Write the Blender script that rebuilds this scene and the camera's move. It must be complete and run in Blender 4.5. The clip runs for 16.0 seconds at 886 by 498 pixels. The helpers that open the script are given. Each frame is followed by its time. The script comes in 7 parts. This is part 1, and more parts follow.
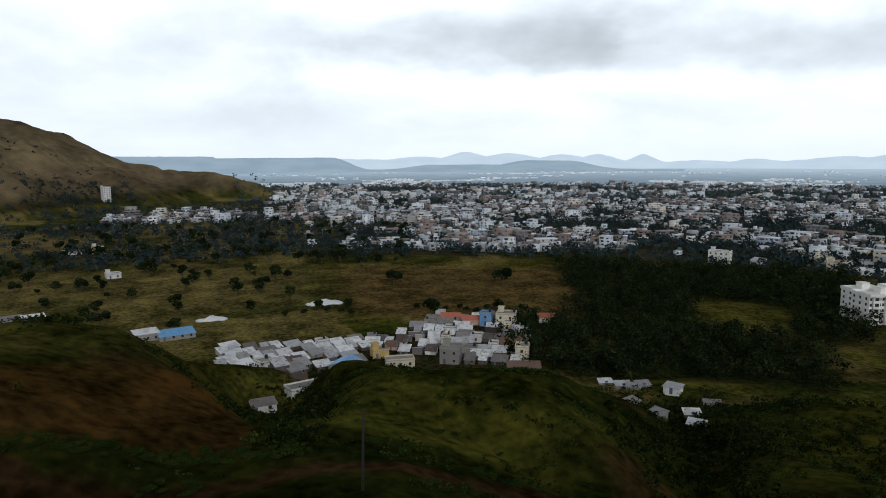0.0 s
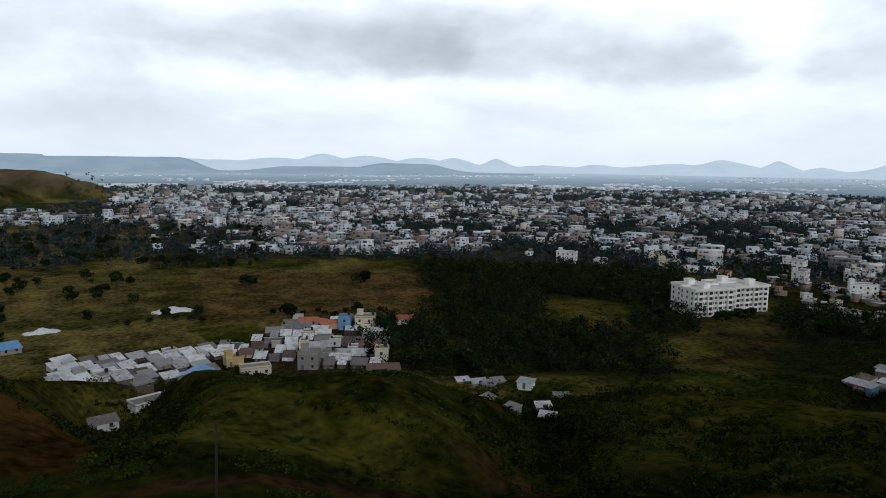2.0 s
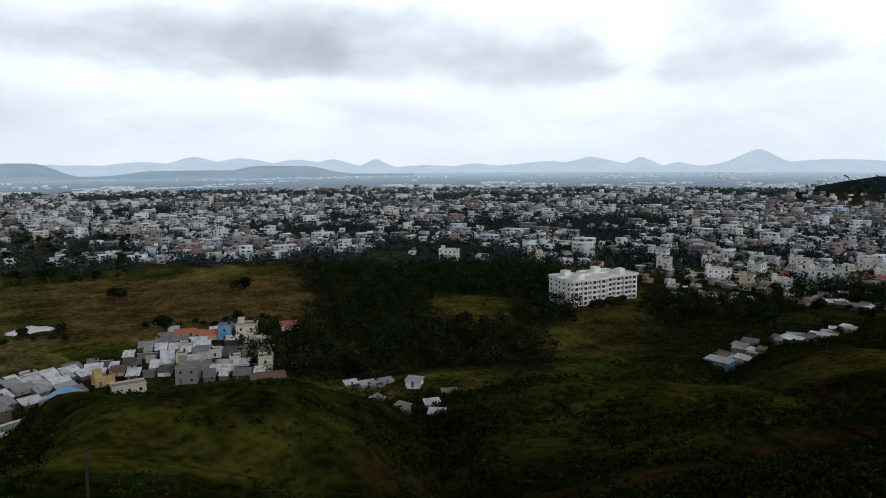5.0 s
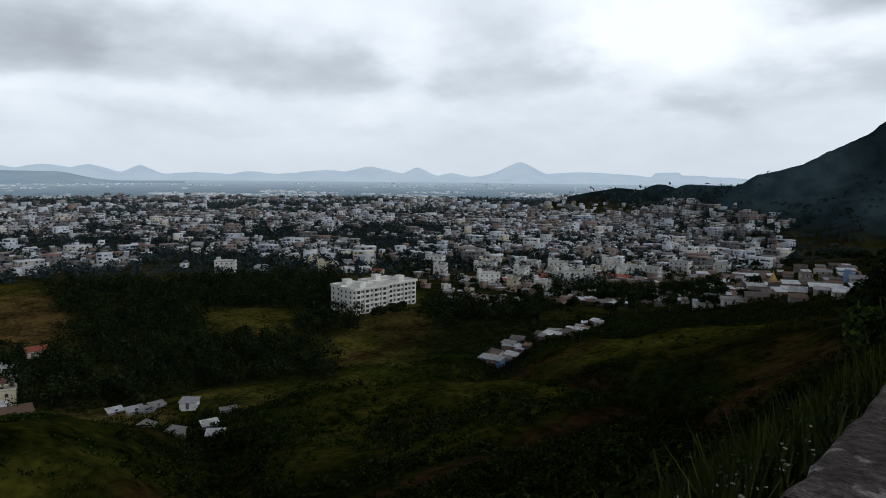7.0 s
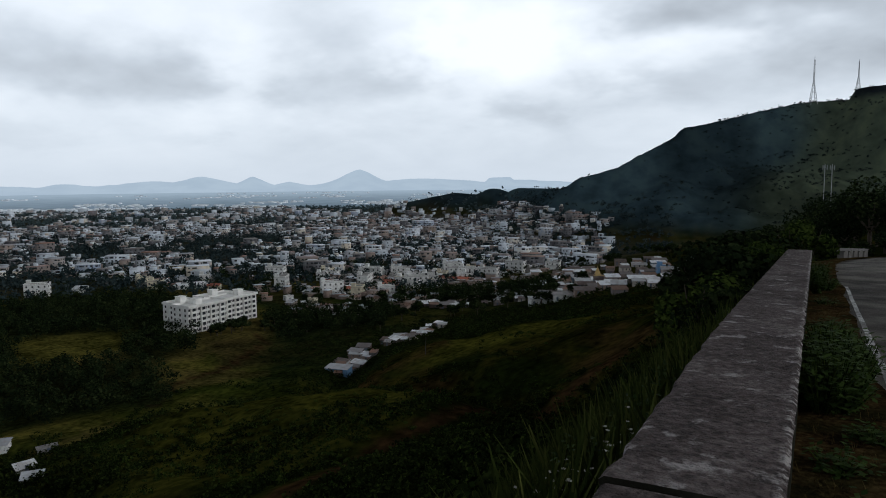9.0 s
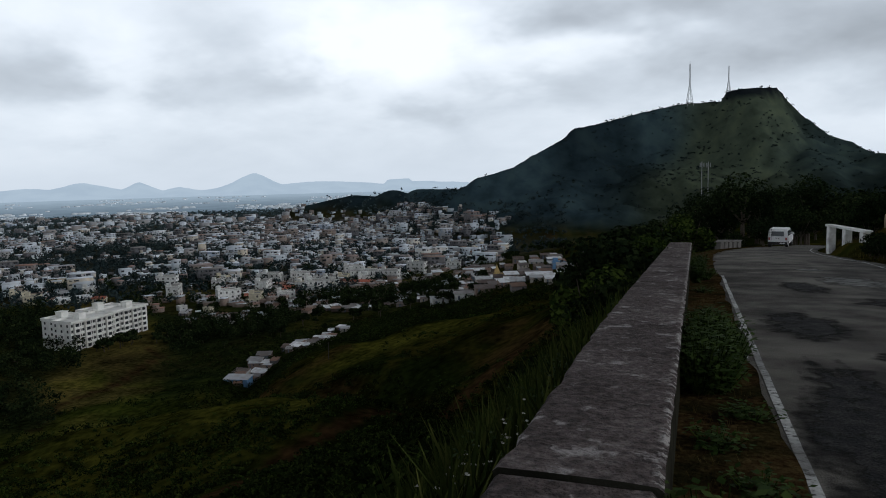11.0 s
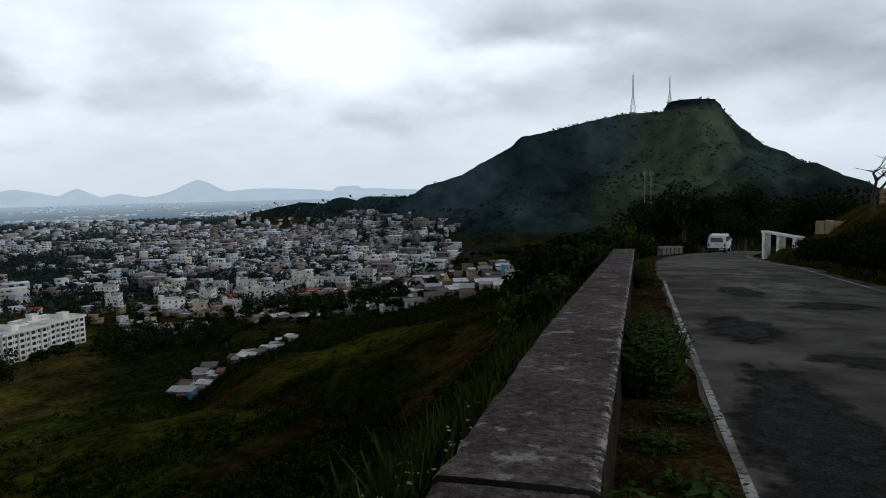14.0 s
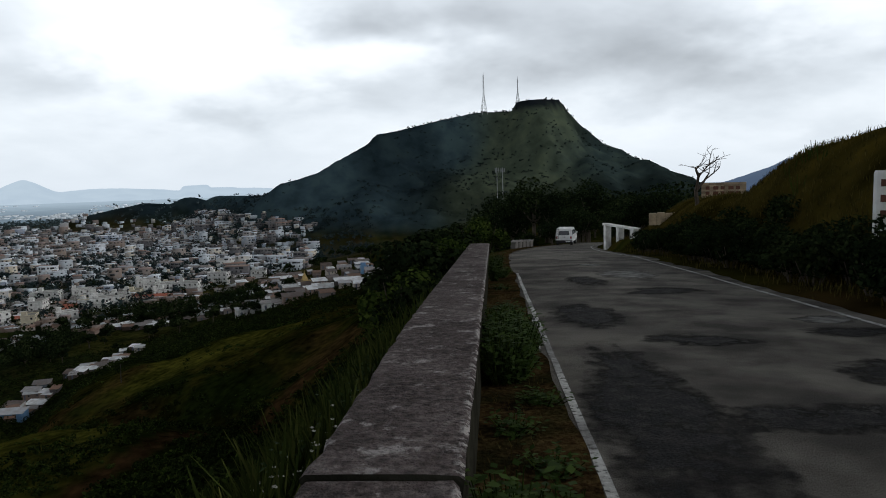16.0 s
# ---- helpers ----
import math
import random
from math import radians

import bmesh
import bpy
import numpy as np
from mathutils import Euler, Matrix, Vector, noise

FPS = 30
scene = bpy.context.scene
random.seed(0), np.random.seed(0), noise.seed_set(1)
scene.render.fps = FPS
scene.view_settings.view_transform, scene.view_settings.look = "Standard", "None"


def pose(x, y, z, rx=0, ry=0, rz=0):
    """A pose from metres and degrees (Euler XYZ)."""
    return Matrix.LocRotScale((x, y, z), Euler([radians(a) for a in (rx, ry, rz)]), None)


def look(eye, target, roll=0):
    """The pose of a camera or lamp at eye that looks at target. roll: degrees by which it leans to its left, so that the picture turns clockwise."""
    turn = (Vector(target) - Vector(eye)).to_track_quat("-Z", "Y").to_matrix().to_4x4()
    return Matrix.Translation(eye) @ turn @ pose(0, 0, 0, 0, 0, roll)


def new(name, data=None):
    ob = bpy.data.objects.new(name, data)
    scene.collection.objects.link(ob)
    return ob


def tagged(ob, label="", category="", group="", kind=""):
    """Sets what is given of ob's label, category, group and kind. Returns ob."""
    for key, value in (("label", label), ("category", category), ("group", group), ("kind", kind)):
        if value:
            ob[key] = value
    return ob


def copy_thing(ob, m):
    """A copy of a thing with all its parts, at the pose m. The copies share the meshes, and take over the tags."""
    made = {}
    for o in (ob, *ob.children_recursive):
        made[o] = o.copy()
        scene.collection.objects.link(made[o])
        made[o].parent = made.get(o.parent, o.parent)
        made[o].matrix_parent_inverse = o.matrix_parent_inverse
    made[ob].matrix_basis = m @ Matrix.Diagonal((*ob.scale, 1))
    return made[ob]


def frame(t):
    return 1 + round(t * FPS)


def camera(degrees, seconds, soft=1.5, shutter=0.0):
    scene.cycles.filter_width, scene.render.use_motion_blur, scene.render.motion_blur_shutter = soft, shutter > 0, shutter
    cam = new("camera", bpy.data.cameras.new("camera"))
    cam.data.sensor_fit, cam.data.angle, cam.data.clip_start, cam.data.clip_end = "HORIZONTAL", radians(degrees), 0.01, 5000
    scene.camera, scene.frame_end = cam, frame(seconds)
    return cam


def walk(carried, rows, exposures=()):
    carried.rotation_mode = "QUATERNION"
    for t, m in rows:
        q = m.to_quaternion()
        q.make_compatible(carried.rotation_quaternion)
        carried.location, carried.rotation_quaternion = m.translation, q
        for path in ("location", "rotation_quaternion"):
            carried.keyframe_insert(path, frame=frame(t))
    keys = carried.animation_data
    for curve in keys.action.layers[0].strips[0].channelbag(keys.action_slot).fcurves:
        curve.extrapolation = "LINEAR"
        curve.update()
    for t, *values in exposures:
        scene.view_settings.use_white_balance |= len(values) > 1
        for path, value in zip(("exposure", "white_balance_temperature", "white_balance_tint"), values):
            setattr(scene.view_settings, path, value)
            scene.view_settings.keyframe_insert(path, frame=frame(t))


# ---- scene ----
cam = camera(65.4, 16.0, 1.0)
PATH = [
    (0.0, -0.018, -0.119, 1.600, 82.35, 0.26, 81.18),
    (0.5, -0.031, -0.113, 1.600, 82.22, 0.22, 76.53),
    (1.0, -0.040, -0.106, 1.601, 82.25, 0.72, 73.52),
    (1.5, -0.048, -0.100, 1.601, 82.31, -0.01, 70.19),
    (2.0, -0.053, -0.094, 1.601, 82.61, -0.71, 69.50),
    (2.5, -0.058, -0.089, 1.602, 82.65, -0.18, 67.75),
    (3.0, -0.066, -0.082, 1.602, 82.18, -0.10, 64.87),
    (3.5, -0.071, -0.077, 1.602, 82.10, 0.49, 62.68),
    (6.0, -0.093, -0.049, 1.604, 82.57, 0.52, 53.97),
    (6.5, -0.102, -0.039, 1.605, 82.17, 1.39, 47.41),
    (7.0, -0.109, -0.030, 1.605, 83.47, -0.64, 41.59),
    (7.5, -0.091, -0.011, 1.607, 84.05, 0.14, 37.74),
    (8.0, -0.096, 0.006, 1.602, 84.16, 0.20, 33.94),
    (8.5, -0.086, 0.013, 1.602, 84.05, 0.38, 31.30),
    (9.0, -0.075, 0.018, 1.603, 84.09, 0.45, 28.37),
    (9.5, -0.073, 0.019, 1.602, 83.94, 0.23, 25.20),
    (10.0, -0.058, 0.019, 1.601, 83.92, 0.72, 22.84),
    (12.5, -0.012, 0.024, 1.600, 84.30, 1.39, 18.60),
    (13.0, -0.005, 0.024, 1.601, 84.40, 1.53, 18.34),
    (13.5, -0.008, 0.034, 1.602, 84.44, 1.33, 17.16),
    (14.0, 0.004, 0.030, 1.603, 84.60, 1.20, 15.82),
    (14.5, 0.022, 0.029, 1.603, 85.04, 0.98, 12.60),
    (15.0, 0.025, 0.023, 1.602, 85.72, 0.16, 8.89),
    (15.5, 0.004, 0.014, 1.603, 85.92, 1.14, 6.56),
    (16.0, 0.000, -0.000, 1.600, 84.12, 1.64, 4.03),
]
# lens and path: a hand-held turn on the spot
walk(cam, [(r[0], pose(*r[1:])) for r in PATH],
     exposures=[(0.0, 0.25, 6050, 9), (1.0, 0.28, 6050, 9), (2.0, 0.12, 5950, 9), (2.5, 0.11, 5950, 9), (3.5, 0.14, 5950, 9), (6.5, 0.06, 6050, 9), (7.0, -0.14, 5950, 9), (10.0, -0.14, 5900, 9), (12.5, -0.13, 5900, 9), (15.5, -0.06, 5950, 9), (16.0, 0.08, 6100, 9)])

# ---------------------------------------------------------------- sky and sun
SUN_AZ, SUN_EL = -84.0, 27.0
world = bpy.data.worlds.new("sky")
scene.world = world
world.use_nodes = True
wt = world.node_tree
wt.nodes.clear()


def wnode(kind, **values):
    n = wt.nodes.new(kind)
    for k, v in values.items():
        n.inputs[k].default_value = v
    return n


def wlink(a, b):
    wt.links.new(a, b)


def wmath(op, a, b=None, clamp=False):
    n = wt.nodes.new("ShaderNodeMath")
    n.operation = op
    n.use_clamp = clamp
    for i, v in enumerate((a, b)):
        if v is None:
            continue
        if isinstance(v, (int, float)):
            n.inputs[i].default_value = v
        else:
            wlink(v, n.inputs[i])
    return n.outputs[0]


def wramp(fac, stops):
    n = wt.nodes.new("ShaderNodeValToRGB")
    els = n.color_ramp.elements
    while len(els) < len(stops):
        els.new(0.5)
    for e, (p, c) in zip(els, stops):
        e.position = p
        e.color = (*c, 1)
    wlink(fac, n.inputs[0])
    return n.outputs[0]


sky = wt.nodes.new("ShaderNodeTexSky")
sky.sky_type, sky.sun_disc = "NISHITA", False
sky.sun_elevation, sky.sun_rotation = radians(SUN_EL), radians(-SUN_AZ)
sky.air_density, sky.dust_density = 1.0, 3.0
coord = wt.nodes.new("ShaderNodeTexCoord")
split = wt.nodes.new("ShaderNodeSeparateXYZ")
wlink(coord.outputs["Generated"], split.inputs[0])
up = wmath("MAXIMUM", split.outputs[2], 0.0)
flat = wmath("ADD", up, 0.34)
plane = wt.nodes.new("ShaderNodeCombineXYZ")
wlink(wmath("DIVIDE", split.outputs[0], flat), plane.inputs[0])
wlink(wmath("DIVIDE", split.outputs[1], flat), plane.inputs[1])
big = wnode("ShaderNodeTexNoise", Scale=0.6, Detail=5.0, Roughness=0.5, Distortion=0.12)
wlink(plane.outputs[0], big.inputs["Vector"])
fine = wnode("ShaderNodeTexNoise", Scale=2.1, Detail=5.0, Roughness=0.55, Distortion=0.2)
wlink(plane.outputs[0], fine.inputs["Vector"])
# cloud banks (bearing, elevation, half width, half height, depth), in degrees
DARK_SOUTH = [
    (80.3, 8.9, 8.5, 1.9, -0.34), (69.5, 8.8, 5.2, 2.1, -0.32), (54.8, 8.3, 9.4, 2.0, -0.34), (74.0, 11.1, 15.5, 1.5, -0.18), (96.9, 8.6, 12.2, 2.6, -0.12),
    (95.0, 3.6, 7.5, 1.6, -0.16), (77.7, 2.1, 11.3, 0.9, -0.10), (62.6, 4.1, 6.1, 1.3, -0.12), (55.5, 3.6, 4.2, 1.4, -0.10), (48.8, 3.2, 2.8, 0.8, -0.12),
]
DARK_NORTH = [
    (32.0, 7.6, 4.2, 2.3, -0.12), (38.5, 6.5, 2.3, 0.9, -0.08), (36.0, 9.2, 7.5, 3.3, -0.14), (20.9, 4.8, 3.8, 1.0, -0.14), (10.3, 7.0, 5.2, 2.1, -0.16),
    (4.4, 11.7, 8.9, 1.3, -0.20), (-8.0, 8.1, 11.7, 3.1, -0.34), (-0.7, 13.0, 14.1, 1.9, -0.22), (-13.4, 9.9, 7.5, 3.3, -0.16), (21.4, 5.2, 4.2, 1.2, -0.10),
    (-19.8, 7.0, 9.4, 2.8, -0.15), (-25.4, 2.6, 5.2, 1.3, -0.15),
]
BREAKS = [
    (74.0, 5.9, 16.4, 1.1, 0.10), (43.4, 7.5, 5.2, 5.6, 0.12), (20.6, 11.1, 8.9, 3.3, 0.16), (23.0, 12.0, 9.9, 3.8, 0.14), (8.0, 10.2, 5.2, 1.9, 0.10), (-16.3, 2.9, 5.6, 1.2, 0.12),
]
warp = wnode("ShaderNodeTexNoise", Scale=2.6, Detail=4.0, Roughness=0.55)
wlink(plane.outputs[0], warp.inputs["Vector"])
wsplit = wt.nodes.new("ShaderNodeSeparateColor")
wlink(warp.outputs["Color"], wsplit.inputs[0])
bear = wmath("MULTIPLY", wmath("ARCTAN2", wmath("MULTIPLY", split.outputs[0], -1.0), split.outputs[1]), 180 / math.pi)
rise = wmath("MULTIPLY", wmath("ARCSINE", split.outputs[2]), 180 / math.pi)
skyplace = wt.nodes.new("ShaderNodeCombineXYZ")
wlink(wmath("ADD", bear, wmath("MULTIPLY", wmath("SUBTRACT", wsplit.outputs[0], 0.5), 26.0)), skyplace.inputs[0])
wlink(wmath("ADD", rise, wmath("MULTIPLY", wmath("SUBTRACT", wsplit.outputs[1], 0.5), 5.5)), skyplace.inputs[1])
banks = 0.80
for az_, el_, wa_, we_, amount_ in DARK_SOUTH + DARK_NORTH + BREAKS:
    sc_ = wt.nodes.new("ShaderNodeVectorMath")
    sc_.operation = "MULTIPLY_ADD"
    wlink(skyplace.outputs[0], sc_.inputs[0])
    sc_.inputs[1].default_value, sc_.inputs[2].default_value = (1 / wa_, 1 / we_, 0), (-az_ / wa_, -el_ / we_, 0)
    dd_ = wt.nodes.new("ShaderNodeVectorMath")
    dd_.operation = "DOT_PRODUCT"
    wlink(sc_.outputs[0], dd_.inputs[0])
    wlink(sc_.outputs[0], dd_.inputs[1])
    banks = wmath("ADD", banks, wmath("MULTIPLY", wmath("POWER", 0.42, wmath("POWER", dd_.outputs["Value"], 1.2)), amount_ * 0.80))
mixn = wmath("ADD", banks, wmath("ADD", wmath("MULTIPLY", wmath("SUBTRACT", big.outputs[0], 0.5), 0.60), wmath("MULTIPLY", wmath("SUBTRACT", fine.outputs[0], 0.5), 0.55)))
cloud = wramp(mixn, [(0.30, (0.36, 0.375, 0.385)), (0.50, (0.53, 0.55, 0.565)), (0.68, (0.72, 0.745, 0.76)), (0.82, (0.93, 0.945, 0.945)), (0.97, (1.12, 1.115, 1.09))])
# sky dimmed overhead, out of view, to darken the ground; bright round the horizon
overhead_dim = wt.nodes.new("ShaderNodeMapRange")
overhead_dim.interpolation_type = "SMOOTHSTEP"
overhead_dim.inputs["From Min"].default_value, overhead_dim.inputs["From Max"].default_value = 0.25, 0.50
overhead_dim.inputs["To Min"].default_value, overhead_dim.inputs["To Max"].default_value = 1.0, 0.12
wlink(up, overhead_dim.inputs["Value"])
# paler, evener cloud towards the horizon
low = wmath("SUBTRACT", 1.0, wmath("MULTIPLY", up, 7.0), clamp=True)
lowmix = wt.nodes.new("ShaderNodeMix")
lowmix.data_type = "RGBA"
wlink(wmath("MULTIPLY", low, 0.85), lowmix.inputs["Factor"])
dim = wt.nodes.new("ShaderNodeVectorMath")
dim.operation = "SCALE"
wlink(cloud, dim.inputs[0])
wlink(overhead_dim.outputs[0], dim.inputs["Scale"])
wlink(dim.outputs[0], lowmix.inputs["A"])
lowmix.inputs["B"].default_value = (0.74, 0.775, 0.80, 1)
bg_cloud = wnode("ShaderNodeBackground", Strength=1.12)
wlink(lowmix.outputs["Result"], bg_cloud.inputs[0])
bg_sky = wnode("ShaderNodeBackground", Strength=0.05)
wlink(sky.outputs[0], bg_sky.inputs[0])
mix_sky = wnode("ShaderNodeMixShader", Fac=0.9)
wlink(bg_sky.outputs[0], mix_sky.inputs[1])
wlink(bg_cloud.outputs[0], mix_sky.inputs[2])
wout = wt.nodes.new("ShaderNodeOutputWorld")
wlink(mix_sky.outputs[0], wout.inputs[0])

sun = new("sun", bpy.data.lights.new("sun", "SUN"))
sun.data.energy, sun.data.angle, sun.data.color = 0.85, radians(14), (1.0, 0.96, 0.9)
_a, _e = radians(SUN_AZ), radians(SUN_EL)
sun.matrix_world = look((-math.sin(_a) * math.cos(_e) * 50, math.cos(_a) * math.cos(_e) * 50, math.sin(_e) * 50), (0, 0, 0))

# ---------------------------------------------------------------- materials
def material(name, stops, scale=1.0, rough=0.85, bump=0.2, bump_scale=None, metal=0.0, island=0.0, objectrand=0.0,
             second=0.0, spec=0.3, attr=None, emit=0.0, blotch=None):
    """Noise-driven colour from stops [(pos, rgb)], with finer relief; island / objectrand vary the value piece by piece;
    attr: a colour attribute that is multiplied in; blotch: (scale, rgb, amount) a second stain layer."""
    m = bpy.data.materials.new(name)
    m.use_nodes = True
    t = m.node_tree
    b = t.nodes["Principled BSDF"]
    b.inputs["Roughness"].default_value = rough
    b.inputs["Metallic"].default_value = metal
    b.inputs["Specular IOR Level"].default_value = spec
    tc = t.nodes.new("ShaderNodeTexCoord")
    geo = t.nodes.new("ShaderNodeNewGeometry")
    n1 = t.nodes.new("ShaderNodeTexNoise")
    n1.inputs["Scale"].default_value = scale
    n1.inputs["Detail"].default_value = 6
    n1.inputs["Roughness"].default_value = 0.6
    t.links.new(geo.outputs["Position"], n1.inputs["Vector"])
    fac = n1.outputs[0]

    def mth(op, a, c):
        k = t.nodes.new("ShaderNodeMath")
        k.operation = op
        for i, v in enumerate((a, c)):
            if isinstance(v, (int, float)):
                k.inputs[i].default_value = v
            else:
                t.links.new(v, k.inputs[i])
        return k.outputs[0]

    if second:
        n2 = t.nodes.new("ShaderNodeTexNoise")
        n2.inputs["Scale"].default_value = scale * second
        n2.inputs["Detail"].default_value = 4
        t.links.new(geo.outputs["Position"], n2.inputs["Vector"])
        fac = mth("ADD", mth("MULTIPLY", fac, 0.55), mth("MULTIPLY", n2.outputs[0], 0.45))
    if island:
        fac = mth("ADD", mth("MULTIPLY", fac, 1 - island), mth("MULTIPLY", geo.outputs["Random Per Island"], island))
    if objectrand:
        oi = t.nodes.new("ShaderNodeObjectInfo")
        fac = mth("ADD", mth("MULTIPLY", fac, 1 - objectrand), mth("MULTIPLY", oi.outputs["Random"], objectrand))
    ramp = t.nodes.new("ShaderNodeValToRGB")
    els = ramp.color_ramp.elements
    while len(els) < len(stops):
        els.new(0.5)
    for e, (p, c) in zip(els, stops):
        e.position = p
        e.color = (*c, 1)
    t.links.new(fac, ramp.inputs[0])
    col = ramp.outputs[0]
    if blotch:
        n3 = t.nodes.new("ShaderNodeTexNoise")
        n3.inputs["Scale"].default_value = blotch[0]
        n3.inputs["Detail"].default_value = 5
        t.links.new(geo.outputs["Position"], n3.inputs["Vector"])
        sharp = t.nodes.new("ShaderNodeMapRange")
        sharp.inputs["From Min"].default_value, sharp.inputs["From Max"].default_value = 0.48, 0.62
        t.links.new(n3.outputs[0], sharp.inputs["Value"])
        mx = t.nodes.new("ShaderNodeMix")
        mx.data_type = "RGBA"
        t.links.new(mth("MULTIPLY", sharp.outputs[0], blotch[2]), mx.inputs["Factor"])
        t.links.new(col, mx.inputs["A"])
        mx.inputs["B"].default_value = (*blotch[1], 1)
        col = mx.outputs["Result"]
    if attr:
        at = t.nodes.new("ShaderNodeAttribute")
        at.attribute_name = attr
        mu = t.nodes.new("ShaderNodeMix")
        mu.data_type, mu.blend_type = "RGBA", "MULTIPLY"
        mu.inputs["Factor"].default_value = 1
        t.links.new(col, mu.inputs["A"])
        t.links.new(at.outputs["Color"], mu.inputs["B"])
        col = mu.outputs["Result"]
    t.links.new(col, b.inputs["Base Color"])
    if emit:
        t.links.new(col, b.inputs["Emission Color"])
        b.inputs["Emission Strength"].default_value = emit
    if bump:
        nb = t.nodes.new("ShaderNodeTexNoise")
        nb.inputs["Scale"].default_value = bump_scale or scale * 6
        nb.inputs["Detail"].default_value = 5
        t.links.new(geo.outputs["Position"], nb.inputs["Vector"])
        bp = t.nodes.new("ShaderNodeBump")
        bp.inputs["Strength"].default_value = bump
        bp.inputs["Distance"].default_value = 0.05
        t.links.new(nb.outputs[0], bp.inputs["Height"])
        t.links.new(bp.outputs[0], b.inputs["Normal"])
    return m


def scuffed(m):
    """Pale chipped edge along the road side of the slabs and scuffs across them."""
    t = m.node_tree
    b = t.nodes["Principled BSDF"]
    old = b.inputs["Base Color"].links[0].from_socket
    g = t.nodes.new("ShaderNodeNewGeometry")
    sx = t.nodes.new("ShaderNodeSeparateXYZ")
    t.links.new(g.outputs["Position"], sx.inputs[0])
    col = old
    for vec, sc, lo, hi, edge in (((1, 1, 1), 11.0, 0.50, 0.56, True), ((1.0, 1.0, 1), 4.6, 0.565, 0.64, False)):
        mp = t.nodes.new("ShaderNodeVectorMath")
        mp.operation = "MULTIPLY"
        mp.inputs[1].default_value = vec
        t.links.new(g.outputs["Position"], mp.inputs[0])
        nz = t.nodes.new("ShaderNodeTexNoise")
        nz.inputs["Scale"].default_value, nz.inputs["Detail"].default_value, nz.inputs["Roughness"].default_value = sc, 7, 0.7
        t.links.new(mp.outputs[0], nz.inputs["Vector"])
        r = t.nodes.new("ShaderNodeMapRange")
        r.inputs["From Min"].default_value, r.inputs["From Max"].default_value = lo, hi
        t.links.new(nz.outputs[0], r.inputs["Value"])
        k = r.outputs[0]
        if edge:
            e = t.nodes.new("ShaderNodeMapRange")
            e.inputs["From Min"].default_value, e.inputs["From Max"].default_value = -0.165, -0.135
            t.links.new(sx.outputs[0], e.inputs["Value"])
            mu = t.nodes.new("ShaderNodeMath")
            mu.operation = "MULTIPLY"
            t.links.new(k, mu.inputs[0])
            t.links.new(e.outputs[0], mu.inputs[1])
            k = mu.outputs[0]
        mx = t.nodes.new("ShaderNodeMix")
        mx.data_type = "RGBA"
        t.links.new(k, mx.inputs["Factor"])
        t.links.new(col, mx.inputs["A"])
        mx.inputs["B"].default_value = (0.50, 0.47, 0.45, 1) if edge else (0.36, 0.33, 0.32, 1)
        col = mx.outputs["Result"]
    t.links.new(col, b.inputs["Base Color"])
    return m


def tone(c, lo=0.75, hi=1.15):
    return [(0.3, tuple(v * lo for v in c)), (0.7, tuple(min(1, v * hi) for v in c))]


M_GROUND = material("grassland", [(0.38, (0.22, 0.25, 0.19)), (0.5, (0.72, 0.76, 0.66)), (0.62, (1.45, 1.40, 1.05))], 0.07, 0.95, 0.6, 0.9, second=7.0, spec=0.0, attr="Col")
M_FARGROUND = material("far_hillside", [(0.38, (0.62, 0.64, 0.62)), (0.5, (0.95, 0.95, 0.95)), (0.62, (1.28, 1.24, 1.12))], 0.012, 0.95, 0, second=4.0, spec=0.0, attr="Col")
M_WHITE = material("limewash", tone((0.74, 0.74, 0.72), 0.8, 1.08), 0.5, 0.8, 0.1, objectrand=0.45, blotch=(0.7, (0.42, 0.41, 0.38), 0.5))
M_CREAM = material("cream_paint", tone((0.66, 0.60, 0.45), 0.8, 1.1), 0.5, 0.8, 0.1, objectrand=0.3, blotch=(0.6, (0.40, 0.36, 0.28), 0.4))
M_YELLOW = material("yellow_paint", tone((0.58, 0.42, 0.16), 0.8, 1.1), 0.5, 0.8, 0.1, blotch=(0.6, (0.36, 0.28, 0.15), 0.4))
M_PINK = material("pink_paint", tone((0.55, 0.33, 0.27), 0.8, 1.15), 0.5, 0.8, 0.1, blotch=(0.6, (0.35, 0.25, 0.2), 0.4))
M_BLUEWALL = material("blue_paint", tone((0.16, 0.31, 0.52), 0.8, 1.15), 0.5, 0.8, 0.1)
M_GREY = material("bare_cement", tone((0.30, 0.29, 0.27), 0.7, 1.15), 0.5, 0.9, 0.2, objectrand=0.3, blotch=(0.5, (0.16, 0.15, 0.14), 0.5))
M_TIN = material("tin_sheet", [(0.2, (0.22, 0.20, 0.19)), (0.4, (0.48, 0.50, 0.53)), (0.6, (0.78, 0.80, 0.83)), (0.8, (0.90, 0.91, 0.92))], 0.7, 0.5, 0.1, metal=0.15, objectrand=0.75, blotch=(0.4, (0.34, 0.30, 0.27), 0.45))
M_TINBLUE = material("blue_sheet", tone((0.20, 0.44, 0.74), 0.8, 1.15), 0.7, 0.5, 0.1, metal=0.1)
M_TINRED = material("red_sheet", tone((0.42, 0.14, 0.09), 0.75, 1.2), 0.7, 0.65, 0.1, objectrand=0.4)
M_BROWNROOF = material("rusty_sheet", tone((0.24, 0.15, 0.11), 0.7, 1.2), 0.7, 0.7, 0.1, objectrand=0.4)
M_GLASS = material("dark_window", tone((0.03, 0.035, 0.04)), 1.0, 0.25, 0, spec=0.5)
M_DOOR = material("door_paint", tone((0.10, 0.12, 0.16)), 1.0, 0.6, 0.05, objectrand=0.5)
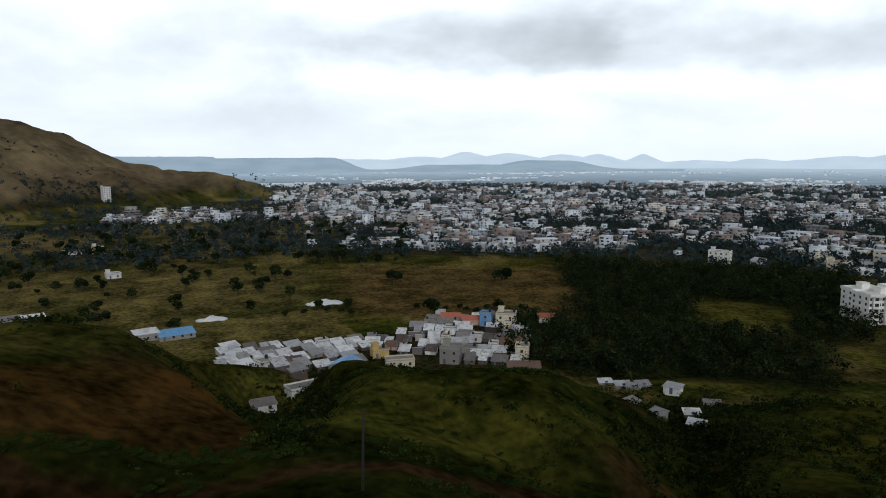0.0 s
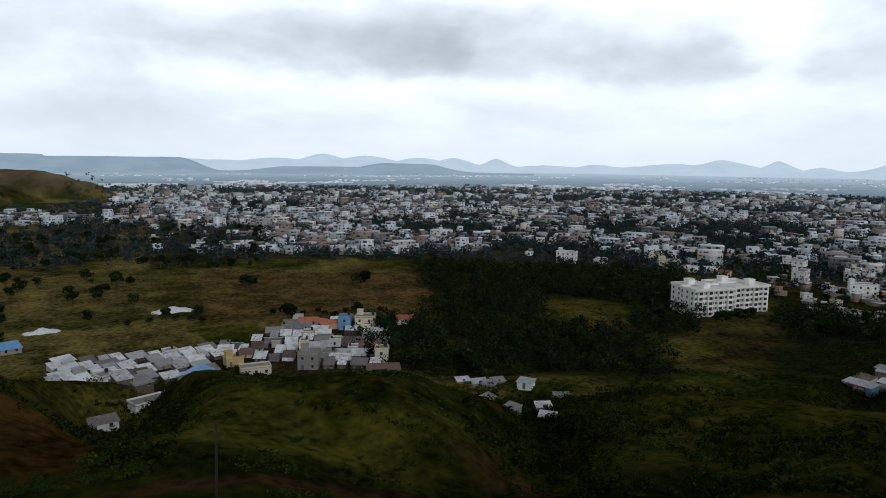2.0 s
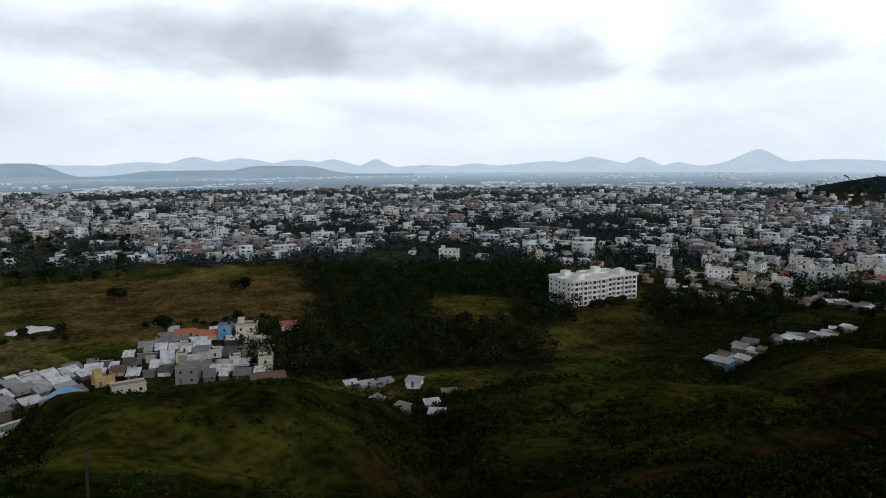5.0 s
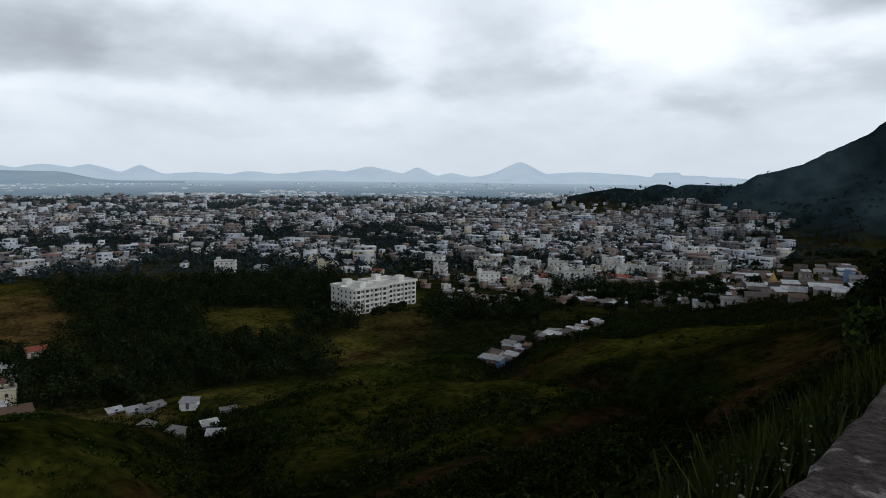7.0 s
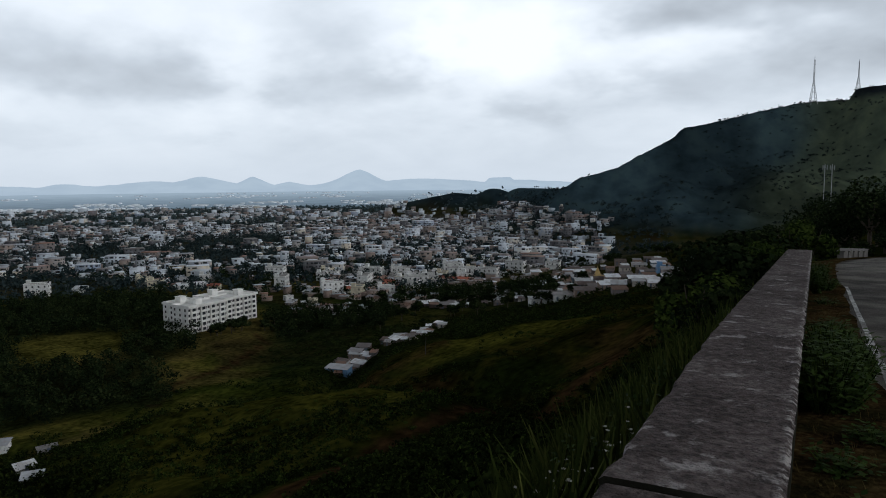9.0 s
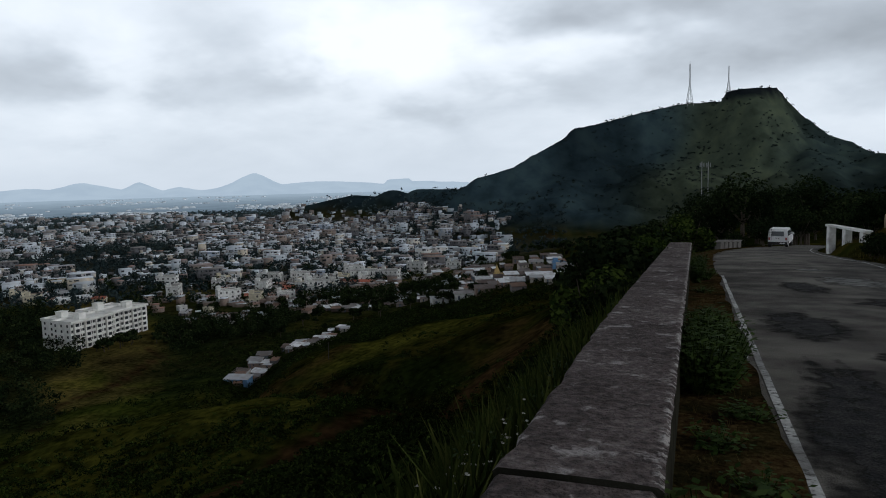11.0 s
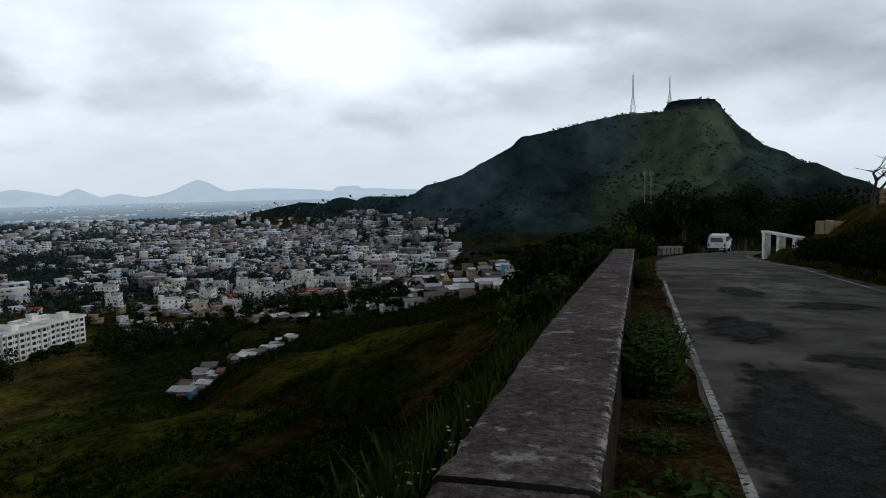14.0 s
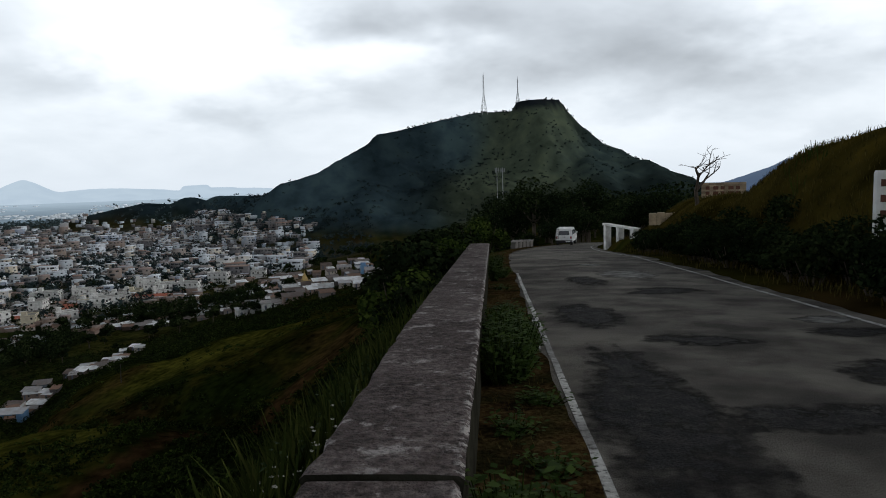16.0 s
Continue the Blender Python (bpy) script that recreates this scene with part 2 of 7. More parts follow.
M_TANK = material("black_plastic", tone((0.025, 0.025, 0.028)), 1.0, 0.5, 0.05)
M_LEAF = material("leaves", [(0.3, (0.005, 0.009, 0.005)), (0.5, (0.012, 0.020, 0.008)), (0.7, (0.046, 0.060, 0.022))], 0.14, 0.85, 0, island=0.22, spec=0.0)
# these two leaf colours have the haze of distance painted in
M_LEAF_HAZED = material("distant_leaves", [(0.2, (0.040, 0.058, 0.062)), (0.5, (0.060, 0.084, 0.088)), (0.8, (0.085, 0.115, 0.118))], 0.02, 0.95, 0, island=0.5, spec=0.0)
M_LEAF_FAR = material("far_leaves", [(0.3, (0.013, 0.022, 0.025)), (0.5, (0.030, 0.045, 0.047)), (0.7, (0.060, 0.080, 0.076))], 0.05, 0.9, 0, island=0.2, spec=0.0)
M_SHRUB = material("shrub_leaves", [(0.25, (0.006, 0.012, 0.003)), (0.5, (0.022, 0.037, 0.008)), (0.75, (0.068, 0.094, 0.019))], 0.3, 0.85, 0, island=0.4, spec=0.0)
M_THICKET = material("thicket_leaves", [(0.3, (0.003, 0.006, 0.002)), (0.5, (0.011, 0.018, 0.005)), (0.7, (0.048, 0.064, 0.016))], 0.10, 0.85, 0, island=0.25, second=5.0, spec=0.0)
M_GRASS = material("grass_blades", [(0.2, (0.013, 0.020, 0.006)), (0.5, (0.022, 0.031, 0.008)), (0.8, (0.050, 0.050, 0.017))], 0.5, 0.85, 0, island=0.5, spec=0.0)
M_DRYGRASS = material("golden_grass", [(0.2, (0.034, 0.034, 0.009)), (0.5, (0.062, 0.052, 0.014)), (0.8, (0.105, 0.080, 0.024))], 0.5, 0.9, 0, island=0.5, spec=0.0)
M_TALLGRASS = material("tall_grass", [(0.25, (0.012, 0.020, 0.005)), (0.5, (0.042, 0.056, 0.013)), (0.75, (0.105, 0.112, 0.030))], 0.25, 0.85, 0, island=0.35, second=6.0, spec=0.0)
M_TINOLD = material("old_tin_sheet", [(0.2, (0.11, 0.08, 0.07)), (0.38, (0.26, 0.25, 0.25)), (0.55, (0.52, 0.54, 0.56)), (0.75, (0.84, 0.86, 0.88))], 0.7, 0.6, 0.1, metal=0.1, objectrand=0.8, blotch=(0.4, (0.25, 0.20, 0.17), 0.4))
M_SHANTY = material("shanty_walls", [(0.2, (0.05, 0.045, 0.04)), (0.4, (0.14, 0.10, 0.08)), (0.55, (0.10, 0.13, 0.16)), (0.7, (0.22, 0.16, 0.13)), (0.85, (0.42, 0.38, 0.34))], 0.6, 0.9, 0.1, objectrand=0.85)
M_BARK = material("bark", tone((0.07, 0.055, 0.042), 0.6, 1.3), 4.0, 0.95, 0.4)
M_ASPHALT = material("asphalt", [(0.40, (0.052, 0.048, 0.043)), (0.47, (0.098, 0.090, 0.079)), (0.53, (0.142, 0.132, 0.115)), (0.60, (0.188, 0.174, 0.152))], 0.30, 0.85, 0.6, 70, second=4.0, spec=0.10, blotch=(0.55, (0.045, 0.041, 0.037), 0.45))
M_LINE = material("road_paint", [(0.40, (0.06, 0.055, 0.05)), (0.46, (0.44, 0.44, 0.42)), (0.7, (0.70, 0.70, 0.68))], 16.0, 0.7, 0.3, 40, blotch=(1.1, (0.10, 0.095, 0.088), 0.75))
M_CONCRETE = material("weathered_concrete", [(0.38, (0.050, 0.038, 0.036)), (0.46, (0.092, 0.074, 0.070)), (0.54, (0.140, 0.114, 0.108)), (0.62, (0.205, 0.175, 0.168))], 1.6, 0.9, 1.0, 45, second=11, spec=0.10, blotch=(26.0, (0.036, 0.031, 0.031), 0.6))
scuffed(M_CONCRETE)
# stone of the wall's sides, with their shade painted into the colour
M_SHADED_STONE = material("mossy_stone", tone((0.030, 0.029, 0.022), 0.5, 1.5), 3.0, 0.95, 0.6, 12, spec=0.0)
M_SOIL = material("verge_soil", [(0.38, (0.014, 0.010, 0.006)), (0.5, (0.044, 0.027, 0.012)), (0.62, (0.085, 0.060, 0.024))], 2.0, 0.95, 0.8, 20, second=8, spec=0.0, blotch=(1.6, (0.016, 0.018, 0.007), 0.7))
M_STEEL = material("galvanised_steel", tone((0.32, 0.33, 0.34)), 2.0, 0.5, 0.05, metal=0.5)
M_RUST = material("rusty_pole", tone((0.035, 0.03, 0.028)), 2.0, 0.8, 0.1)
M_PLASTIC_SHEET = material("white_tarpaulin", tone((0.72, 0.74, 0.75), 0.85, 1.1), 0.6, 0.6, 0.2)


# ---------------------------------------------------------------- plan of the land
def at(az, r):
    """Plan place from a bearing (degrees to the left of +y) and a distance."""
    a = radians(az)
    return -math.sin(a) * r, math.cos(a) * r


def hashed(ix, iy, seed):
    h = (ix * 374761393 + iy * 668265263 + seed * 1442695041) & 0xFFFFFFFF
    h = ((h ^ (h >> 13)) * 1274126177) & 0xFFFFFFFF
    return ((h ^ (h >> 16)) & 0xFFFF) / 65535.0


def value_noise(x, y, seed=0):
    ix, iy = np.floor(x).astype(np.int64), np.floor(y).astype(np.int64)
    fx, fy = x - ix, y - iy
    fx, fy = fx * fx * (3 - 2 * fx), fy * fy * (3 - 2 * fy)
    a, b = hashed(ix, iy, seed), hashed(ix + 1, iy, seed)
    c, d = hashed(ix, iy + 1, seed), hashed(ix + 1, iy + 1, seed)
    return (a + (b - a) * fx) * (1 - fy) + (c + (d - c) * fx) * fy


def fbm(x, y, size, octaves=4, seed=0):
    x, y = np.asarray(x, float) / size, np.asarray(y, float) / size
    total, amp, norm = 0, 1.0, 0
    for i in range(octaves):
        total = total + amp * value_noise(x + 17.3 * i, y - 9.1 * i, seed + i)
        norm += amp
        amp *= 0.5
        x, y = x * 2.03, y * 2.03
    return total / norm - 0.5


def smooth(v):
    v = np.clip(v, 0, 1)
    return v * v * (3 - 2 * v)


def smax(a, b, k):
    """The larger of two heights, with the crease between them rounded over k metres."""
    h = np.clip(k - np.abs(a - b), 0, None) / k
    return np.maximum(a, b) + h * h * k * 0.25


def ridge(x, y, crest, fall, width, scarp=0.0):
    """Height of a ridge whose crest runs through (bearing, distance, z) and whose flanks fall by `fall`, below a steep rim of `scarp` metres."""
    best = np.full(np.shape(x), -1e4)
    for (a0, r0, z0), (a1, r1, z1) in zip(crest, crest[1:]):
        p, q = at(a0, r0), at(a1, r1)
        dx, dy = q[0] - p[0], q[1] - p[1]
        t = np.clip(((x - p[0]) * dx + (y - p[1]) * dy) / (dx * dx + dy * dy), 0, 1)
        d = np.hypot(x - p[0] - t * dx, y - p[1] - t * dy)
        best = np.maximum(best, z0 + (z1 - z0) * t - fall * (np.sqrt(d * d + width * width) - width) - scarp * (1 - np.exp(-(d / 30.0) ** 2)))
    return best


PLAIN = -78.0


def road_x(y):
    y = np.asarray(y, float)
    bend = 3.0 + 0.0023 * np.clip(y - 22, 0, 70) ** 2
    return np.where(y < 92, bend, np.interp(y, [92, 125, 170, 300, 600], [14.3, 11, 4, 0, 0]))


def road_z(y):
    return np.interp(y, [-300, -150, 0, 18, 26, 90, 150, 300, 500, 900], [8.4, 8.4, 0, -1.01, -1.5, -7.3, -13, -21, -27, -60])


SLOPE_U = [0, 1, 4, 10, 20, 40, 70, 110, 160, 220, 300, 5000]
SLOPE_Z = [0, -0.8, -4.2, -10, -17, -28, -40, -53, -68, -77.5, -78, -78]
SPUR_SOUTH = [(126, 105, -20), (114.5, 130, -26.2), (109.3, 144, -35.2), (105.5, 150, -39.3), (102.2, 152, -40.3), (99.2, 150, -40.8), (98.2, 143, -46)]
BENCH_SOUTH = [(122, 100, -29.3), (116, 112, -32.4), (110.9, 124, -35.2), (107.5, 126, -38.6), (103.6, 126, -42.8), (100.6, 124, -46.0), (98.4, 120, -49.2)]
FACE_SOUTH = [(122, 93, -30.7), (114.5, 98, -33.9), (109, 105, -37.5), (103.8, 109, -41.6), (100.5, 108, -44.1), (98.0, 107, -46.4)]
SHELF_SOUTH = [(109.8, 87, -32.5), (103.8, 91, -36.6), (98.2, 94, -39.6), (93.6, 94, -41.2), (90, 92, -41.6)]
SPUR_MIDDLE = [(90, 66, -32), (92.5, 104, -36.8), (86, 118, -38.4), (77, 121, -39.2), (69.5, 118, -39.4), (65.3, 108, -39.4)]
SPUR_NORTH = [(30, 120, -38.5), (36, 135, -42.4), (42, 150, -48.0), (47.5, 156, -51.2), (50.5, 150, -52.4), (54.8, 140, -53.6), (58.5, 126, -54.6)]
GULLIES = [[(94.4, 112, -45), (94.8, 135, -54), (96.0, 170, -68), (96, 215, -79), (92, 243, -79), (84, 258, -78.5)], [(57.5, 55, -36), (58.6, 90, -47), (60.0, 120, -53.5), (61.4, 150, -58.0), (62.4, 176, -58.5), (63, 215, -75)], [(30, 172, -58), (38, 190, -65), (38, 230, -72), (36, 270, -74)], [(12, 60, -25), (16, 110, -40), (24, 150, -51), (30, 172, -58)]]
SPUR_FAR = [(8, 190, -37), (16, 215, -43.5), (20, 225, -47), (26.3, 226, -52), (31.6, 220, -58), (35.5, 215, -65)]
HILL_NORTH = [(-19, 1050, -60), (-15.5, 1050, -6), (-13.0, 1060, 10), (-11.7, 1070, 20), (-10.2, 1080, 38), (-9.1, 1085, 45), (-8.2, 1090, 57), (-7.3, 1095, 73), (-6.0, 1100, 97), (-2.0, 1100, 103), (1.3, 1080, 100), (4.1, 1060, 89), (7.8, 1030, 72), (9.1, 1020, 68), (9.6, 1015, 58), (12.5, 980, 30), (14.3, 965, 13), (17.1, 955, 0), (18.4, 960, -13)]
HILL_LOW = [(17.0, 985, -12), (18.4, 1060, -17), (21.5, 1330, -19), (24.8, 1380, -21), (25.6, 1400, -32), (27.4, 1400, -28), (29.2, 1400, -36), (31.2, 1400, -46), (33.5, 1420, -74)]
HILL_SOUTH = [(150, 1350, 190), (125, 1420, 160), (116.4, 1500, 132), (115.2, 1500, 112), (113.4, 1500, 90), (112.4, 1500, 83), (111.5, 1500, 62), (109.1, 1500, 37), (106.9, 1500, 10), (104.0, 1500, -2), (102.9, 1500, -21), (99.4, 1500, -26), (96.8, 1500, -37), (95.3, 1500, -58), (93.4, 1500, -80)]


def ground(x, y):
    x, y = np.asarray(x, float), np.asarray(y, float)
    s = x - road_x(y)
    zr = road_z(y)
    u = np.clip(-(s + 3.75), 0, None)
    wob = 1 + 0.35 * fbm(x, y, 70, 3, 5) * smooth(u / 30)
    west = zr + np.interp(u * wob, SLOPE_U, SLOPE_Z) * (zr - PLAIN) / -PLAIN
    bank = (4.2 * smooth((s - 4.0) / 5.2) * smooth((38 - y) / 12) + 0.55 * smooth((s - 2.9) / 0.7) * smooth((y - 33) / 4) * smooth((66 - y) / 10) + 2.3 * smooth((s - 4.6) / 4.2) * smooth((y - 30) / 8) * smooth((66 - y) / 16)) * (1 + 0.5 * fbm(x, y, 9, 3, 8) * 0.6)
    east = zr + bank - 0.02 - np.clip(s - 40, 0, 260) * 0.28
    z = np.where(s < 0, west, east)
    z = np.maximum(z, PLAIN)
    hilly = smooth((np.abs(s + 1) - 5) / 25)
    away = smooth((u - 6) / 20)
    for crest, fall, width in ((SPUR_SOUTH, 0.42, 16), (BENCH_SOUTH, 0.35, 20), (FACE_SOUTH, 0.35, 14), (SHELF_SOUTH, 0.45, 8), (SPUR_MIDDLE, 0.5, 16), (SPUR_NORTH, 0.45, 18), (SPUR_FAR, 0.42, 16)):
        z = np.where(away > 0, z + away * (smax(z, ridge(x, y, crest, fall, width), 5.0) - z), z)
    for floor, steep in zip(GULLIES, (1.15, 0.75, 0.75, 0.75)):
        cut = -ridge(x, y, [(a, r, -q) for a, r, q in floor], steep, 5)
        z = np.where(away > 0, z + away * (-smax(-z, -cut, 5.0) - z), z)
    bench = np.hypot(x - at(106, 112)[0], y - at(106, 112)[1])
    rough = (fbm(x, y, 26, 4, 1) * 4.6 * (1 - 0.85 * smooth((46 - bench) / 22)) + fbm(x, y, 7, 3, 2) * 1.1) * hilly * smooth((z - PLAIN) / 18)
    far = smooth((np.hypot(x, y) - 500) / 200)
    gully = fbm(x, y, 130, 5, 11) * 42 * smooth((z - PLAIN - 10) / 60) * far
    z = z + rough + fbm(x, y, 90, 3, 4) * 1.4 * smooth((u - 60) / 100)
    for crest, fall, width, scarp in ((HILL_NORTH, 0.42, 18, 36), (HILL_LOW, 0.5, 12, 0), (HILL_SOUTH, 0.5, 30, 14)):
        h = ridge(x, y, crest, fall, width, scarp)
        d = smooth((h - PLAIN) / 60)
        # flanks are cut by gullies, the crest line stays
        steep = ((fbm(x, y, 150, 5, 11) - 0.24) * 46 + (np.abs(fbm(x, y, 75, 4, 13)) - 0.12) * 60) * d
        crest_z = ridge(x, y, crest, 1.8, 10)
        z = smax(z, h + steep * smooth((h - crest_z) / 30), 6)
    # flat-topped crag on the northern hill
    cx, cy = at(-3.9, 1100)
    ca, cb = math.cos(radians(3.9)), math.sin(radians(3.9))
    px, py = (x - cx) * ca + (y - cy) * -cb, (x - cx) * cb + (y - cy) * ca
    crag = 114.5 - 1.7 * np.clip(np.sqrt((px / 1.0) ** 2 + (py / 1.4) ** 2) + fbm(x, y, 25, 3, 3) * 16 - 34, 0, None)
    z = np.maximum(z, np.minimum(crag, 115.0 + fbm(x, y, 30, 2, 6) * 3))
    onroad = smooth((3.1 - np.abs(s)) / 0.3) * smooth((120 - y) / 10)
    return z - onroad * 0.06


def gz(x, y):
    return float(ground(np.array([x]), np.array([y]))[0])


def bearing(x, y):
    return np.degrees(np.arctan2(-x, y)), np.hypot(x, y)


def inside(v, lo, hi, soft):
    return smooth((v - lo) / soft + 0.5) * smooth((hi - v) / soft + 0.5)


def line_distance(x, y, line):
    """Plan distance from a way through places (bearing, distance)."""
    d = np.full(np.shape(x), 1e4)
    for (a0, r0), (a1, r1) in zip(line, line[1:]):
        p, q = at(a0, r0), at(a1, r1)
        dx, dy = q[0] - p[0], q[1] - p[1]
        t = np.clip(((x - p[0]) * dx + (y - p[1]) * dy) / (dx * dx + dy * dy), 0, 1)
        d = np.minimum(d, np.hypot(x - p[0] - t * dx, y - p[1] - t * dy))
    return d


def land_colour(x, y, z):
    """Base colour of the ground from what grows or lies there, with shade and haze painted in."""
    az, r = bearing(x, y)
    n1, n2, n3 = fbm(x, y, 60, 4, 21), fbm(x, y, 14, 4, 22), fbm(x, y, 220, 3, 23)
    green = np.stack([0.027 + 0 * x, 0.034 + 0 * x, 0.007 + 0 * x], -1)
    dry = np.array([0.076, 0.064, 0.017])
    brown = np.array([0.115, 0.070, 0.036])
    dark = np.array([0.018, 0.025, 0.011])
    k = smooth(0.55 + 2.2 * n1 + 1.4 * n2)[:, None]
    c = green * (1 - k) + dry * k * 0.8 + green * k * 0.2
    plain = smooth((PLAIN + 14 - z) / 8)
    # slopes scaled darker than the plain, less so towards the south
    c = c * (0.55 + 0.20 * smooth((az - 48) / 18) * (1 - plain) + 0.95 * plain)[:, None]
    scrub = (smooth(-0.10 + 4.2 * fbm(x, y, 30, 3, 27) + 4.6 * fbm(x, y, 7, 3, 28)) * (1 - plain))[:, None] * 0.85
    c = c * (1 - scrub) + np.array([0.011, 0.018, 0.005]) * scrub
    # short grazed turf on the crests of the spurs, painted lighter as lit
    tops = inside(az + 4 * n1, 31, 53, 4) * inside(r + 16 * n1, 102, 160, 14) + inside(az + 6 * n1, 66, 92, 5) * inside(r + 14 * n1, 86, 124, 12) * smooth(0.6 + 4 * n2)
    tops = (np.clip(tops + inside(az + 5 * n1, 16, 31, 4) * inside(r + 16 * n1, 205, 232, 12), 0, 1) * 0.85)[:, None]
    c = c * (1 - tops) + np.array([0.072, 0.069, 0.014]) * tops
    # rough green pasture on the slopes of the spurs
    turf = (inside(az + 8 * n1, 31, 72, 6) * inside(r + 22 * n1, 58, 158, 14) * smooth(0.35 + 5.0 * n2) * (0.5 + 0.5 * smooth((r - 92) / 20)))[:, None] * 0.7
    c = c * (1 - turf) + np.array([0.048, 0.050, 0.011]) * turf
    bare = (smooth(-0.75 + 5.5 * fbm(x, y, 22, 4, 29)) * (1 - plain))[:, None] * 0.8
    c = c * (1 - bare) + np.array([0.058, 0.034, 0.016]) * bare
    # overgrown slope under the road, its shade painted dark into the colour
    slope_shade = (inside(az + 10 * n1, -2, 40, 8) * smooth((88 - r - 50 * n1) / 26) * smooth((-(x - road_x(y)) - 4) / 3) * (0.5 + smooth(0.6 + 3 * n2) * 0.4))[:, None]
    c = c * (1 - slope_shade) + np.array([0.010, 0.017, 0.005]) * slope_shade
    # tilled and grazed fields on the plain: cells of one tint
    w = 55.0
    gx, gy = x + 25 * n3 * 4, y * 1.0 + 25 * n1
    cell = hashed(np.floor(gx / w).astype(np.int64), np.floor(gy / (w * 0.6)).astype(np.int64), 5)
    field = (cell > 0.55)[:, None] * plain[:, None] * 0.7
    tint = np.array([0.086, 0.066, 0.025]) * (1.8 + 0.8 * cell[:, None]) * (0.5 + 0.5 * smooth((az - 62) / 8))[:, None]
    c = c * (1 - field) + tint * field
    m = (plain * inside(az, 66, 90, 5) * inside(r + 80 * n1, 345, 500, 30))[:, None]
    c = c * (1 - m) + np.array([0.120, 0.080, 0.034]) * m
    m = (inside(az + 12 * n1, 36, 47, 3) * inside(r + 40 * n1, 285, 350, 20))[:, None] * 0.8
    c = c * (1 - m) + np.array([0.045, 0.034, 0.016]) * m
    m = (plain * inside(az, 91, 125, 4) * inside(r, 250, 880, 40) * (0.45 + 0.55 * smooth(0.5 + 4 * n1)))[:, None] * 0.6
    c = c * (1 - m) + np.array([0.165, 0.125, 0.058]) * m
    # brown southern spur
    m = (inside(az + 3 * n1, 97.2, 132, 2) * inside(r + 8 * n1, np.interp(az, [98, 104, 110, 116], [83, 82, 82, 82]), np.interp(az, [98, 104, 111, 116, 122], [122, 118, 109, 102, 95]), 6) * smooth(1.1 + 2.0 * n2))[:, None] * 0.92
    c = c * (1 - m) + np.array([0.064, 0.033, 0.012]) * (1 + 0.5 * fbm(x, y, 5, 3, 34))[:, None] * m
    m = (inside(az + 3 * n1, 98.5, 125, 2) * inside(r + 8 * n1, np.interp(az, [104, 111, 116], [124, 115, 108]), 152, 8))[:, None] * 0.7
    c = c * (1 - m) + np.array([0.066, 0.060, 0.017]) * m
    # hill flanks: haze blue and a warmer lit side painted into the colour
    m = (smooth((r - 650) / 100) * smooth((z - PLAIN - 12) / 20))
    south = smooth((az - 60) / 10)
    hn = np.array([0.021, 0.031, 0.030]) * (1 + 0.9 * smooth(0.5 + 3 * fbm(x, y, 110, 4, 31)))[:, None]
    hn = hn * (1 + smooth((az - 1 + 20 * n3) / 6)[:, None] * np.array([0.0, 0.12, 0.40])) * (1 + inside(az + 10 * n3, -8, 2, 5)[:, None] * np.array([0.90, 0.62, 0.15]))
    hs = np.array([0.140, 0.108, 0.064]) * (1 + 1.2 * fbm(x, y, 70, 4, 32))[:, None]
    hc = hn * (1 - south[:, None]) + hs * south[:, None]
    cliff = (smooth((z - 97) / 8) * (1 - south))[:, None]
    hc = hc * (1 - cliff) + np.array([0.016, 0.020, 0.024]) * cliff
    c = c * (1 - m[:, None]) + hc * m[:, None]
    # dirt track over the bench and the path down the north gully
    for line, width in ((TRACK, 2.4), (FOOTPATH, 2.0)):
        m = smooth((width + 3 * n2 - line_distance(x, y, line)) / 1.5 + 0.5)[:, None] * 0.9
        c = c * (1 - m) + np.array([0.048, 0.025, 0.014]) * m
    m = (smooth(((x - road_x(y)) - 4.5) / 2) * smooth((70 - y) / 10) * smooth((60 - r) / 10))[:, None] * 0.8
    c = c * (1 - m) + np.array([0.075, 0.054, 0.013]) * m
    # town floor: dust and scrub, painted dark for the shade between houses
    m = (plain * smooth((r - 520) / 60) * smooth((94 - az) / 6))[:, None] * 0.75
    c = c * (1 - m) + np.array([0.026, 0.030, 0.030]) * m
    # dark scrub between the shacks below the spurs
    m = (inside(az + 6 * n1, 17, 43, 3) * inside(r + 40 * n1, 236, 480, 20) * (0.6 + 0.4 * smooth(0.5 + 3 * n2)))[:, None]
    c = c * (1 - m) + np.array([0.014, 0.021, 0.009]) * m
    # trodden mud between the village houses, darkened for the lanes' shade
    m = (inside(az, 74.2, 99.5, 1.5) * inside(r, 240, np.interp(az, [74, 81, 84, 99], [325, 345, 305, 300]), 8))[:, None] * 0.75
    c = c * (1 - m) + np.array([0.040, 0.032, 0.024]) * m
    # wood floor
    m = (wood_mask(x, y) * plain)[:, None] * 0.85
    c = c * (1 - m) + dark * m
    return np.clip(c * (1 + 0.35 * n2)[:, None], 0.003, 0.3)


TRACK = [(122, 88), (113.2, 74), (108, 73), (99.6, 74.5), (92.3, 77), (85.5, 76), (81.4, 78), (74.4, 84), (66, 84), (58, 80), (50.4, 80), (44.9, 81), (39.5, 87), (34.2, 103), (29.3, 112), (25.8, 123), (20, 135), (14, 150)]
FOOTPATH = [(52, 240), (50, 275), (46, 300), (43, 340), (44, 360)]


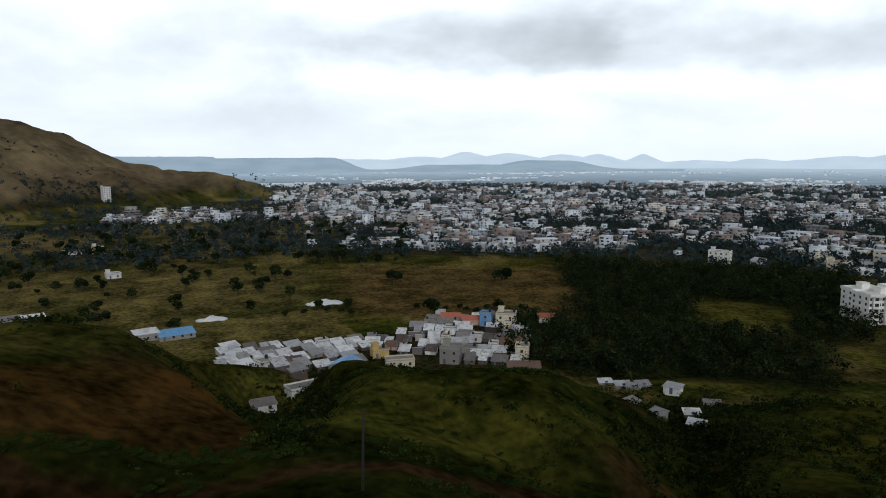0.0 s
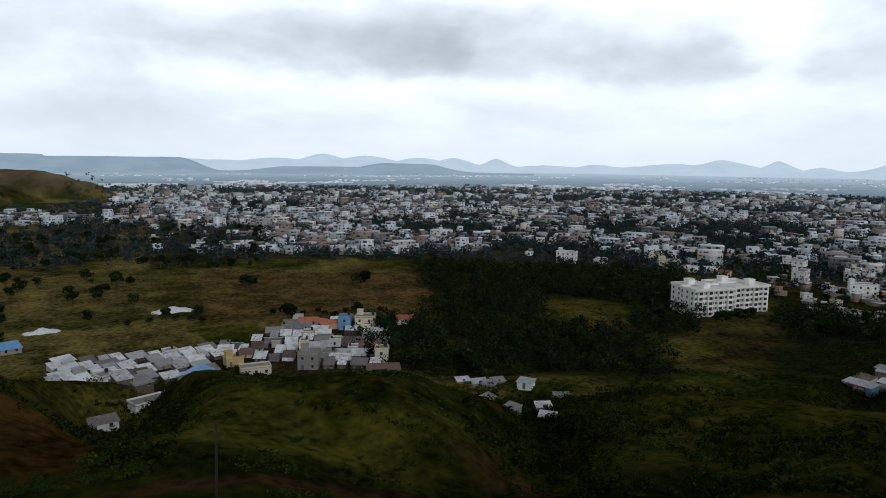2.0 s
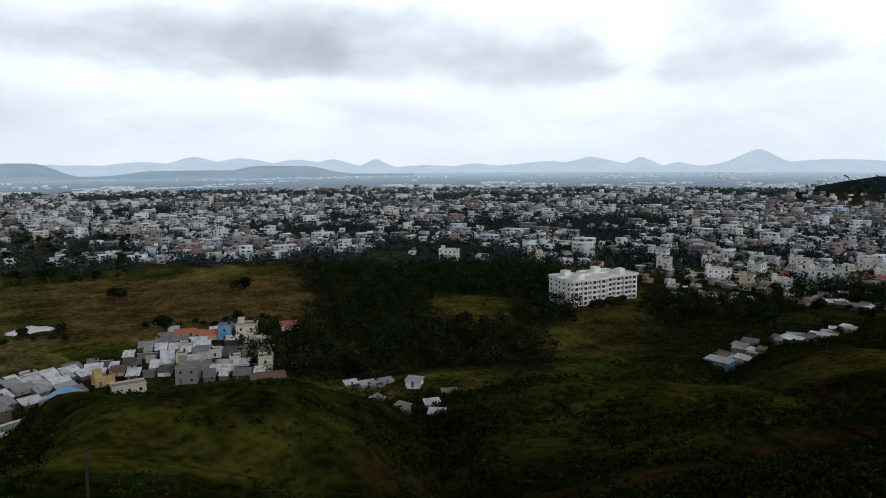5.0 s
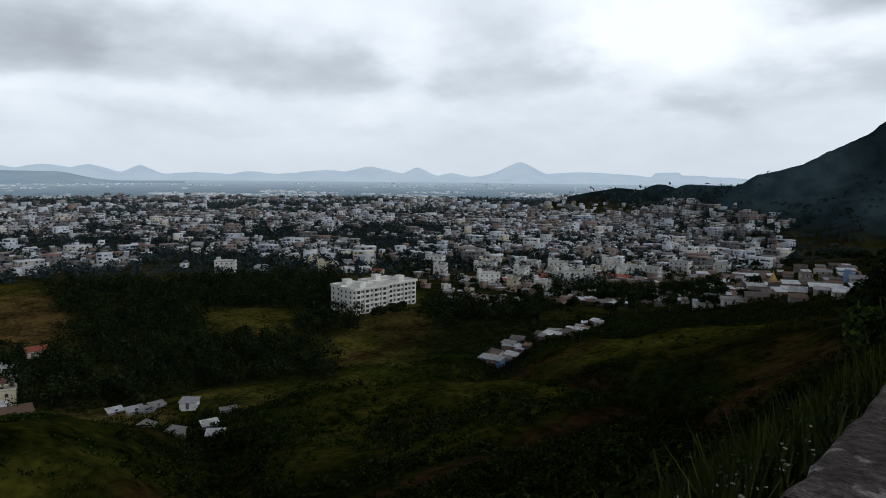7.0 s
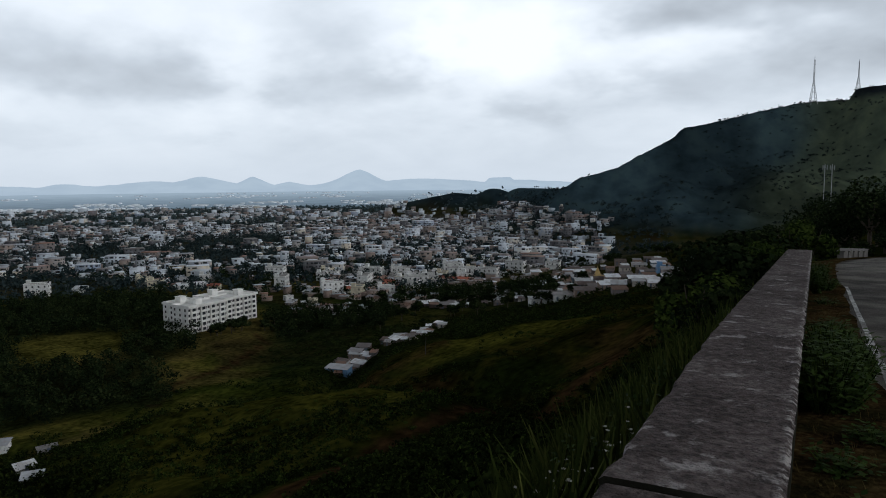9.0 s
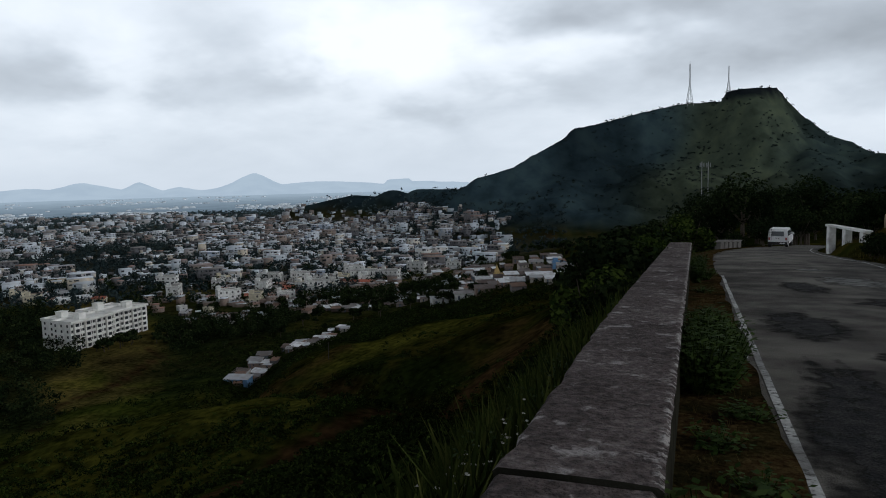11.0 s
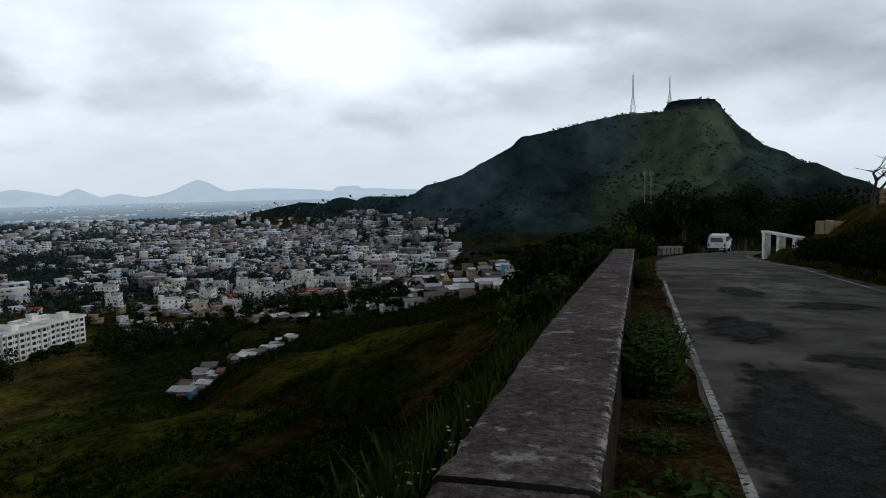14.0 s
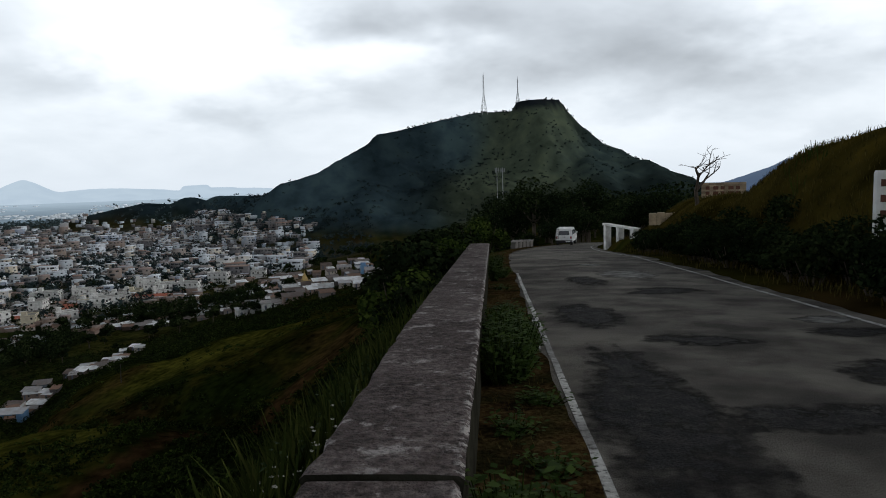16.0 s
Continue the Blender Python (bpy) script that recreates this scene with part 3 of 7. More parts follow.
def wood_mask(x, y):
    az, r = bearing(x, y)
    n = fbm(x, y, 60, 3, 41)
    a = inside(az + 6 * n, 51, 74.5, 2) * inside(r + 40 * n, 250, 345, 16) * (1 - inside(az, 53.5, 61.0, 2) * smooth((r + 30 * n - 316) / 14))
    b = inside(az + 5 * n, 50, 71, 3) * inside(r + 50 * n, 330, 520, 25) * (1 - inside(az, 53.5, 61.0, 2) * inside(r + 30 * n, 316, 402, 18))
    c = inside(az + 5 * n, 33, 43, 2) * inside(r + 30 * n, 345, 420, 20)
    d = inside(az + 4 * n, 95, 112, 2) * inside(r + 60 * n, 570, 690, 25) * smooth(0.25 + 5 * fbm(x, y, 38, 3, 43))
    e = inside(az + 4 * n, 20, 30, 2) * inside(r + 30 * n, 400, 470, 20)
    return np.clip(a + b + c + 0.7 * d * smooth(0.05 + 6 * fbm(x, y, 55, 3, 44)) + e * 0.8, 0, 1)


# ---------------------------------------------------------------- mesh helpers
def mesh_of(name, verts, faces, mat, smooth_faces=False):
    me = bpy.data.meshes.new(name)
    me.from_pydata([tuple(v) for v in verts], [], [tuple(f) for f in faces])
    me.materials.append(mat)
    if smooth_faces:
        me.polygons.foreach_set("use_smooth", [True] * len(me.polygons))
    me.update()
    return me


def quad_mesh(name, quads, mat):
    """One mesh of loose four-cornered faces from an (n, 4, 3) array."""
    quads = np.asarray(quads, np.float32)
    n = len(quads)
    me = bpy.data.meshes.new(name)
    me.vertices.add(n * 4)
    me.vertices.foreach_set("co", quads.ravel())
    me.loops.add(n * 4)
    me.loops.foreach_set("vertex_index", np.arange(n * 4, dtype=np.int32))
    me.polygons.add(n)
    me.polygons.foreach_set("loop_start", np.arange(n, dtype=np.int32) * 4)
    me.materials.append(mat)
    me.update(calc_edges=True)
    return me


def grid_mesh(name, pts, mat, smooth_faces=True, close=False):
    """A sheet from an (m, n, 3) array of points."""
    m, n = pts.shape[:2]
    idx = np.arange(m * n).reshape(m, n)
    if close:
        idx = np.concatenate([idx, idx[:, :1]], 1)
    f = np.stack([idx[:-1, :-1], idx[:-1, 1:], idx[1:, 1:], idx[1:, :-1]], -1).reshape(-1, 4)
    me = bpy.data.meshes.new(name)
    me.vertices.add(m * n)
    me.vertices.foreach_set("co", pts.astype(np.float32).ravel())
    me.loops.add(f.size)
    me.loops.foreach_set("vertex_index", f.astype(np.int32).ravel())
    me.polygons.add(len(f))
    me.polygons.foreach_set("loop_start", np.arange(len(f), dtype=np.int32) * 4)
    me.polygons.foreach_set("use_smooth", np.full(len(f), smooth_faces))
    me.materials.append(mat)
    me.update(calc_edges=True)
    return me


class Shape:
    """Collects boxes, prisms and tubes into one mesh."""

    def __init__(self):
        self.v, self.f = [], []

    def add(self, verts, faces):
        o = len(self.v)
        self.v += [tuple(p) for p in verts]
        self.f += [tuple(i + o for i in f) for f in faces]
        return self

    def box(self, x0, y0, z0, x1, y1, z1, bevel=0.0):
        if bevel:
            b = bevel
            ring = [(x0 + b, y0), (x1 - b, y0), (x1, y0 + b), (x1, y1 - b), (x1 - b, y1), (x0 + b, y1), (x0, y1 - b), (x0, y0 + b)]
            top = [(x0 + b, y0 + b), (x1 - b, y0 + b), (x1 - b, y0 + b), (x1 - b, y1 - b), (x1 - b, y1 - b), (x0 + b, y1 - b), (x0 + b, y1 - b), (x0 + b, y0 + b)]
            v = [(x, y, z0) for x, y in ring] + [(x, y, z1 - b) for x, y in ring] + [((x + t[0]) / 2, (y + t[1]) / 2, z1) for (x, y), t in zip(ring, top)]
            f = [(i, (i + 1) % 8, 8 + (i + 1) % 8, 8 + i) for i in range(8)] + [(8 + i, 8 + (i + 1) % 8, 16 + (i + 1) % 8, 16 + i) for i in range(8)]
            f += [tuple(range(16, 24)), tuple(range(7, -1, -1))]
            return self.add(v, f)
        v = [(x0, y0, z0), (x1, y0, z0), (x1, y1, z0), (x0, y1, z0), (x0, y0, z1), (x1, y0, z1), (x1, y1, z1), (x0, y1, z1)]
        return self.add(v, [(0, 3, 2, 1), (4, 5, 6, 7), (0, 1, 5, 4), (1, 2, 6, 5), (2, 3, 7, 6), (3, 0, 4, 7)])

    def tube(self, p, q, r0, r1, sides=6):
        p, q = Vector(p), Vector(q)
        d = (q - p).normalized()
        a = d.orthogonal().normalized()
        b = d.cross(a)
        v = []
        for c, r in ((p, r0), (q, r1)):
            for i in range(sides):
                t = 2 * math.pi * i / sides
                v.append(c + (a * math.cos(t) + b * math.sin(t)) * r)
        f = [(i, (i + 1) % sides, sides + (i + 1) % sides, sides + i) for i in range(sides)]
        f += [tuple(range(sides - 1, -1, -1)), tuple(range(sides, 2 * sides))]
        return self.add(v, f)

    def path(self, points, radii, sides=5):
        """One connected tube through several points."""
        base = len(self.v)
        pts = [Vector(p) for p in points]
        for i, (p, r) in enumerate(zip(pts, radii)):
            d = (pts[min(i + 1, len(pts) - 1)] - pts[max(i - 1, 0)]).normalized()
            a = d.cross(Vector((0.31, 0.95, 0.05))).normalized()
            b = d.cross(a)
            self.v += [tuple(p + (a * math.cos(t) + b * math.sin(t)) * r) for t in (2 * math.pi * k / sides for k in range(sides))]
        for i in range(len(pts) - 1):
            o = base + i * sides
            self.f += [(o + k, o + (k + 1) % sides, o + sides + (k + 1) % sides, o + sides + k) for k in range(sides)]
        self.f += [tuple(range(base + sides - 1, base - 1, -1)), tuple(range(len(self.v) - sides, len(self.v)))]
        return self

    def extrude(self, outline, x0, x1):
        """A prism with outline [(y, z)] from x0 to x1."""
        n = len(outline)
        v = [(x0, y, z) for y, z in outline] + [(x1, y, z) for y, z in outline]
        f = [(i, (i + 1) % n, n + (i + 1) % n, n + i) for i in range(n)] + [tuple(range(n - 1, -1, -1)), tuple(range(n, 2 * n))]
        return self.add(v, f)

    def mesh(self, name, mat, smooth_faces=False):
        me = mesh_of(name, self.v, self.f, mat, smooth_faces)
        bm = bmesh.new()
        bm.from_mesh(me)
        bmesh.ops.recalc_face_normals(bm, faces=bm.faces)
        bm.to_mesh(me)
        bm.free()
        return me


def boxes_mesh(name, c, half, z0, z1, yaw, mat):
    """Upright boxes that share no corners with one another, as one mesh."""
    n = len(c)
    co, si = np.cos(yaw), np.sin(yaw)
    v = np.zeros((n, 8, 3))
    for i, (sx, sy) in enumerate(((-1, -1), (1, -1), (1, 1), (-1, 1))):
        lx, ly = sx * half[:, 0], sy * half[:, 1]
        for k, z in ((0, z0), (4, z1)):
            v[:, i + k, 0], v[:, i + k, 1], v[:, i + k, 2] = c[:, 0] + lx * co - ly * si, c[:, 1] + lx * si + ly * co, z
    f = np.array([(0, 3, 2, 1), (4, 5, 6, 7), (0, 1, 5, 4), (1, 2, 6, 5), (2, 3, 7, 6), (3, 0, 4, 7)])
    faces = (np.arange(n)[:, None, None] * 8 + f[None]).reshape(-1, 4)
    me = bpy.data.meshes.new(name)
    me.vertices.add(n * 8)
    me.vertices.foreach_set("co", v.astype(np.float32).ravel())
    me.loops.add(faces.size)
    me.loops.foreach_set("vertex_index", faces.astype(np.int32).ravel())
    me.polygons.add(len(faces))
    me.polygons.foreach_set("loop_start", np.arange(len(faces), dtype=np.int32) * 4)
    me.materials.append(mat)
    me.update(calc_edges=True)
    return me


# wall whites leaned to blue, distance haze put into the paint colours
M_TOWNWALL = material("town_walls", [(0.0, (0.05, 0.05, 0.055)), (0.26, (0.13, 0.125, 0.13)), (0.38, (0.27, 0.21, 0.17)), (0.46, (0.34, 0.33, 0.32)), (0.56, (0.48, 0.53, 0.58)), (0.74, (0.72, 0.77, 0.83)), (0.82, (0.60, 0.52, 0.39)), (0.89, (0.24, 0.30, 0.40)), (0.94, (0.84, 0.88, 0.93))], 0.2, 0.85, 0, island=0.85, blotch=(0.3, (0.28, 0.29, 0.31), 0.35))
M_TOWNROOF = material("town_roofs", [(0.0, (0.14, 0.13, 0.13)), (0.2, (0.30, 0.28, 0.26)), (0.3, (0.30, 0.16, 0.11)), (0.42, (0.36, 0.38, 0.41)), (0.62, (0.62, 0.66, 0.71)), (1.0, (0.84, 0.88, 0.93))], 0.2, 0.8, 0, island=0.85)


def part(name, shape, mat, parent, label=""):
    me = shape if isinstance(shape, bpy.types.Mesh) else shape.mesh(name, mat)
    ob = new(name, me)
    ob.parent = parent
    return tagged(ob, label)


def thing(name, m, label, category, group="", kind=""):
    e = new(name)
    e.matrix_world = m
    e.empty_display_size = 0.3
    return tagged(e, label, category, group, kind)


def setting(name, me, label, category):
    return tagged(new(name, me), label, category, "", "structure")


# ---------------------------------------------------------------- ground sheet
_az = np.concatenate([np.arange(-42, 130, 0.38), np.arange(130, 318, 2.0)])
_r = np.geomspace(1.0, 2300, 300)
_r = np.concatenate([[0.05, 0.6], _r[_r < 850], np.arange(852, 1180, 8.0), _r[_r > 1182]])
AZ, RR = np.meshgrid(np.radians(_az), _r)
GX, GY = -np.sin(AZ) * RR, np.cos(AZ) * RR
GZ = ground(GX.ravel(), GY.ravel()).reshape(GX.shape)
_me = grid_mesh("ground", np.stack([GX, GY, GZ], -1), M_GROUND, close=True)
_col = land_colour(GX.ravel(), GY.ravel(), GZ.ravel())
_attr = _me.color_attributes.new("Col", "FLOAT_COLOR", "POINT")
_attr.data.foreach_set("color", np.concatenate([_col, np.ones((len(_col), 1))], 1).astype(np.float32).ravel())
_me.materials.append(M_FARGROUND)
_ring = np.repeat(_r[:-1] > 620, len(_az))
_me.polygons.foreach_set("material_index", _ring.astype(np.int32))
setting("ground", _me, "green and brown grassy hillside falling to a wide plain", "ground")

# far plain and hills: distance haze put into colours that glow
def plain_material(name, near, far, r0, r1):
    """Flat far country whose glow pales with distance, as haze would."""
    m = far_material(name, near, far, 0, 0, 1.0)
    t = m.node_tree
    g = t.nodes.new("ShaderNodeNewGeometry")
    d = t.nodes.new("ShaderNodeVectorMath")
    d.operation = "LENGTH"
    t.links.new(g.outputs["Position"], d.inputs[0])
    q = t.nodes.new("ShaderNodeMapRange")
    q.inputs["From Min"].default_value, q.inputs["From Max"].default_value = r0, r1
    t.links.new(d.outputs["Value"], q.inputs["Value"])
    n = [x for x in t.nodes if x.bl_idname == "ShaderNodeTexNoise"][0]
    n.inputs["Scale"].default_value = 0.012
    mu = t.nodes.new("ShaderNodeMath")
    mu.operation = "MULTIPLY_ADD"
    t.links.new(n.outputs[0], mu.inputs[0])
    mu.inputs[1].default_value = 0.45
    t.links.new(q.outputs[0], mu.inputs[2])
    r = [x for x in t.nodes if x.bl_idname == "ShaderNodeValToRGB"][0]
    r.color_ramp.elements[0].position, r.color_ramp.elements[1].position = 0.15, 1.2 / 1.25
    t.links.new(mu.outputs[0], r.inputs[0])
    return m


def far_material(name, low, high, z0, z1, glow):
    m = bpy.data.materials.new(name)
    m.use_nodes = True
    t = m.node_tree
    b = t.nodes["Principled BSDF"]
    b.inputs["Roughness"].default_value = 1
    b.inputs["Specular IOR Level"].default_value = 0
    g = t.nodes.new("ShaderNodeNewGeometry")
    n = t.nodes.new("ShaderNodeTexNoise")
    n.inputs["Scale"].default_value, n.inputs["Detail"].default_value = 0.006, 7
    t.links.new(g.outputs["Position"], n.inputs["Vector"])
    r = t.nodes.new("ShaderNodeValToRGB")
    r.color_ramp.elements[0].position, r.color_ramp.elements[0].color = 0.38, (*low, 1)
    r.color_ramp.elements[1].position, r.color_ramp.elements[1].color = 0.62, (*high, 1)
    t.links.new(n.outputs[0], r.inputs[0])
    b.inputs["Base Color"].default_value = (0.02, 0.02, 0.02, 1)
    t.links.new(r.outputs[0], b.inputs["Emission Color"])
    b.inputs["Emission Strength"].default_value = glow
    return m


def backdrop(name, az0, az1, r_near, r_far, crest, mat, label, step=0.25):
    """A far range: a slope from r_near at the plain up to a crest z(az) at r_far, outlined to fit the camera's view."""
    a = np.arange(az0, az1 + 0.01, step)
    z = crest(a)
    t = np.array([0, 0.25, 0.5, 0.75, 1.0, 1.08])
    rise = np.array([0, 0.12, 0.38, 0.72, 1.0, 0.6])
    pts = []
    for ti, ri in zip(t, rise):
        r = r_near + (r_far - r_near) * ti
        rr = np.full(a.shape, r)
        pts.append(np.stack([-np.sin(np.radians(a)) * rr, np.cos(np.radians(a)) * rr, (PLAIN - 4) + (z - PLAIN + 4) * ri], -1))
    setting(name, grid_mesh(name, np.array(pts), mat), label, "backdrop")


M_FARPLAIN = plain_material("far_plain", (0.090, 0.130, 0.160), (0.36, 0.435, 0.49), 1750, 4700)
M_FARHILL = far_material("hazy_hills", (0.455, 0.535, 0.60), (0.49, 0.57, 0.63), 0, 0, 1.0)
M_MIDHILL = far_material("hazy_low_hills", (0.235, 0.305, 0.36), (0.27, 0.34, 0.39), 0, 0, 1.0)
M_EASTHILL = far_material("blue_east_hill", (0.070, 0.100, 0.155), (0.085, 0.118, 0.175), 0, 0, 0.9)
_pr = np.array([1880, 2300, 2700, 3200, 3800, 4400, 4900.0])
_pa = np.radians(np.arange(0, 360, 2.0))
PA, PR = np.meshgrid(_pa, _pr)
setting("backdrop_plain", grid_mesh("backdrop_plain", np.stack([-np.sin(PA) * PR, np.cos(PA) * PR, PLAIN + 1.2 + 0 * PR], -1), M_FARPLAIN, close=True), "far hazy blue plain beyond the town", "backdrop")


def bumps(a, rows, base, seed, rough):
    """A crest line: peaks (bearing, width, height) and flat-topped mesas (from, to, shoulder, height)."""
    z = np.full(a.shape, base, float)
    for row in rows:
        if len(row) == 3:
            c, w, h = row
            z = np.maximum(z, base + h * np.exp(-np.abs((a - c) / w) ** 1.6 * 0.6))
        else:
            a0, a1, soft, h = row
            z = np.maximum(z, base + h * smooth((a - a0) / soft) * smooth((a1 - a) / soft))
    return z + rough * fbm(a * 10, a * 0 + seed, 14, 4, seed)


def el(a_deg, r):
    return 1.6 + r * math.tan(radians(a_deg))


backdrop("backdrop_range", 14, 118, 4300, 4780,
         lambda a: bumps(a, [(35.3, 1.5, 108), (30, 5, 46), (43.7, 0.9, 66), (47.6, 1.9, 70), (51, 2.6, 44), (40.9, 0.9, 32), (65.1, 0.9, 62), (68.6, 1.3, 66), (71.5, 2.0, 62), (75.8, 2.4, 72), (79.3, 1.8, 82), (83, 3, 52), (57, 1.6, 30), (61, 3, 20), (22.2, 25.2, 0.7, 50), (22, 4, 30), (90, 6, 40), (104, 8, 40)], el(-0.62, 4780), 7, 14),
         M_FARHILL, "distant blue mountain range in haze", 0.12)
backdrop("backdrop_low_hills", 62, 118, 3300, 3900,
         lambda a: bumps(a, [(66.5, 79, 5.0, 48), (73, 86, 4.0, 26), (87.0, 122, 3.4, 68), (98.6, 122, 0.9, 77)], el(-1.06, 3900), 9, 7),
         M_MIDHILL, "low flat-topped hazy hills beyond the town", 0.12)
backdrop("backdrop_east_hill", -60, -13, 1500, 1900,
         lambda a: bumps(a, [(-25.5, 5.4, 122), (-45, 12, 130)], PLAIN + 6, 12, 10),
         M_EASTHILL, "dark hill beyond the road, painted haze blue")

# ---------------------------------------------------------------- road
def strip(name, y0, y1, offs, lift, mat, step=0.5, jag=0.0):
    """A ribbon that follows the road: offs are (from, to) offsets from its middle line."""
    ys = np.arange(y0, y1 + 0.001, step)
    n = max(2, int(abs(offs[1] - offs[0]) / 0.6) + 1)
    rows = []
    for y in ys:
        c, z = float(road_x(y)), float(road_z(y))
        row = []
        for i in range(n):
            o = offs[0] + (offs[1] - offs[0]) * i / (n - 1)
            if i in (0, n - 1):
                o += jag * float(fbm(y * 1.0, o, 0.9, 3, 77))
            row.append((c + o, y, z + lift - 0.012 * o * o * 0.35))
        rows.append(row)
    return grid_mesh(name, np.array(rows), mat)


setting("road", strip("road", -40, 118, (-2.75, 2.65), 0.0, M_ASPHALT, jag=0.5), "worn grey patched asphalt hill road", "road")
setting("road_edge_line", strip("road_edge_line", 0, 19.2, (-2.39, -2.32), 0.005, M_LINE, 0.08, 0.03), "worn white painted line at the road edge", "road marking")
setting("road_edge_line", strip("road_edge_line", 3, 62, (2.18, 2.27), 0.006, M_LINE, 0.12, 0.03), "worn white painted line at the road edge", "road marking")
setting("verge", strip("verge", -6, 60, (-3.34, -2.46), 0.062, M_SOIL, 0.2, 0.22), "brown earth verge with weeds and litter", "verge")

# ---------------------------------------------------------------- parapet wall
def parapet_slab(y0, y1, lift, seed, name="slab"):
    rng = random.Random(seed)
    rows = []
    ys = np.linspace(y0, y1, max(3, int((y1 - y0) / 0.13)))
    for y in ys:
        top = 0.70 - 0.056 * y + lift
        l = -0.700 - 0.07 * float(smooth((y - 2.0) / 4.5)) + rng.uniform(-0.006, 0.006) + (0.012 if rng.random() < 0.1 else 0)
        r = -0.118 + rng.uniform(-0.004, 0.003) - (0.014 if rng.random() < 0.12 else 0)
        rows.append([(l + 0.015, y, top - 0.09), (l, y, top - 0.02), (l + 0.02, y, top + rng.uniform(-0.006, 0.0)), (-0.55, y, top + rng.uniform(-0.0012, 0.0012)), (-0.40, y, top + rng.uniform(-0.0012, 0.0012)),
                     (-0.25, y, top + rng.uniform(-0.0012, 0.0012)), (r - 0.02, y, top + rng.uniform(-0.006, 0.003)), (r, y, top - 0.02), (r - 0.01, y, top - 0.09)])
    n = len(rows[0])
    v = [p for row in rows for p in row]
    f = [(i * n + j, i * n + (j + 1) % n, (i + 1) * n + (j + 1) % n, (i + 1) * n + j) for i in range(len(rows) - 1) for j in range(n)]
    f += [tuple(range(n - 1, -1, -1)), tuple((len(rows) - 1) * n + j for j in range(n))]
    return Shape().add(v, f)


wall = thing("parapet_wall", pose(0, 0, 0), "weathered concrete-topped stone parapet along the road", "wall")
ys = [-5.0, 2.30, 9.4, 16.2, 22.4]
for i, (a, b) in enumerate(zip(ys, ys[1:])):
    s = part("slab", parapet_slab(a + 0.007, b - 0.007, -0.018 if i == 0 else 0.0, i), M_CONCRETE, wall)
    s.data.materials.append(M_SHADED_STONE)       # sides painted dark for shade
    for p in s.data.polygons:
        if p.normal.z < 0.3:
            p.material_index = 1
body = Shape()
_rows = [[(x, y, z) for x, z in ((-0.66, -0.5 - 0.056 * y - 1.4), (-0.67, 0.605 - 0.056 * y), (-0.15, 0.605 - 0.056 * y), (-0.13, -0.3 - 0.056 * y))] for y in np.arange(-5, 22.45, 0.3)]
for i in range(len(_rows) - 1):
    o = len(body.v)
    body.v += _rows[i] + _rows[i + 1]
    body.f += [(o + j, o + (j + 1) % 4, o + 4 + (j + 1) % 4, o + 4 + j) for j in range(4)]
part("masonry", body, M_SHADED_STONE, wall, "stone masonry under the slabs, darkened for shade")


# ---------------------------------------------------------------- buildings
def window_mesh(w, h):
    """A proud frame round a recessed dark pane, in one piece."""
    o, i, d, k = w / 2 + 0.07, w / 2, -0.14, -0.02
    v = [(-o, 0.03, -0.14), (o, 0.03, -0.14), (o, 0.03, h + 0.14), (-o, 0.03, h + 0.14), (-o, d, -0.14), (o, d, -0.14), (o, d, h + 0.14), (-o, d, h + 0.14),
         (-i, d, 0), (i, d, 0), (i, d, h), (-i, d, h), (-i, k, 0), (i, k, 0), (i, k, h), (-i, k, h)]
    f = [(0, 4, 5, 1), (1, 5, 6, 2), (2, 6, 7, 3), (3, 7, 4, 0), (4, 8, 9, 5), (5, 9, 10, 6), (6, 10, 11, 7), (7, 11, 8, 4),
         (8, 12, 13, 9), (9, 13, 14, 10), (10, 14, 15, 11), (11, 15, 12, 8), (12, 15, 14, 13), (0, 1, 2, 3)]
    me = mesh_of("window", v, f, M_GREY)
    me.materials.append(M_GLASS)
    me.polygons[12].material_index = 1
    return me


WIN = window_mesh(0.95, 1.1)
WIN_WIDE = window_mesh(1.9, 1.3)
DOOR = Shape().box(-0.5, -0.07, 0, 0.5, 0.02, 2.05).mesh("door", M_DOOR)
TANK = Shape().tube((0, 0, 0), (0, 0, 1.2), 0.6, 0.6, 10).tube((0, 0, 1.2), (0, 0, 1.45), 0.58, 0.25, 10).mesh("water_tank", M_TANK)


def put_window(parent, x, y, z, turn, meshes=WIN):
    w = new("window", meshes)
    w.parent = parent
    w.matrix_local = pose(x, y, z, 0, 0, turn)


def openings(e, w, d, storeys, rng, door=True, sides=4):
    """Windows on the four faces and a door on the front (-y)."""
    for k in range(storeys):
        z = 0.95 + 3.0 * k
        for turn, half, reach in ((0, d / 2, w), (180, d / 2, w), (90, w / 2, d), (270, w / 2, d))[:sides]:
            n = max(1, int(reach / 3.2))
            for i in range(n):
                if rng.random() < 0.15:
                    continue
                o = (i + 0.5) / n * reach - reach / 2
                if k == 0 and turn == 0 and i == 0 and door:
                    q = new("door", DOOR)
                    q.parent = e
                    q.matrix_local = pose(o, -half, 0, 0, 0, 0)
                    continue
                t = radians(turn)
                put_window(e, o * math.cos(t) + half * math.sin(t), o * math.sin(t) - half * math.cos(t), z, turn)


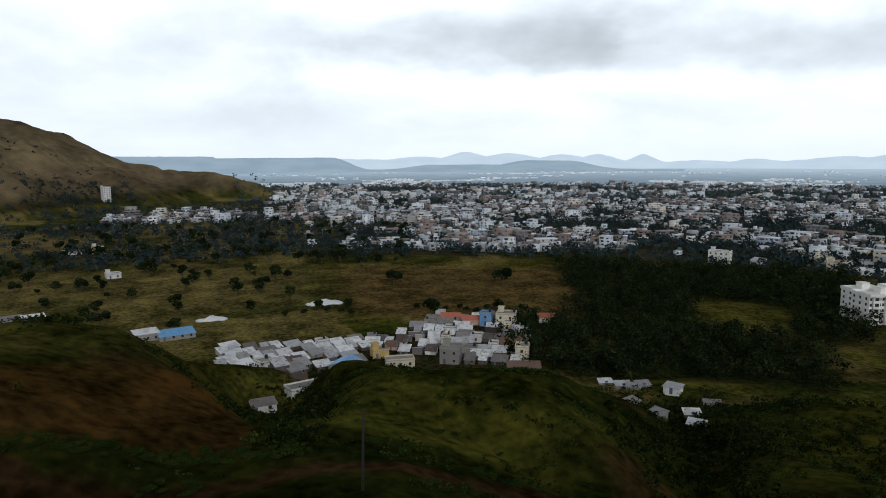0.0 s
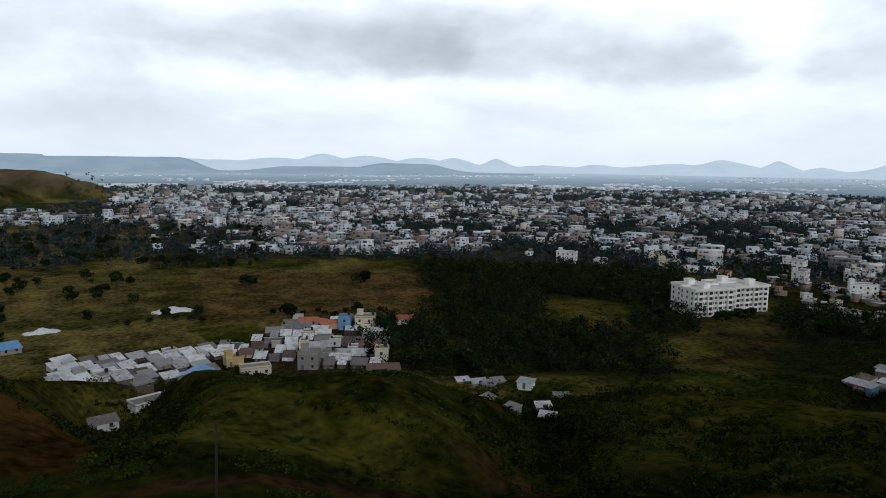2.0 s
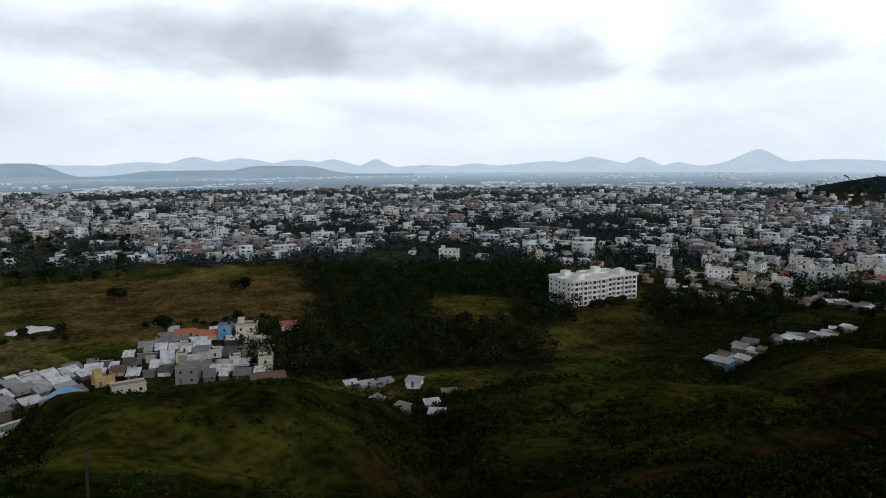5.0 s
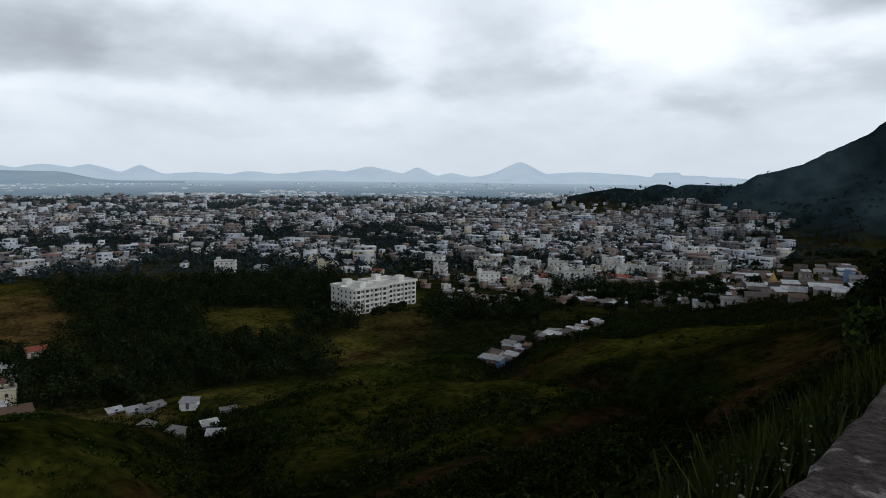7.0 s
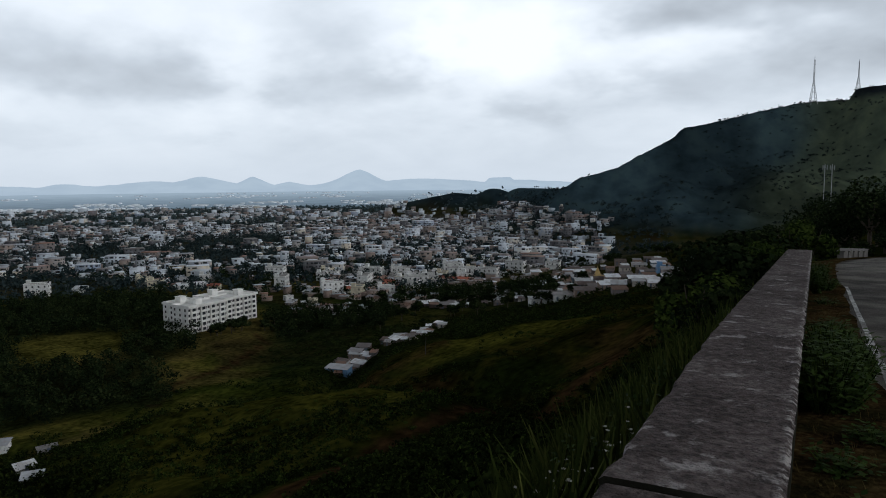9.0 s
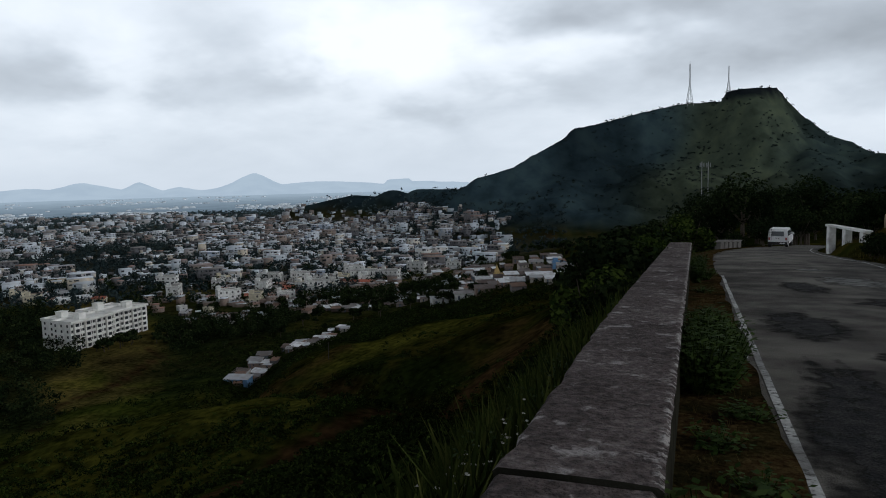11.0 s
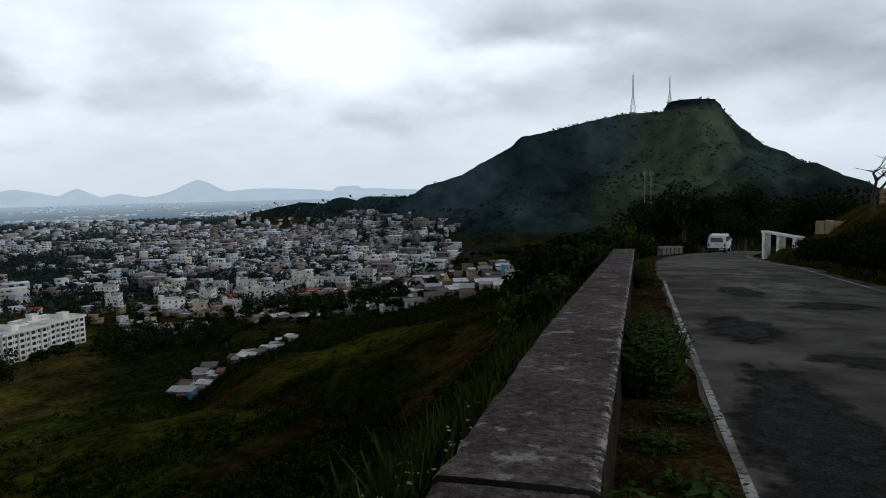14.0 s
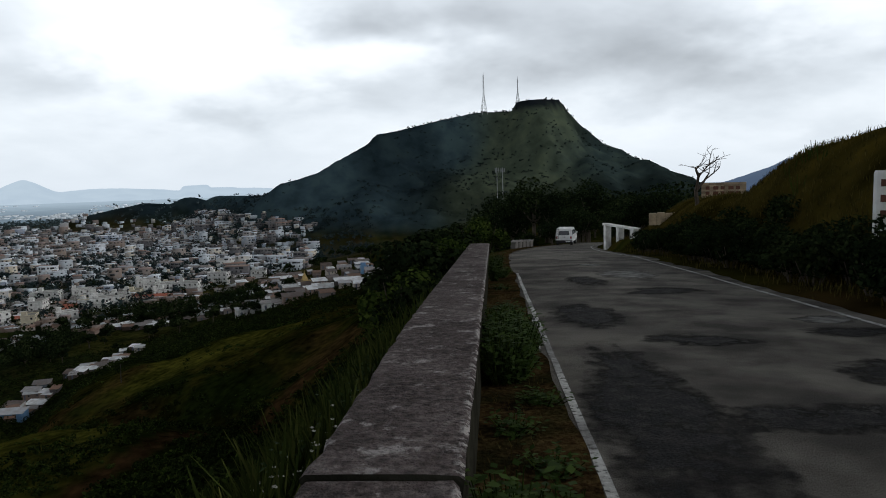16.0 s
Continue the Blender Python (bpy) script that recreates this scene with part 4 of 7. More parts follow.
def flat_house(w, d, storeys, wall_mat, label, seed, tank=True, stair=True, roof_mat=None, name="house", sides=4):
    rng = random.Random(seed)
    h = 3.0 * storeys
    e = thing(name, pose(0, 0, 0), label, "house")
    part("wall", Shape().box(-w / 2, -d / 2, -2.5, w / 2, d / 2, h), wall_mat, e)
    part("roof", Shape().box(-w / 2 - 0.25, -d / 2 - 0.25, h + 0.004, w / 2 + 0.25, d / 2 + 0.25, h + 0.16), roof_mat or M_GREY, e, "flat cement roof slab")
    x, y, t = w / 2 + 0.1, d / 2 + 0.1, 0.14
    loop = [(-x, -y), (x, -y), (x, y), (-x, y)]
    inner = [(-x + t, -y + t), (x - t, -y + t), (x - t, y - t), (-x + t, y - t)]
    v = [(px, py, z) for z in (h + 0.164, h + 0.75) for ring in (loop, inner) for px, py in ring]
    q = []
    for i in range(4):
        j = (i + 1) % 4
        q += [(i, j, 8 + j, 8 + i), (4 + j, 4 + i, 12 + i, 12 + j), (8 + i, 8 + j, 12 + j, 12 + i), (i, 4 + i, 4 + j, j)]
    part("parapet", Shape().add(v, q), wall_mat, e)
    if stair:
        part("stair_head", Shape().box(-w / 2 + 0.4, d / 2 - 3.2, h + 0.165, -w / 2 + 3.0, d / 2 - 0.4, h + 2.5).box(-w / 2 + 0.2, d / 2 - 3.4, h + 2.504, -w / 2 + 3.2, d / 2 - 0.2, h + 2.65), wall_mat, e)
    if tank:
        q = new("water_tank", TANK)
        q.parent = e
        q.matrix_local = pose(w / 2 - 1.2, d / 2 - 1.3, h + 0.17)
        tagged(q, "black plastic water tank")
    if storeys > 1 and rng.random() < 0.7:
        bw = w * 0.5
        part("balcony", Shape().box(-bw / 2, -d / 2 - 1.1, 2.9, bw / 2, -d / 2 - 0.004, 3.02).box(-bw / 2, -d / 2 - 1.1, 3.03, bw / 2, -d / 2 - 1.0, 3.85), wall_mat, e)
    openings(e, w, d, storeys, rng, sides=sides)
    return e


def tin_sheet(w, d, z_low, z_high, over=0.4):
    """A lean-to roof: one folded sheet with raised ribs, high at +y."""
    x, y = w / 2 + over, d / 2 + over
    n = max(4, int(2 * x / 0.9))
    prof = []
    for i in range(n):
        c = -x + 2 * x * (i + 0.5) / n
        prof += [(c - 0.30, 0.06), (c - 0.06, 0.06), (c - 0.03, 0.14), (c + 0.03, 0.14), (c + 0.06, 0.06)]
    prof = [(-x, 0.06)] + prof + [(x, 0.06), (x, 0.0), (-x, 0.0)]
    m = len(prof)
    v = [(px, -y, z_low + pz) for px, pz in prof] + [(px, y, z_high + pz) for px, pz in prof]
    return Shape().add(v, [(i, (i + 1) % m, m + (i + 1) % m, m + i) for i in range(m)] + [tuple(range(m - 1, -1, -1)), tuple(range(m, 2 * m))])


def tin_house(w, d, wall_mat, roof_mat, label, seed, h=2.3, rise=1.5, name="house", storeys=1, stones=False):
    rng = random.Random(seed)
    h0 = h + 3.0 * (storeys - 1)
    e = thing(name, pose(0, 0, 0), label, "house")
    y = d / 2
    body = Shape().extrude([(-y, -2.5), (y, -2.5), (y, h0 + rise - 0.02), (-y, h0 - 0.02)], -w / 2, w / 2)
    part("wall", body, wall_mat, e)
    o = 0.4 * rise / d
    part("roof", tin_sheet(w, d, h0 - o + 0.01, h0 + rise + o + 0.01), roof_mat, e, "sloping sheet-metal roof")
    if stones:
        for i in range(6):
            px, py = rng.uniform(-w / 2, w / 2), rng.uniform(-d / 2, d / 2)
            pz = h0 + rise * (py + d / 2) / d + 0.09
            part("roof_weight", Shape().box(px - 0.3, py - 0.15, pz - 0.05, px + 0.3, py + 0.15, pz + 0.15, 0.04), M_BROWNROOF, e)
    openings(e, w, d, storeys, rng, sides=1)
    return e


def gable_house(w, d, wall_mat, roof_mat, label, seed, storeys=1, rise=1.3, name="house"):
    rng = random.Random(seed)
    h = 2.9 * storeys
    e = thing(name, pose(0, 0, 0), label, "house")
    y = d / 2
    part("wall", Shape().extrude([(-y, -2.5), (y, -2.5), (y, h), (0, h + rise - 0.03), (-y, h)], -w / 2, w / 2), wall_mat, e)
    o = 0.5
    zo = h - o * rise / y
    part("roof", Shape().extrude([(-y - o, zo), (0, h + rise), (y + o, zo), (y + o, zo + 0.08), (0, h + rise + 0.09), (-y - o, zo + 0.08)], -w / 2 - o, w / 2 + o), roof_mat, e, "ridged sheet-metal roof")
    openings(e, w, d, storeys, rng)
    return e


def place(e, az, r, turn=0.0, sink=0.0, face=True, scale=None):
    """Sets a thing down at a bearing and distance; turn 0 shows its front (-y) to the camera at the origin."""
    x, y = at(az, r)
    e.matrix_world = pose(x, y, gz(x, y) - sink, 0, 0, (az if face else 0) + turn)
    return e


SET_DOWN = set()


def again(e, az, r, turn=0.0, group="", sink=0.0, size=None):
    """Another one of a thing; the first call sets down the thing itself; size stretches it a little."""
    x, y = at(az, r)
    if size and e.name in SET_DOWN:
        c = copy_thing(e, pose(x, y, gz(x, y) - sink, 0, 0, az + turn) @ Matrix.Diagonal((*size, 1)))
        return tagged(c, group=group)
    if e.name not in SET_DOWN and e.matrix_world.translation.length < 0.01:
        SET_DOWN.add(e.name)
        e.matrix_world = pose(x, y, gz(x, y) - sink, 0, 0, az + turn)
        return tagged(e, group=group)
    c = copy_thing(e, pose(x, y, gz(x, y) - sink, 0, 0, az + turn))
    return tagged(c, group=group)


# kinds of small house, built once and repeated
# dark shanty walls also carry the shade under the eaves in their colour
KINDS = [
    tin_house(5.2, 6.2, M_WHITE, M_TINOLD, "whitewashed one-room house under a grey tin roof", 1, 2.0, 1.3),
    tin_house(6.4, 6.4, M_SHANTY, M_TINOLD, "low dark-walled house under a pale tin roof", 2, 1.9, 1.5),
    tin_house(5.0, 6.0, M_SHANTY, M_TIN, "small dark house under a tin roof held by stones", 3, 1.9, 1.3, stones=True),
    tin_house(6.0, 6.2, M_PINK, M_BROWNROOF, "pink-washed house under a rusty brown sheet roof", 4, 2.0, 1.4),
    flat_house(5.6, 6.0, 1, M_WHITE, "white single-storey house with a flat roof", 5, stair=False),
    flat_house(5.2, 6.0, 2, M_CREAM, "cream two-storey house with flat roof and water tank", 6, stair=False),
    flat_house(5.6, 5.8, 1, M_GREY, "unpainted cement house with flat roof and water tank", 7, stair=False),
    tin_house(8.6, 6.0, M_SHANTY, M_TIN, "low row house under a pale tin roof", 8, 1.8, 1.3),
]
KIND_WIDTH = [5.2, 6.4, 5.0, 6.0, 5.6, 5.2, 5.6, 8.6]
for k in KINDS:
    k["group"] = "village houses"

SHANTY = [
    tin_house(10, 5, M_SHANTY, M_TINOLD, "long shanty under a pale tin roof", 80, 2.4, 1.0, "shack"),
    tin_house(6, 4.5, M_SHANTY, M_TINOLD, "small shanty under pale tin sheets", 81, 2.2, 0.6, "shack"),
    tin_house(7.5, 5, M_SHANTY, M_BROWNROOF, "shanty under a rusty brown tin roof", 82, 2.3, 0.7, "shack"),
    tin_house(13, 4.5, M_SHANTY, M_TINOLD, "low row of rooms under one pale tin roof", 83, 2.4, 0.9, "shack"),
]
for i, k in enumerate(SHANTY):
    again(k, (15.6, 22.0, 24.5, 12.2)[i], (345, 392, 405, 338)[i], 12, "hillside quarter houses")

# ---- village at the foot of the hill
OWN = []


def own(e, az, r, turn=0.0):
    OWN.append(at(az, r))
    return place(e, az, r, turn)


own(gable_house(10.0, 8.0, M_GREY, M_TINBLUE, "grey two-storey house with a bright blue ridged roof", 20, 2), 89.6, 243, 62)
own(flat_house(12.5, 6.5, 1, M_WHITE, "whitewashed house with a long blank wall and flat roof", 21, tank=False, stair=False, sides=1), 93.0, 230, 24)
own(flat_house(6.5, 5.5, 1, M_YELLOW, "dull yellow house with an open terrace and stair head", 22), 86.7, 268, 15)
own(flat_house(11, 5.5, 1, M_CREAM, "long cream single-storey house with dark doorways", 23, tank=False, stair=False), 85.0, 259, 8)
own(flat_house(7.5, 7, 2, M_GREY, "dark grey unfinished two-storey house", 24, tank=False), 80.6, 260, -12)
own(flat_house(5.5, 6, 2, M_BLUEWALL, "bright blue two-storey house with a flat roof", 25, stair=False), 77.6, 322, -8)
own(flat_house(9, 8, 2, M_CREAM, "cream two-storey house with terrace roof", 26), 75.9, 322, -8)
own(gable_house(9, 7, M_PINK, M_TINRED, "pink house with a dull red ridged roof", 27), 80.6, 330, -5)
own(gable_house(8, 6, M_PINK, M_TINRED, "small house under an orange-red ridged roof", 28), 78.9, 324, 4)
own(gable_house(8, 7, M_CREAM, M_TINRED, "lone house with a red ridged roof beside the wood", 29), 72.6, 332, 10)
own(tin_house(12, 6, M_GREY, M_BROWNROOF, "long dark shed with a rusty sheet roof", 30, rise=0.8), 74.4, 250, 5)
own(tin_house(8.5, 4.5, M_WHITE, M_TIN, "small whitewashed sheet-metal shed on the slope", 31, rise=0.9, stones=True, name="shed"), 96.6, 217, 12)
_rng = random.Random(4)
_row = 0
r = 238.0
while r < 346:
    a = 73.8 + (_row % 2) * 0.7
    while a < 99.6:
        lo = float(np.interp(a, [74, 79, 81, 83, 86, 88, 91, 92.5, 94, 95.5, 97, 99.6], [254, 254, 268, 268, 266, 252, 250, 246, 240, 244, 246, 268]))
        hi = float(np.interp(a, [74, 77, 81, 82.5, 83.5, 86, 90, 94, 99.6], [316, 338, 342, 318, 304, 298, 288, 290, 296]))
        wide = _rng.choice([0.62, 0.7, 0.78, 0.85])
        if a > 87:
            pick_ = _rng.choice([0, 1, 7, 7, 1, 2, 1, 7, 4])
            turn = 24 + _rng.uniform(-8, 6)
        else:
            pick_ = _rng.choice([0, 1, 2, 3, 7, 1, 7, 3, 4, 2, 7, 2, 6, 1, 0, 2, 7, 5])
            turn = -8 + _rng.choice([0, 0, 0, 0, 180]) + _rng.uniform(-6, 6)
        span = math.degrees((KIND_WIDTH[pick_] * wide + _rng.choice([0.7, 0.8, 1.2, 2.4])) / r)
        am = a + span / 2
        px, py = at(am, r)
        clear = all((px - ox) ** 2 + (py - oy) ** 2 > 46 for ox, oy in OWN)
        if lo < r < hi and clear and _rng.random() > 0.16:
            again(KINDS[pick_], am, r + _rng.uniform(-0.5, 0.5), turn, "village houses", 0.25, (wide, _rng.uniform(0.74, 0.84), _rng.uniform(0.85, 1.1)))
        a += span
    r += 6.9
    _row += 1

# ---- tin sheds in the gully
_shed = [tin_house(5.0, 3.8, M_WHITE, M_TIN, "small whitewashed shed with a tin roof in the gully", 41, 2.1, 0.5, "shed"),
         tin_house(5.0, 2.6, M_GREY, M_TIN, "low shed under loose tin sheets in the gully", 42, 1.3, 0.7, "shed")]
place(_shed[0], 62.2, 223, -20)
place(_shed[1], 66.2, 229, 20)
SET_DOWN.update((_shed[0].name, _shed[1].name))
for az, r, k, t in ((65.3, 226, 1, -10), (64.6, 230, 1, 25), (65.4, 203, 1, -55), (63.3, 160, 1, -40), (60.7, 168, 1, 15), (60.3, 158, 1, -10), (67.6, 236, 1, 20), (59.2, 205, 1, 10)):
    again(_shed[k], az, r, t, "gully sheds", 0.1, (0.75, 0.85, 0.8) if r < 180 else (0.9, 1.0, 0.9))

# ---- shacks strung down the next spur
_rng = random.Random(8)
for i in range(40):
    t = i / 39
    a = 37.6 - t * 8.8 + _rng.uniform(-0.45, 0.45)
    if 0.36 < t < 0.48:
        continue
    again(SHANTY[_rng.choice([0, 1, 1, 2, 3])], a, 264 + t * 46 + _rng.uniform(-9, 9), _rng.uniform(-45, 10), "spur shacks", 0.2, (_rng.uniform(0.35, 0.65), 0.7, 0.75))
place(tin_house(9, 5, M_BLUEWALL, M_TIN, "pale blue shack with a light tin roof", 45, rise=0.5), 37.3, 260, -25)

# ---- hillside quarter below the road
_rng = random.Random(11)
for row in range(13):
    for col in range(6):
        a = 9.9 + col * 1.28 + row * 0.12 + _rng.uniform(-0.22, 0.22)
        r = 308 + row * 18 - col * 2.5
        if _rng.random() < 0.2 or (row < 2 and col > 3):
            continue
        k = SHANTY[_rng.choice([0, 0, 1, 3, 1, 2])]
        again(k, a, r + _rng.uniform(-4, 4), 12 + _rng.uniform(-8, 8), "hillside quarter houses", 0.0, (_rng.uniform(0.6, 1.0), 0.9, _rng.uniform(0.9, 1.25)))
for i in range(112):
    a = 16.8 + _rng.random() * 13.5
    r = 352 + (a - 16.8) * 2 + _rng.random() * 185
    again(SHANTY[_rng.choice([0, 1, 1, 2, 1])], a, r, 12 + _rng.uniform(-40, 40), "hillside quarter houses", 0.2, (_rng.uniform(0.5, 0.9), 0.85, 0.9))
for i in range(46):
    a, r = 28 + _rng.random() * 15, 395 + _rng.random() * 115
    if a > 40 and r < 420:
        continue
    k = KINDS[_rng.choice([0, 1, 2, 4, 5, 7])] if i % 2 else SHANTY[_rng.choice([0, 1, 2])]
    again(k, a, r, _rng.uniform(-60, 60), "houses below the apartments", 0.2, (_rng.uniform(0.6, 0.95), 0.9, 0.95))
place(tin_house(10, 6, M_WHITE, M_TIN, "long white roadside hall under a light tin roof", 50, 3.0, 0.5), 20.4, 338, 15)
place(tin_house(10, 6, M_WHITE, M_TIN, "long white hall under a light tin roof beside its twin", 51, 3.0, 0.5), 18.5, 336, 15)
place(flat_house(7, 6, 1, M_BLUEWALL, "blue-walled house at the edge of the hillside quarter", 52), 10.6, 398, 10)
# low shacks packed between the spur and the town, too many to count
rgs = np.random.default_rng(67)
sa_, sr_ = rgs.uniform(17, 44, 380), rgs.uniform(405, 580, 380)
sp_ = np.stack([-np.sin(np.radians(sa_)) * sr_, np.cos(np.radians(sa_)) * sr_], -1)
sp_ = sp_[(rgs.uniform(0, 1, 380) < 0.10 + 2.2 * fbm(sp_[:, 0], sp_[:, 1], 50, 3, 68) + 0.4) & ~((sa_ > 41) & (sr_ < 440))]
sh_ = np.stack([rgs.uniform(1.8, 4.6, len(sp_)), rgs.uniform(1.7, 2.6, len(sp_))], -1)
sy_ = np.arctan2(-sp_[:, 0], sp_[:, 1]) + np.radians(rgs.choice([-20, 14, 12, 76], len(sp_)) + rgs.uniform(-9, 9, len(sp_)))
sz_ = ground(sp_[:, 0], sp_[:, 1])
st_ = sz_ + rgs.choice([2.1, 2.4, 2.6, 4.9], len(sp_))
tagged(new("shacks", boxes_mesh("shacks", sp_, sh_, sz_ - 1.5, st_, sy_, M_SHANTY)), "dim low shacks packed below the town", "buildings", "", "stuff")
tagged(new("shack_roofs", boxes_mesh("shack_roofs", sp_, sh_ + 0.35, st_ + 0.01, st_ + 0.22, sy_, M_TOWNROOF)), "pale and rusty sheet roofs over the packed shacks", "roofs", "", "stuff")
temple = place(flat_house(6, 6, 1, M_YELLOW, "small yellow temple with a stepped spire", 53, tank=False, stair=False, name="temple"), 15.7, 430, 15)
sp = Shape()
for i in range(6):
    a = 1.7 - i * 0.27
    sp.box(-a, -a, 3.7 + i * 0.75, a, a, 4.42 + i * 0.75, 0.1)
sp.tube((0, 0, 8.1), (0, 0, 9.6), 0.16, 0.03)
part("spire", sp, M_YELLOW, temple, "stepped yellow temple spire")

for i, (a, r) in enumerate(((2.6, 395), (3.3, 372), (4.1, 410), (5.0, 385), (5.6, 420), (3.0, 430), (7.2, 470), (8.3, 455))):
    again(KINDS[(4, 0, 7, 5, 1)[i % 5]], a, r, 10 + i * 23, "saddle houses")

# ---- sheds on the southern fields
place(tin_house(15, 7, M_GREY, M_TINBLUE, "long shed with a light blue sheet roof", 60, 2.2, 1.4, "shed"), 102.9, 322, 12)
place(tin_house(10, 7, M_GREY, M_TIN, "square grey shed with a pale sheet roof", 61, 3.4, 0.9, "shed"), 105.1, 324, 12)
for a, r in ((113.9, 388), (112.5, 386)):
    place(tin_house(9.5, 5, M_GREY, M_TINOLD, "grey field shed with a pale sheet roof", 62, 2.6, 0.8, "shed"), a, r, 8)
place(flat_house(9, 7, 1, M_WHITE, "lone white farmhouse among fields", 63, tank=False), 107.1, 505, 10)
place(flat_house(8, 7, 2, M_CREAM, "cream farmhouse beside the tree belt", 64), 108.0, 640, 15)
place(tin_house(14, 6, M_WHITE, M_TIN, "long low white farm shed", 65), 109.7, 645, 5)
# white tower block on the southern hillside
place(flat_house(11, 11, 7, M_WHITE, "slim white tower block on the hillside", 66, sides=2), 107.2, 1180, 20)


def tarpaulin(az, r, w, d, seed, turn):
    """Sheeting heaped over a stack: a wrinkled white mound."""
    n = 14
    pts = np.zeros((n, n, 3))
    for i in range(n):
        for j in range(n):
            x, y = (i / (n - 1) - 0.5) * w, (j / (n - 1) - 0.5) * d
            e = max(0.0, 1 - (2 * x / w) ** 2) * max(0.0, 1 - (2 * y / d) ** 2)
            pts[i, j] = x * (1 + 0.15 * math.sin(j * 1.7 + seed)), y * (1 + 0.2 * math.sin(i * 1.3)), 1.9 * e ** 0.8 * (1 + 0.8 * x / w) + 4.5 * e * float(fbm(x + seed * 9, y, 3.0, 3, seed)) - 0.15
    ob = new("tarpaulin", grid_mesh("tarpaulin", pts, M_PLASTIC_SHEET))
    tagged(ob, "white plastic sheeting heaped in the field", "tarpaulin")
    x, y = at(az, r)
    ob.matrix_world = pose(x, y, gz(x, y), 0, 0, az + turn)


tarpaulin(91.2, 378, 19, 9, 1, 10)
tarpaulin(100.2, 352, 14, 6, 2, 5)


# ---- white apartment complex
M_APT = material("apartment_paint", tone((0.86, 0.85, 0.81), 0.85, 1.05), 0.4, 0.75, 0.05, blotch=(0.3, (0.58, 0.56, 0.51), 0.4))
BALCONY = Shape().box(-1.15, -1.15, 0, 1.15, -0.004, 0.14).box(-1.15, -1.15, 0.141, 1.15, -1.03, 1.0).box(-1.15, -1.03, 0.141, -1.05, -0.004, 1.0).box(1.05, -1.03, 0.141, 1.15, -0.004, 1.0).mesh("balcony", M_APT)

def apartment_wing(e, x0, y0, w, d, storeys, seed):
    rng = random.Random(seed)
    h = storeys * 2.72
    s = Shape().box(x0, y0, -3, x0 + w, y0 + d, h)
    n = max(2, int(w / 6))
    for i in range(n):                     # projecting bays
        c = x0 + (i + 0.5) / n * w
        s.box(c - 1.6, y0 - 1.0, -3, c + 1.6, y0 - 0.004, h - 0.3)
    part("wing", s, M_APT, e)
    r = Shape().box(x0 - 0.4, y0 - 1.2, h + 0.004, x0 + w + 0.4, y0 + d + 0.4, h + 0.25)
    for a, b, c, q in ((x0 - 0.3, y0 - 1.1, x0 + w + 0.3, y0 - 0.95), (x0 - 0.3, y0 + d + 0.15, x0 + w + 0.3, y0 + d + 0.3), (x0 - 0.3, y0 - 0.95, x0 - 0.15, y0 + d + 0.15), (x0 + w + 0.15, y0 - 0.95, x0 + w + 0.3, y0 + d + 0.15)):
        r.box(a, b, h + 0.25, c, q, h + 1.15)
    part("roof", r, M_APT, e, "flat white roof with parapet")
    hx = x0 + w * rng.uniform(0.3, 0.6)
    part("stair_head", Shape().box(hx, y0 + d / 2 - 2, h + 0.26, hx + 4, y0 + d / 2 + 2, h + 3.2).box(hx - 0.3, y0 + d / 2 - 2.3, h + 3.204, hx + 4.3, y0 + d / 2 + 2.3, h + 3.4), M_APT, e)
    for k in range(storeys):
        z = 0.9 + k * 2.72
        for i in range(n):
            c = x0 + (i + 0.5) / n * w
            put_window(e, c, y0 - 1.0, z, 0, WIN_WIDE)
            if k and i % 2 == seed % 2:
                b = new("balcony", BALCONY)
                b.parent = e
                b.matrix_local = pose(c + 2.9, y0, z - 1.0)
            for o in (-2.3, 2.3):
                if x0 + 0.7 < c + o < x0 + w - 0.7:
                    put_window(e, c + o, y0, z, 0)
        m = max(2, int(d / 3.2))
        for i in range(m):
            y = y0 + (i + 0.5) / m * d
            put_window(e, x0, y, z, 270)
            put_window(e, x0 + w, y, z, 90)


apt = thing("apartment_building", pose(0, 0, 0), "white five-storey apartment complex in stepped wings", "apartment building")
apartment_wing(apt, 0, 0, 25, 12, 5, 1)
apartment_wing(apt, 26, 2.6, 24, 12, 5, 2)
apartment_wing(apt, 2.5, 13.6, 16, 9, 5, 3)
apartment_wing(apt, 24, 16.4, 22, 8, 5, 4)
_x, _y = -280.4, 243.5
apt.matrix_world = pose(_x, _y, gz(_x, _y), 0, 0, 88)


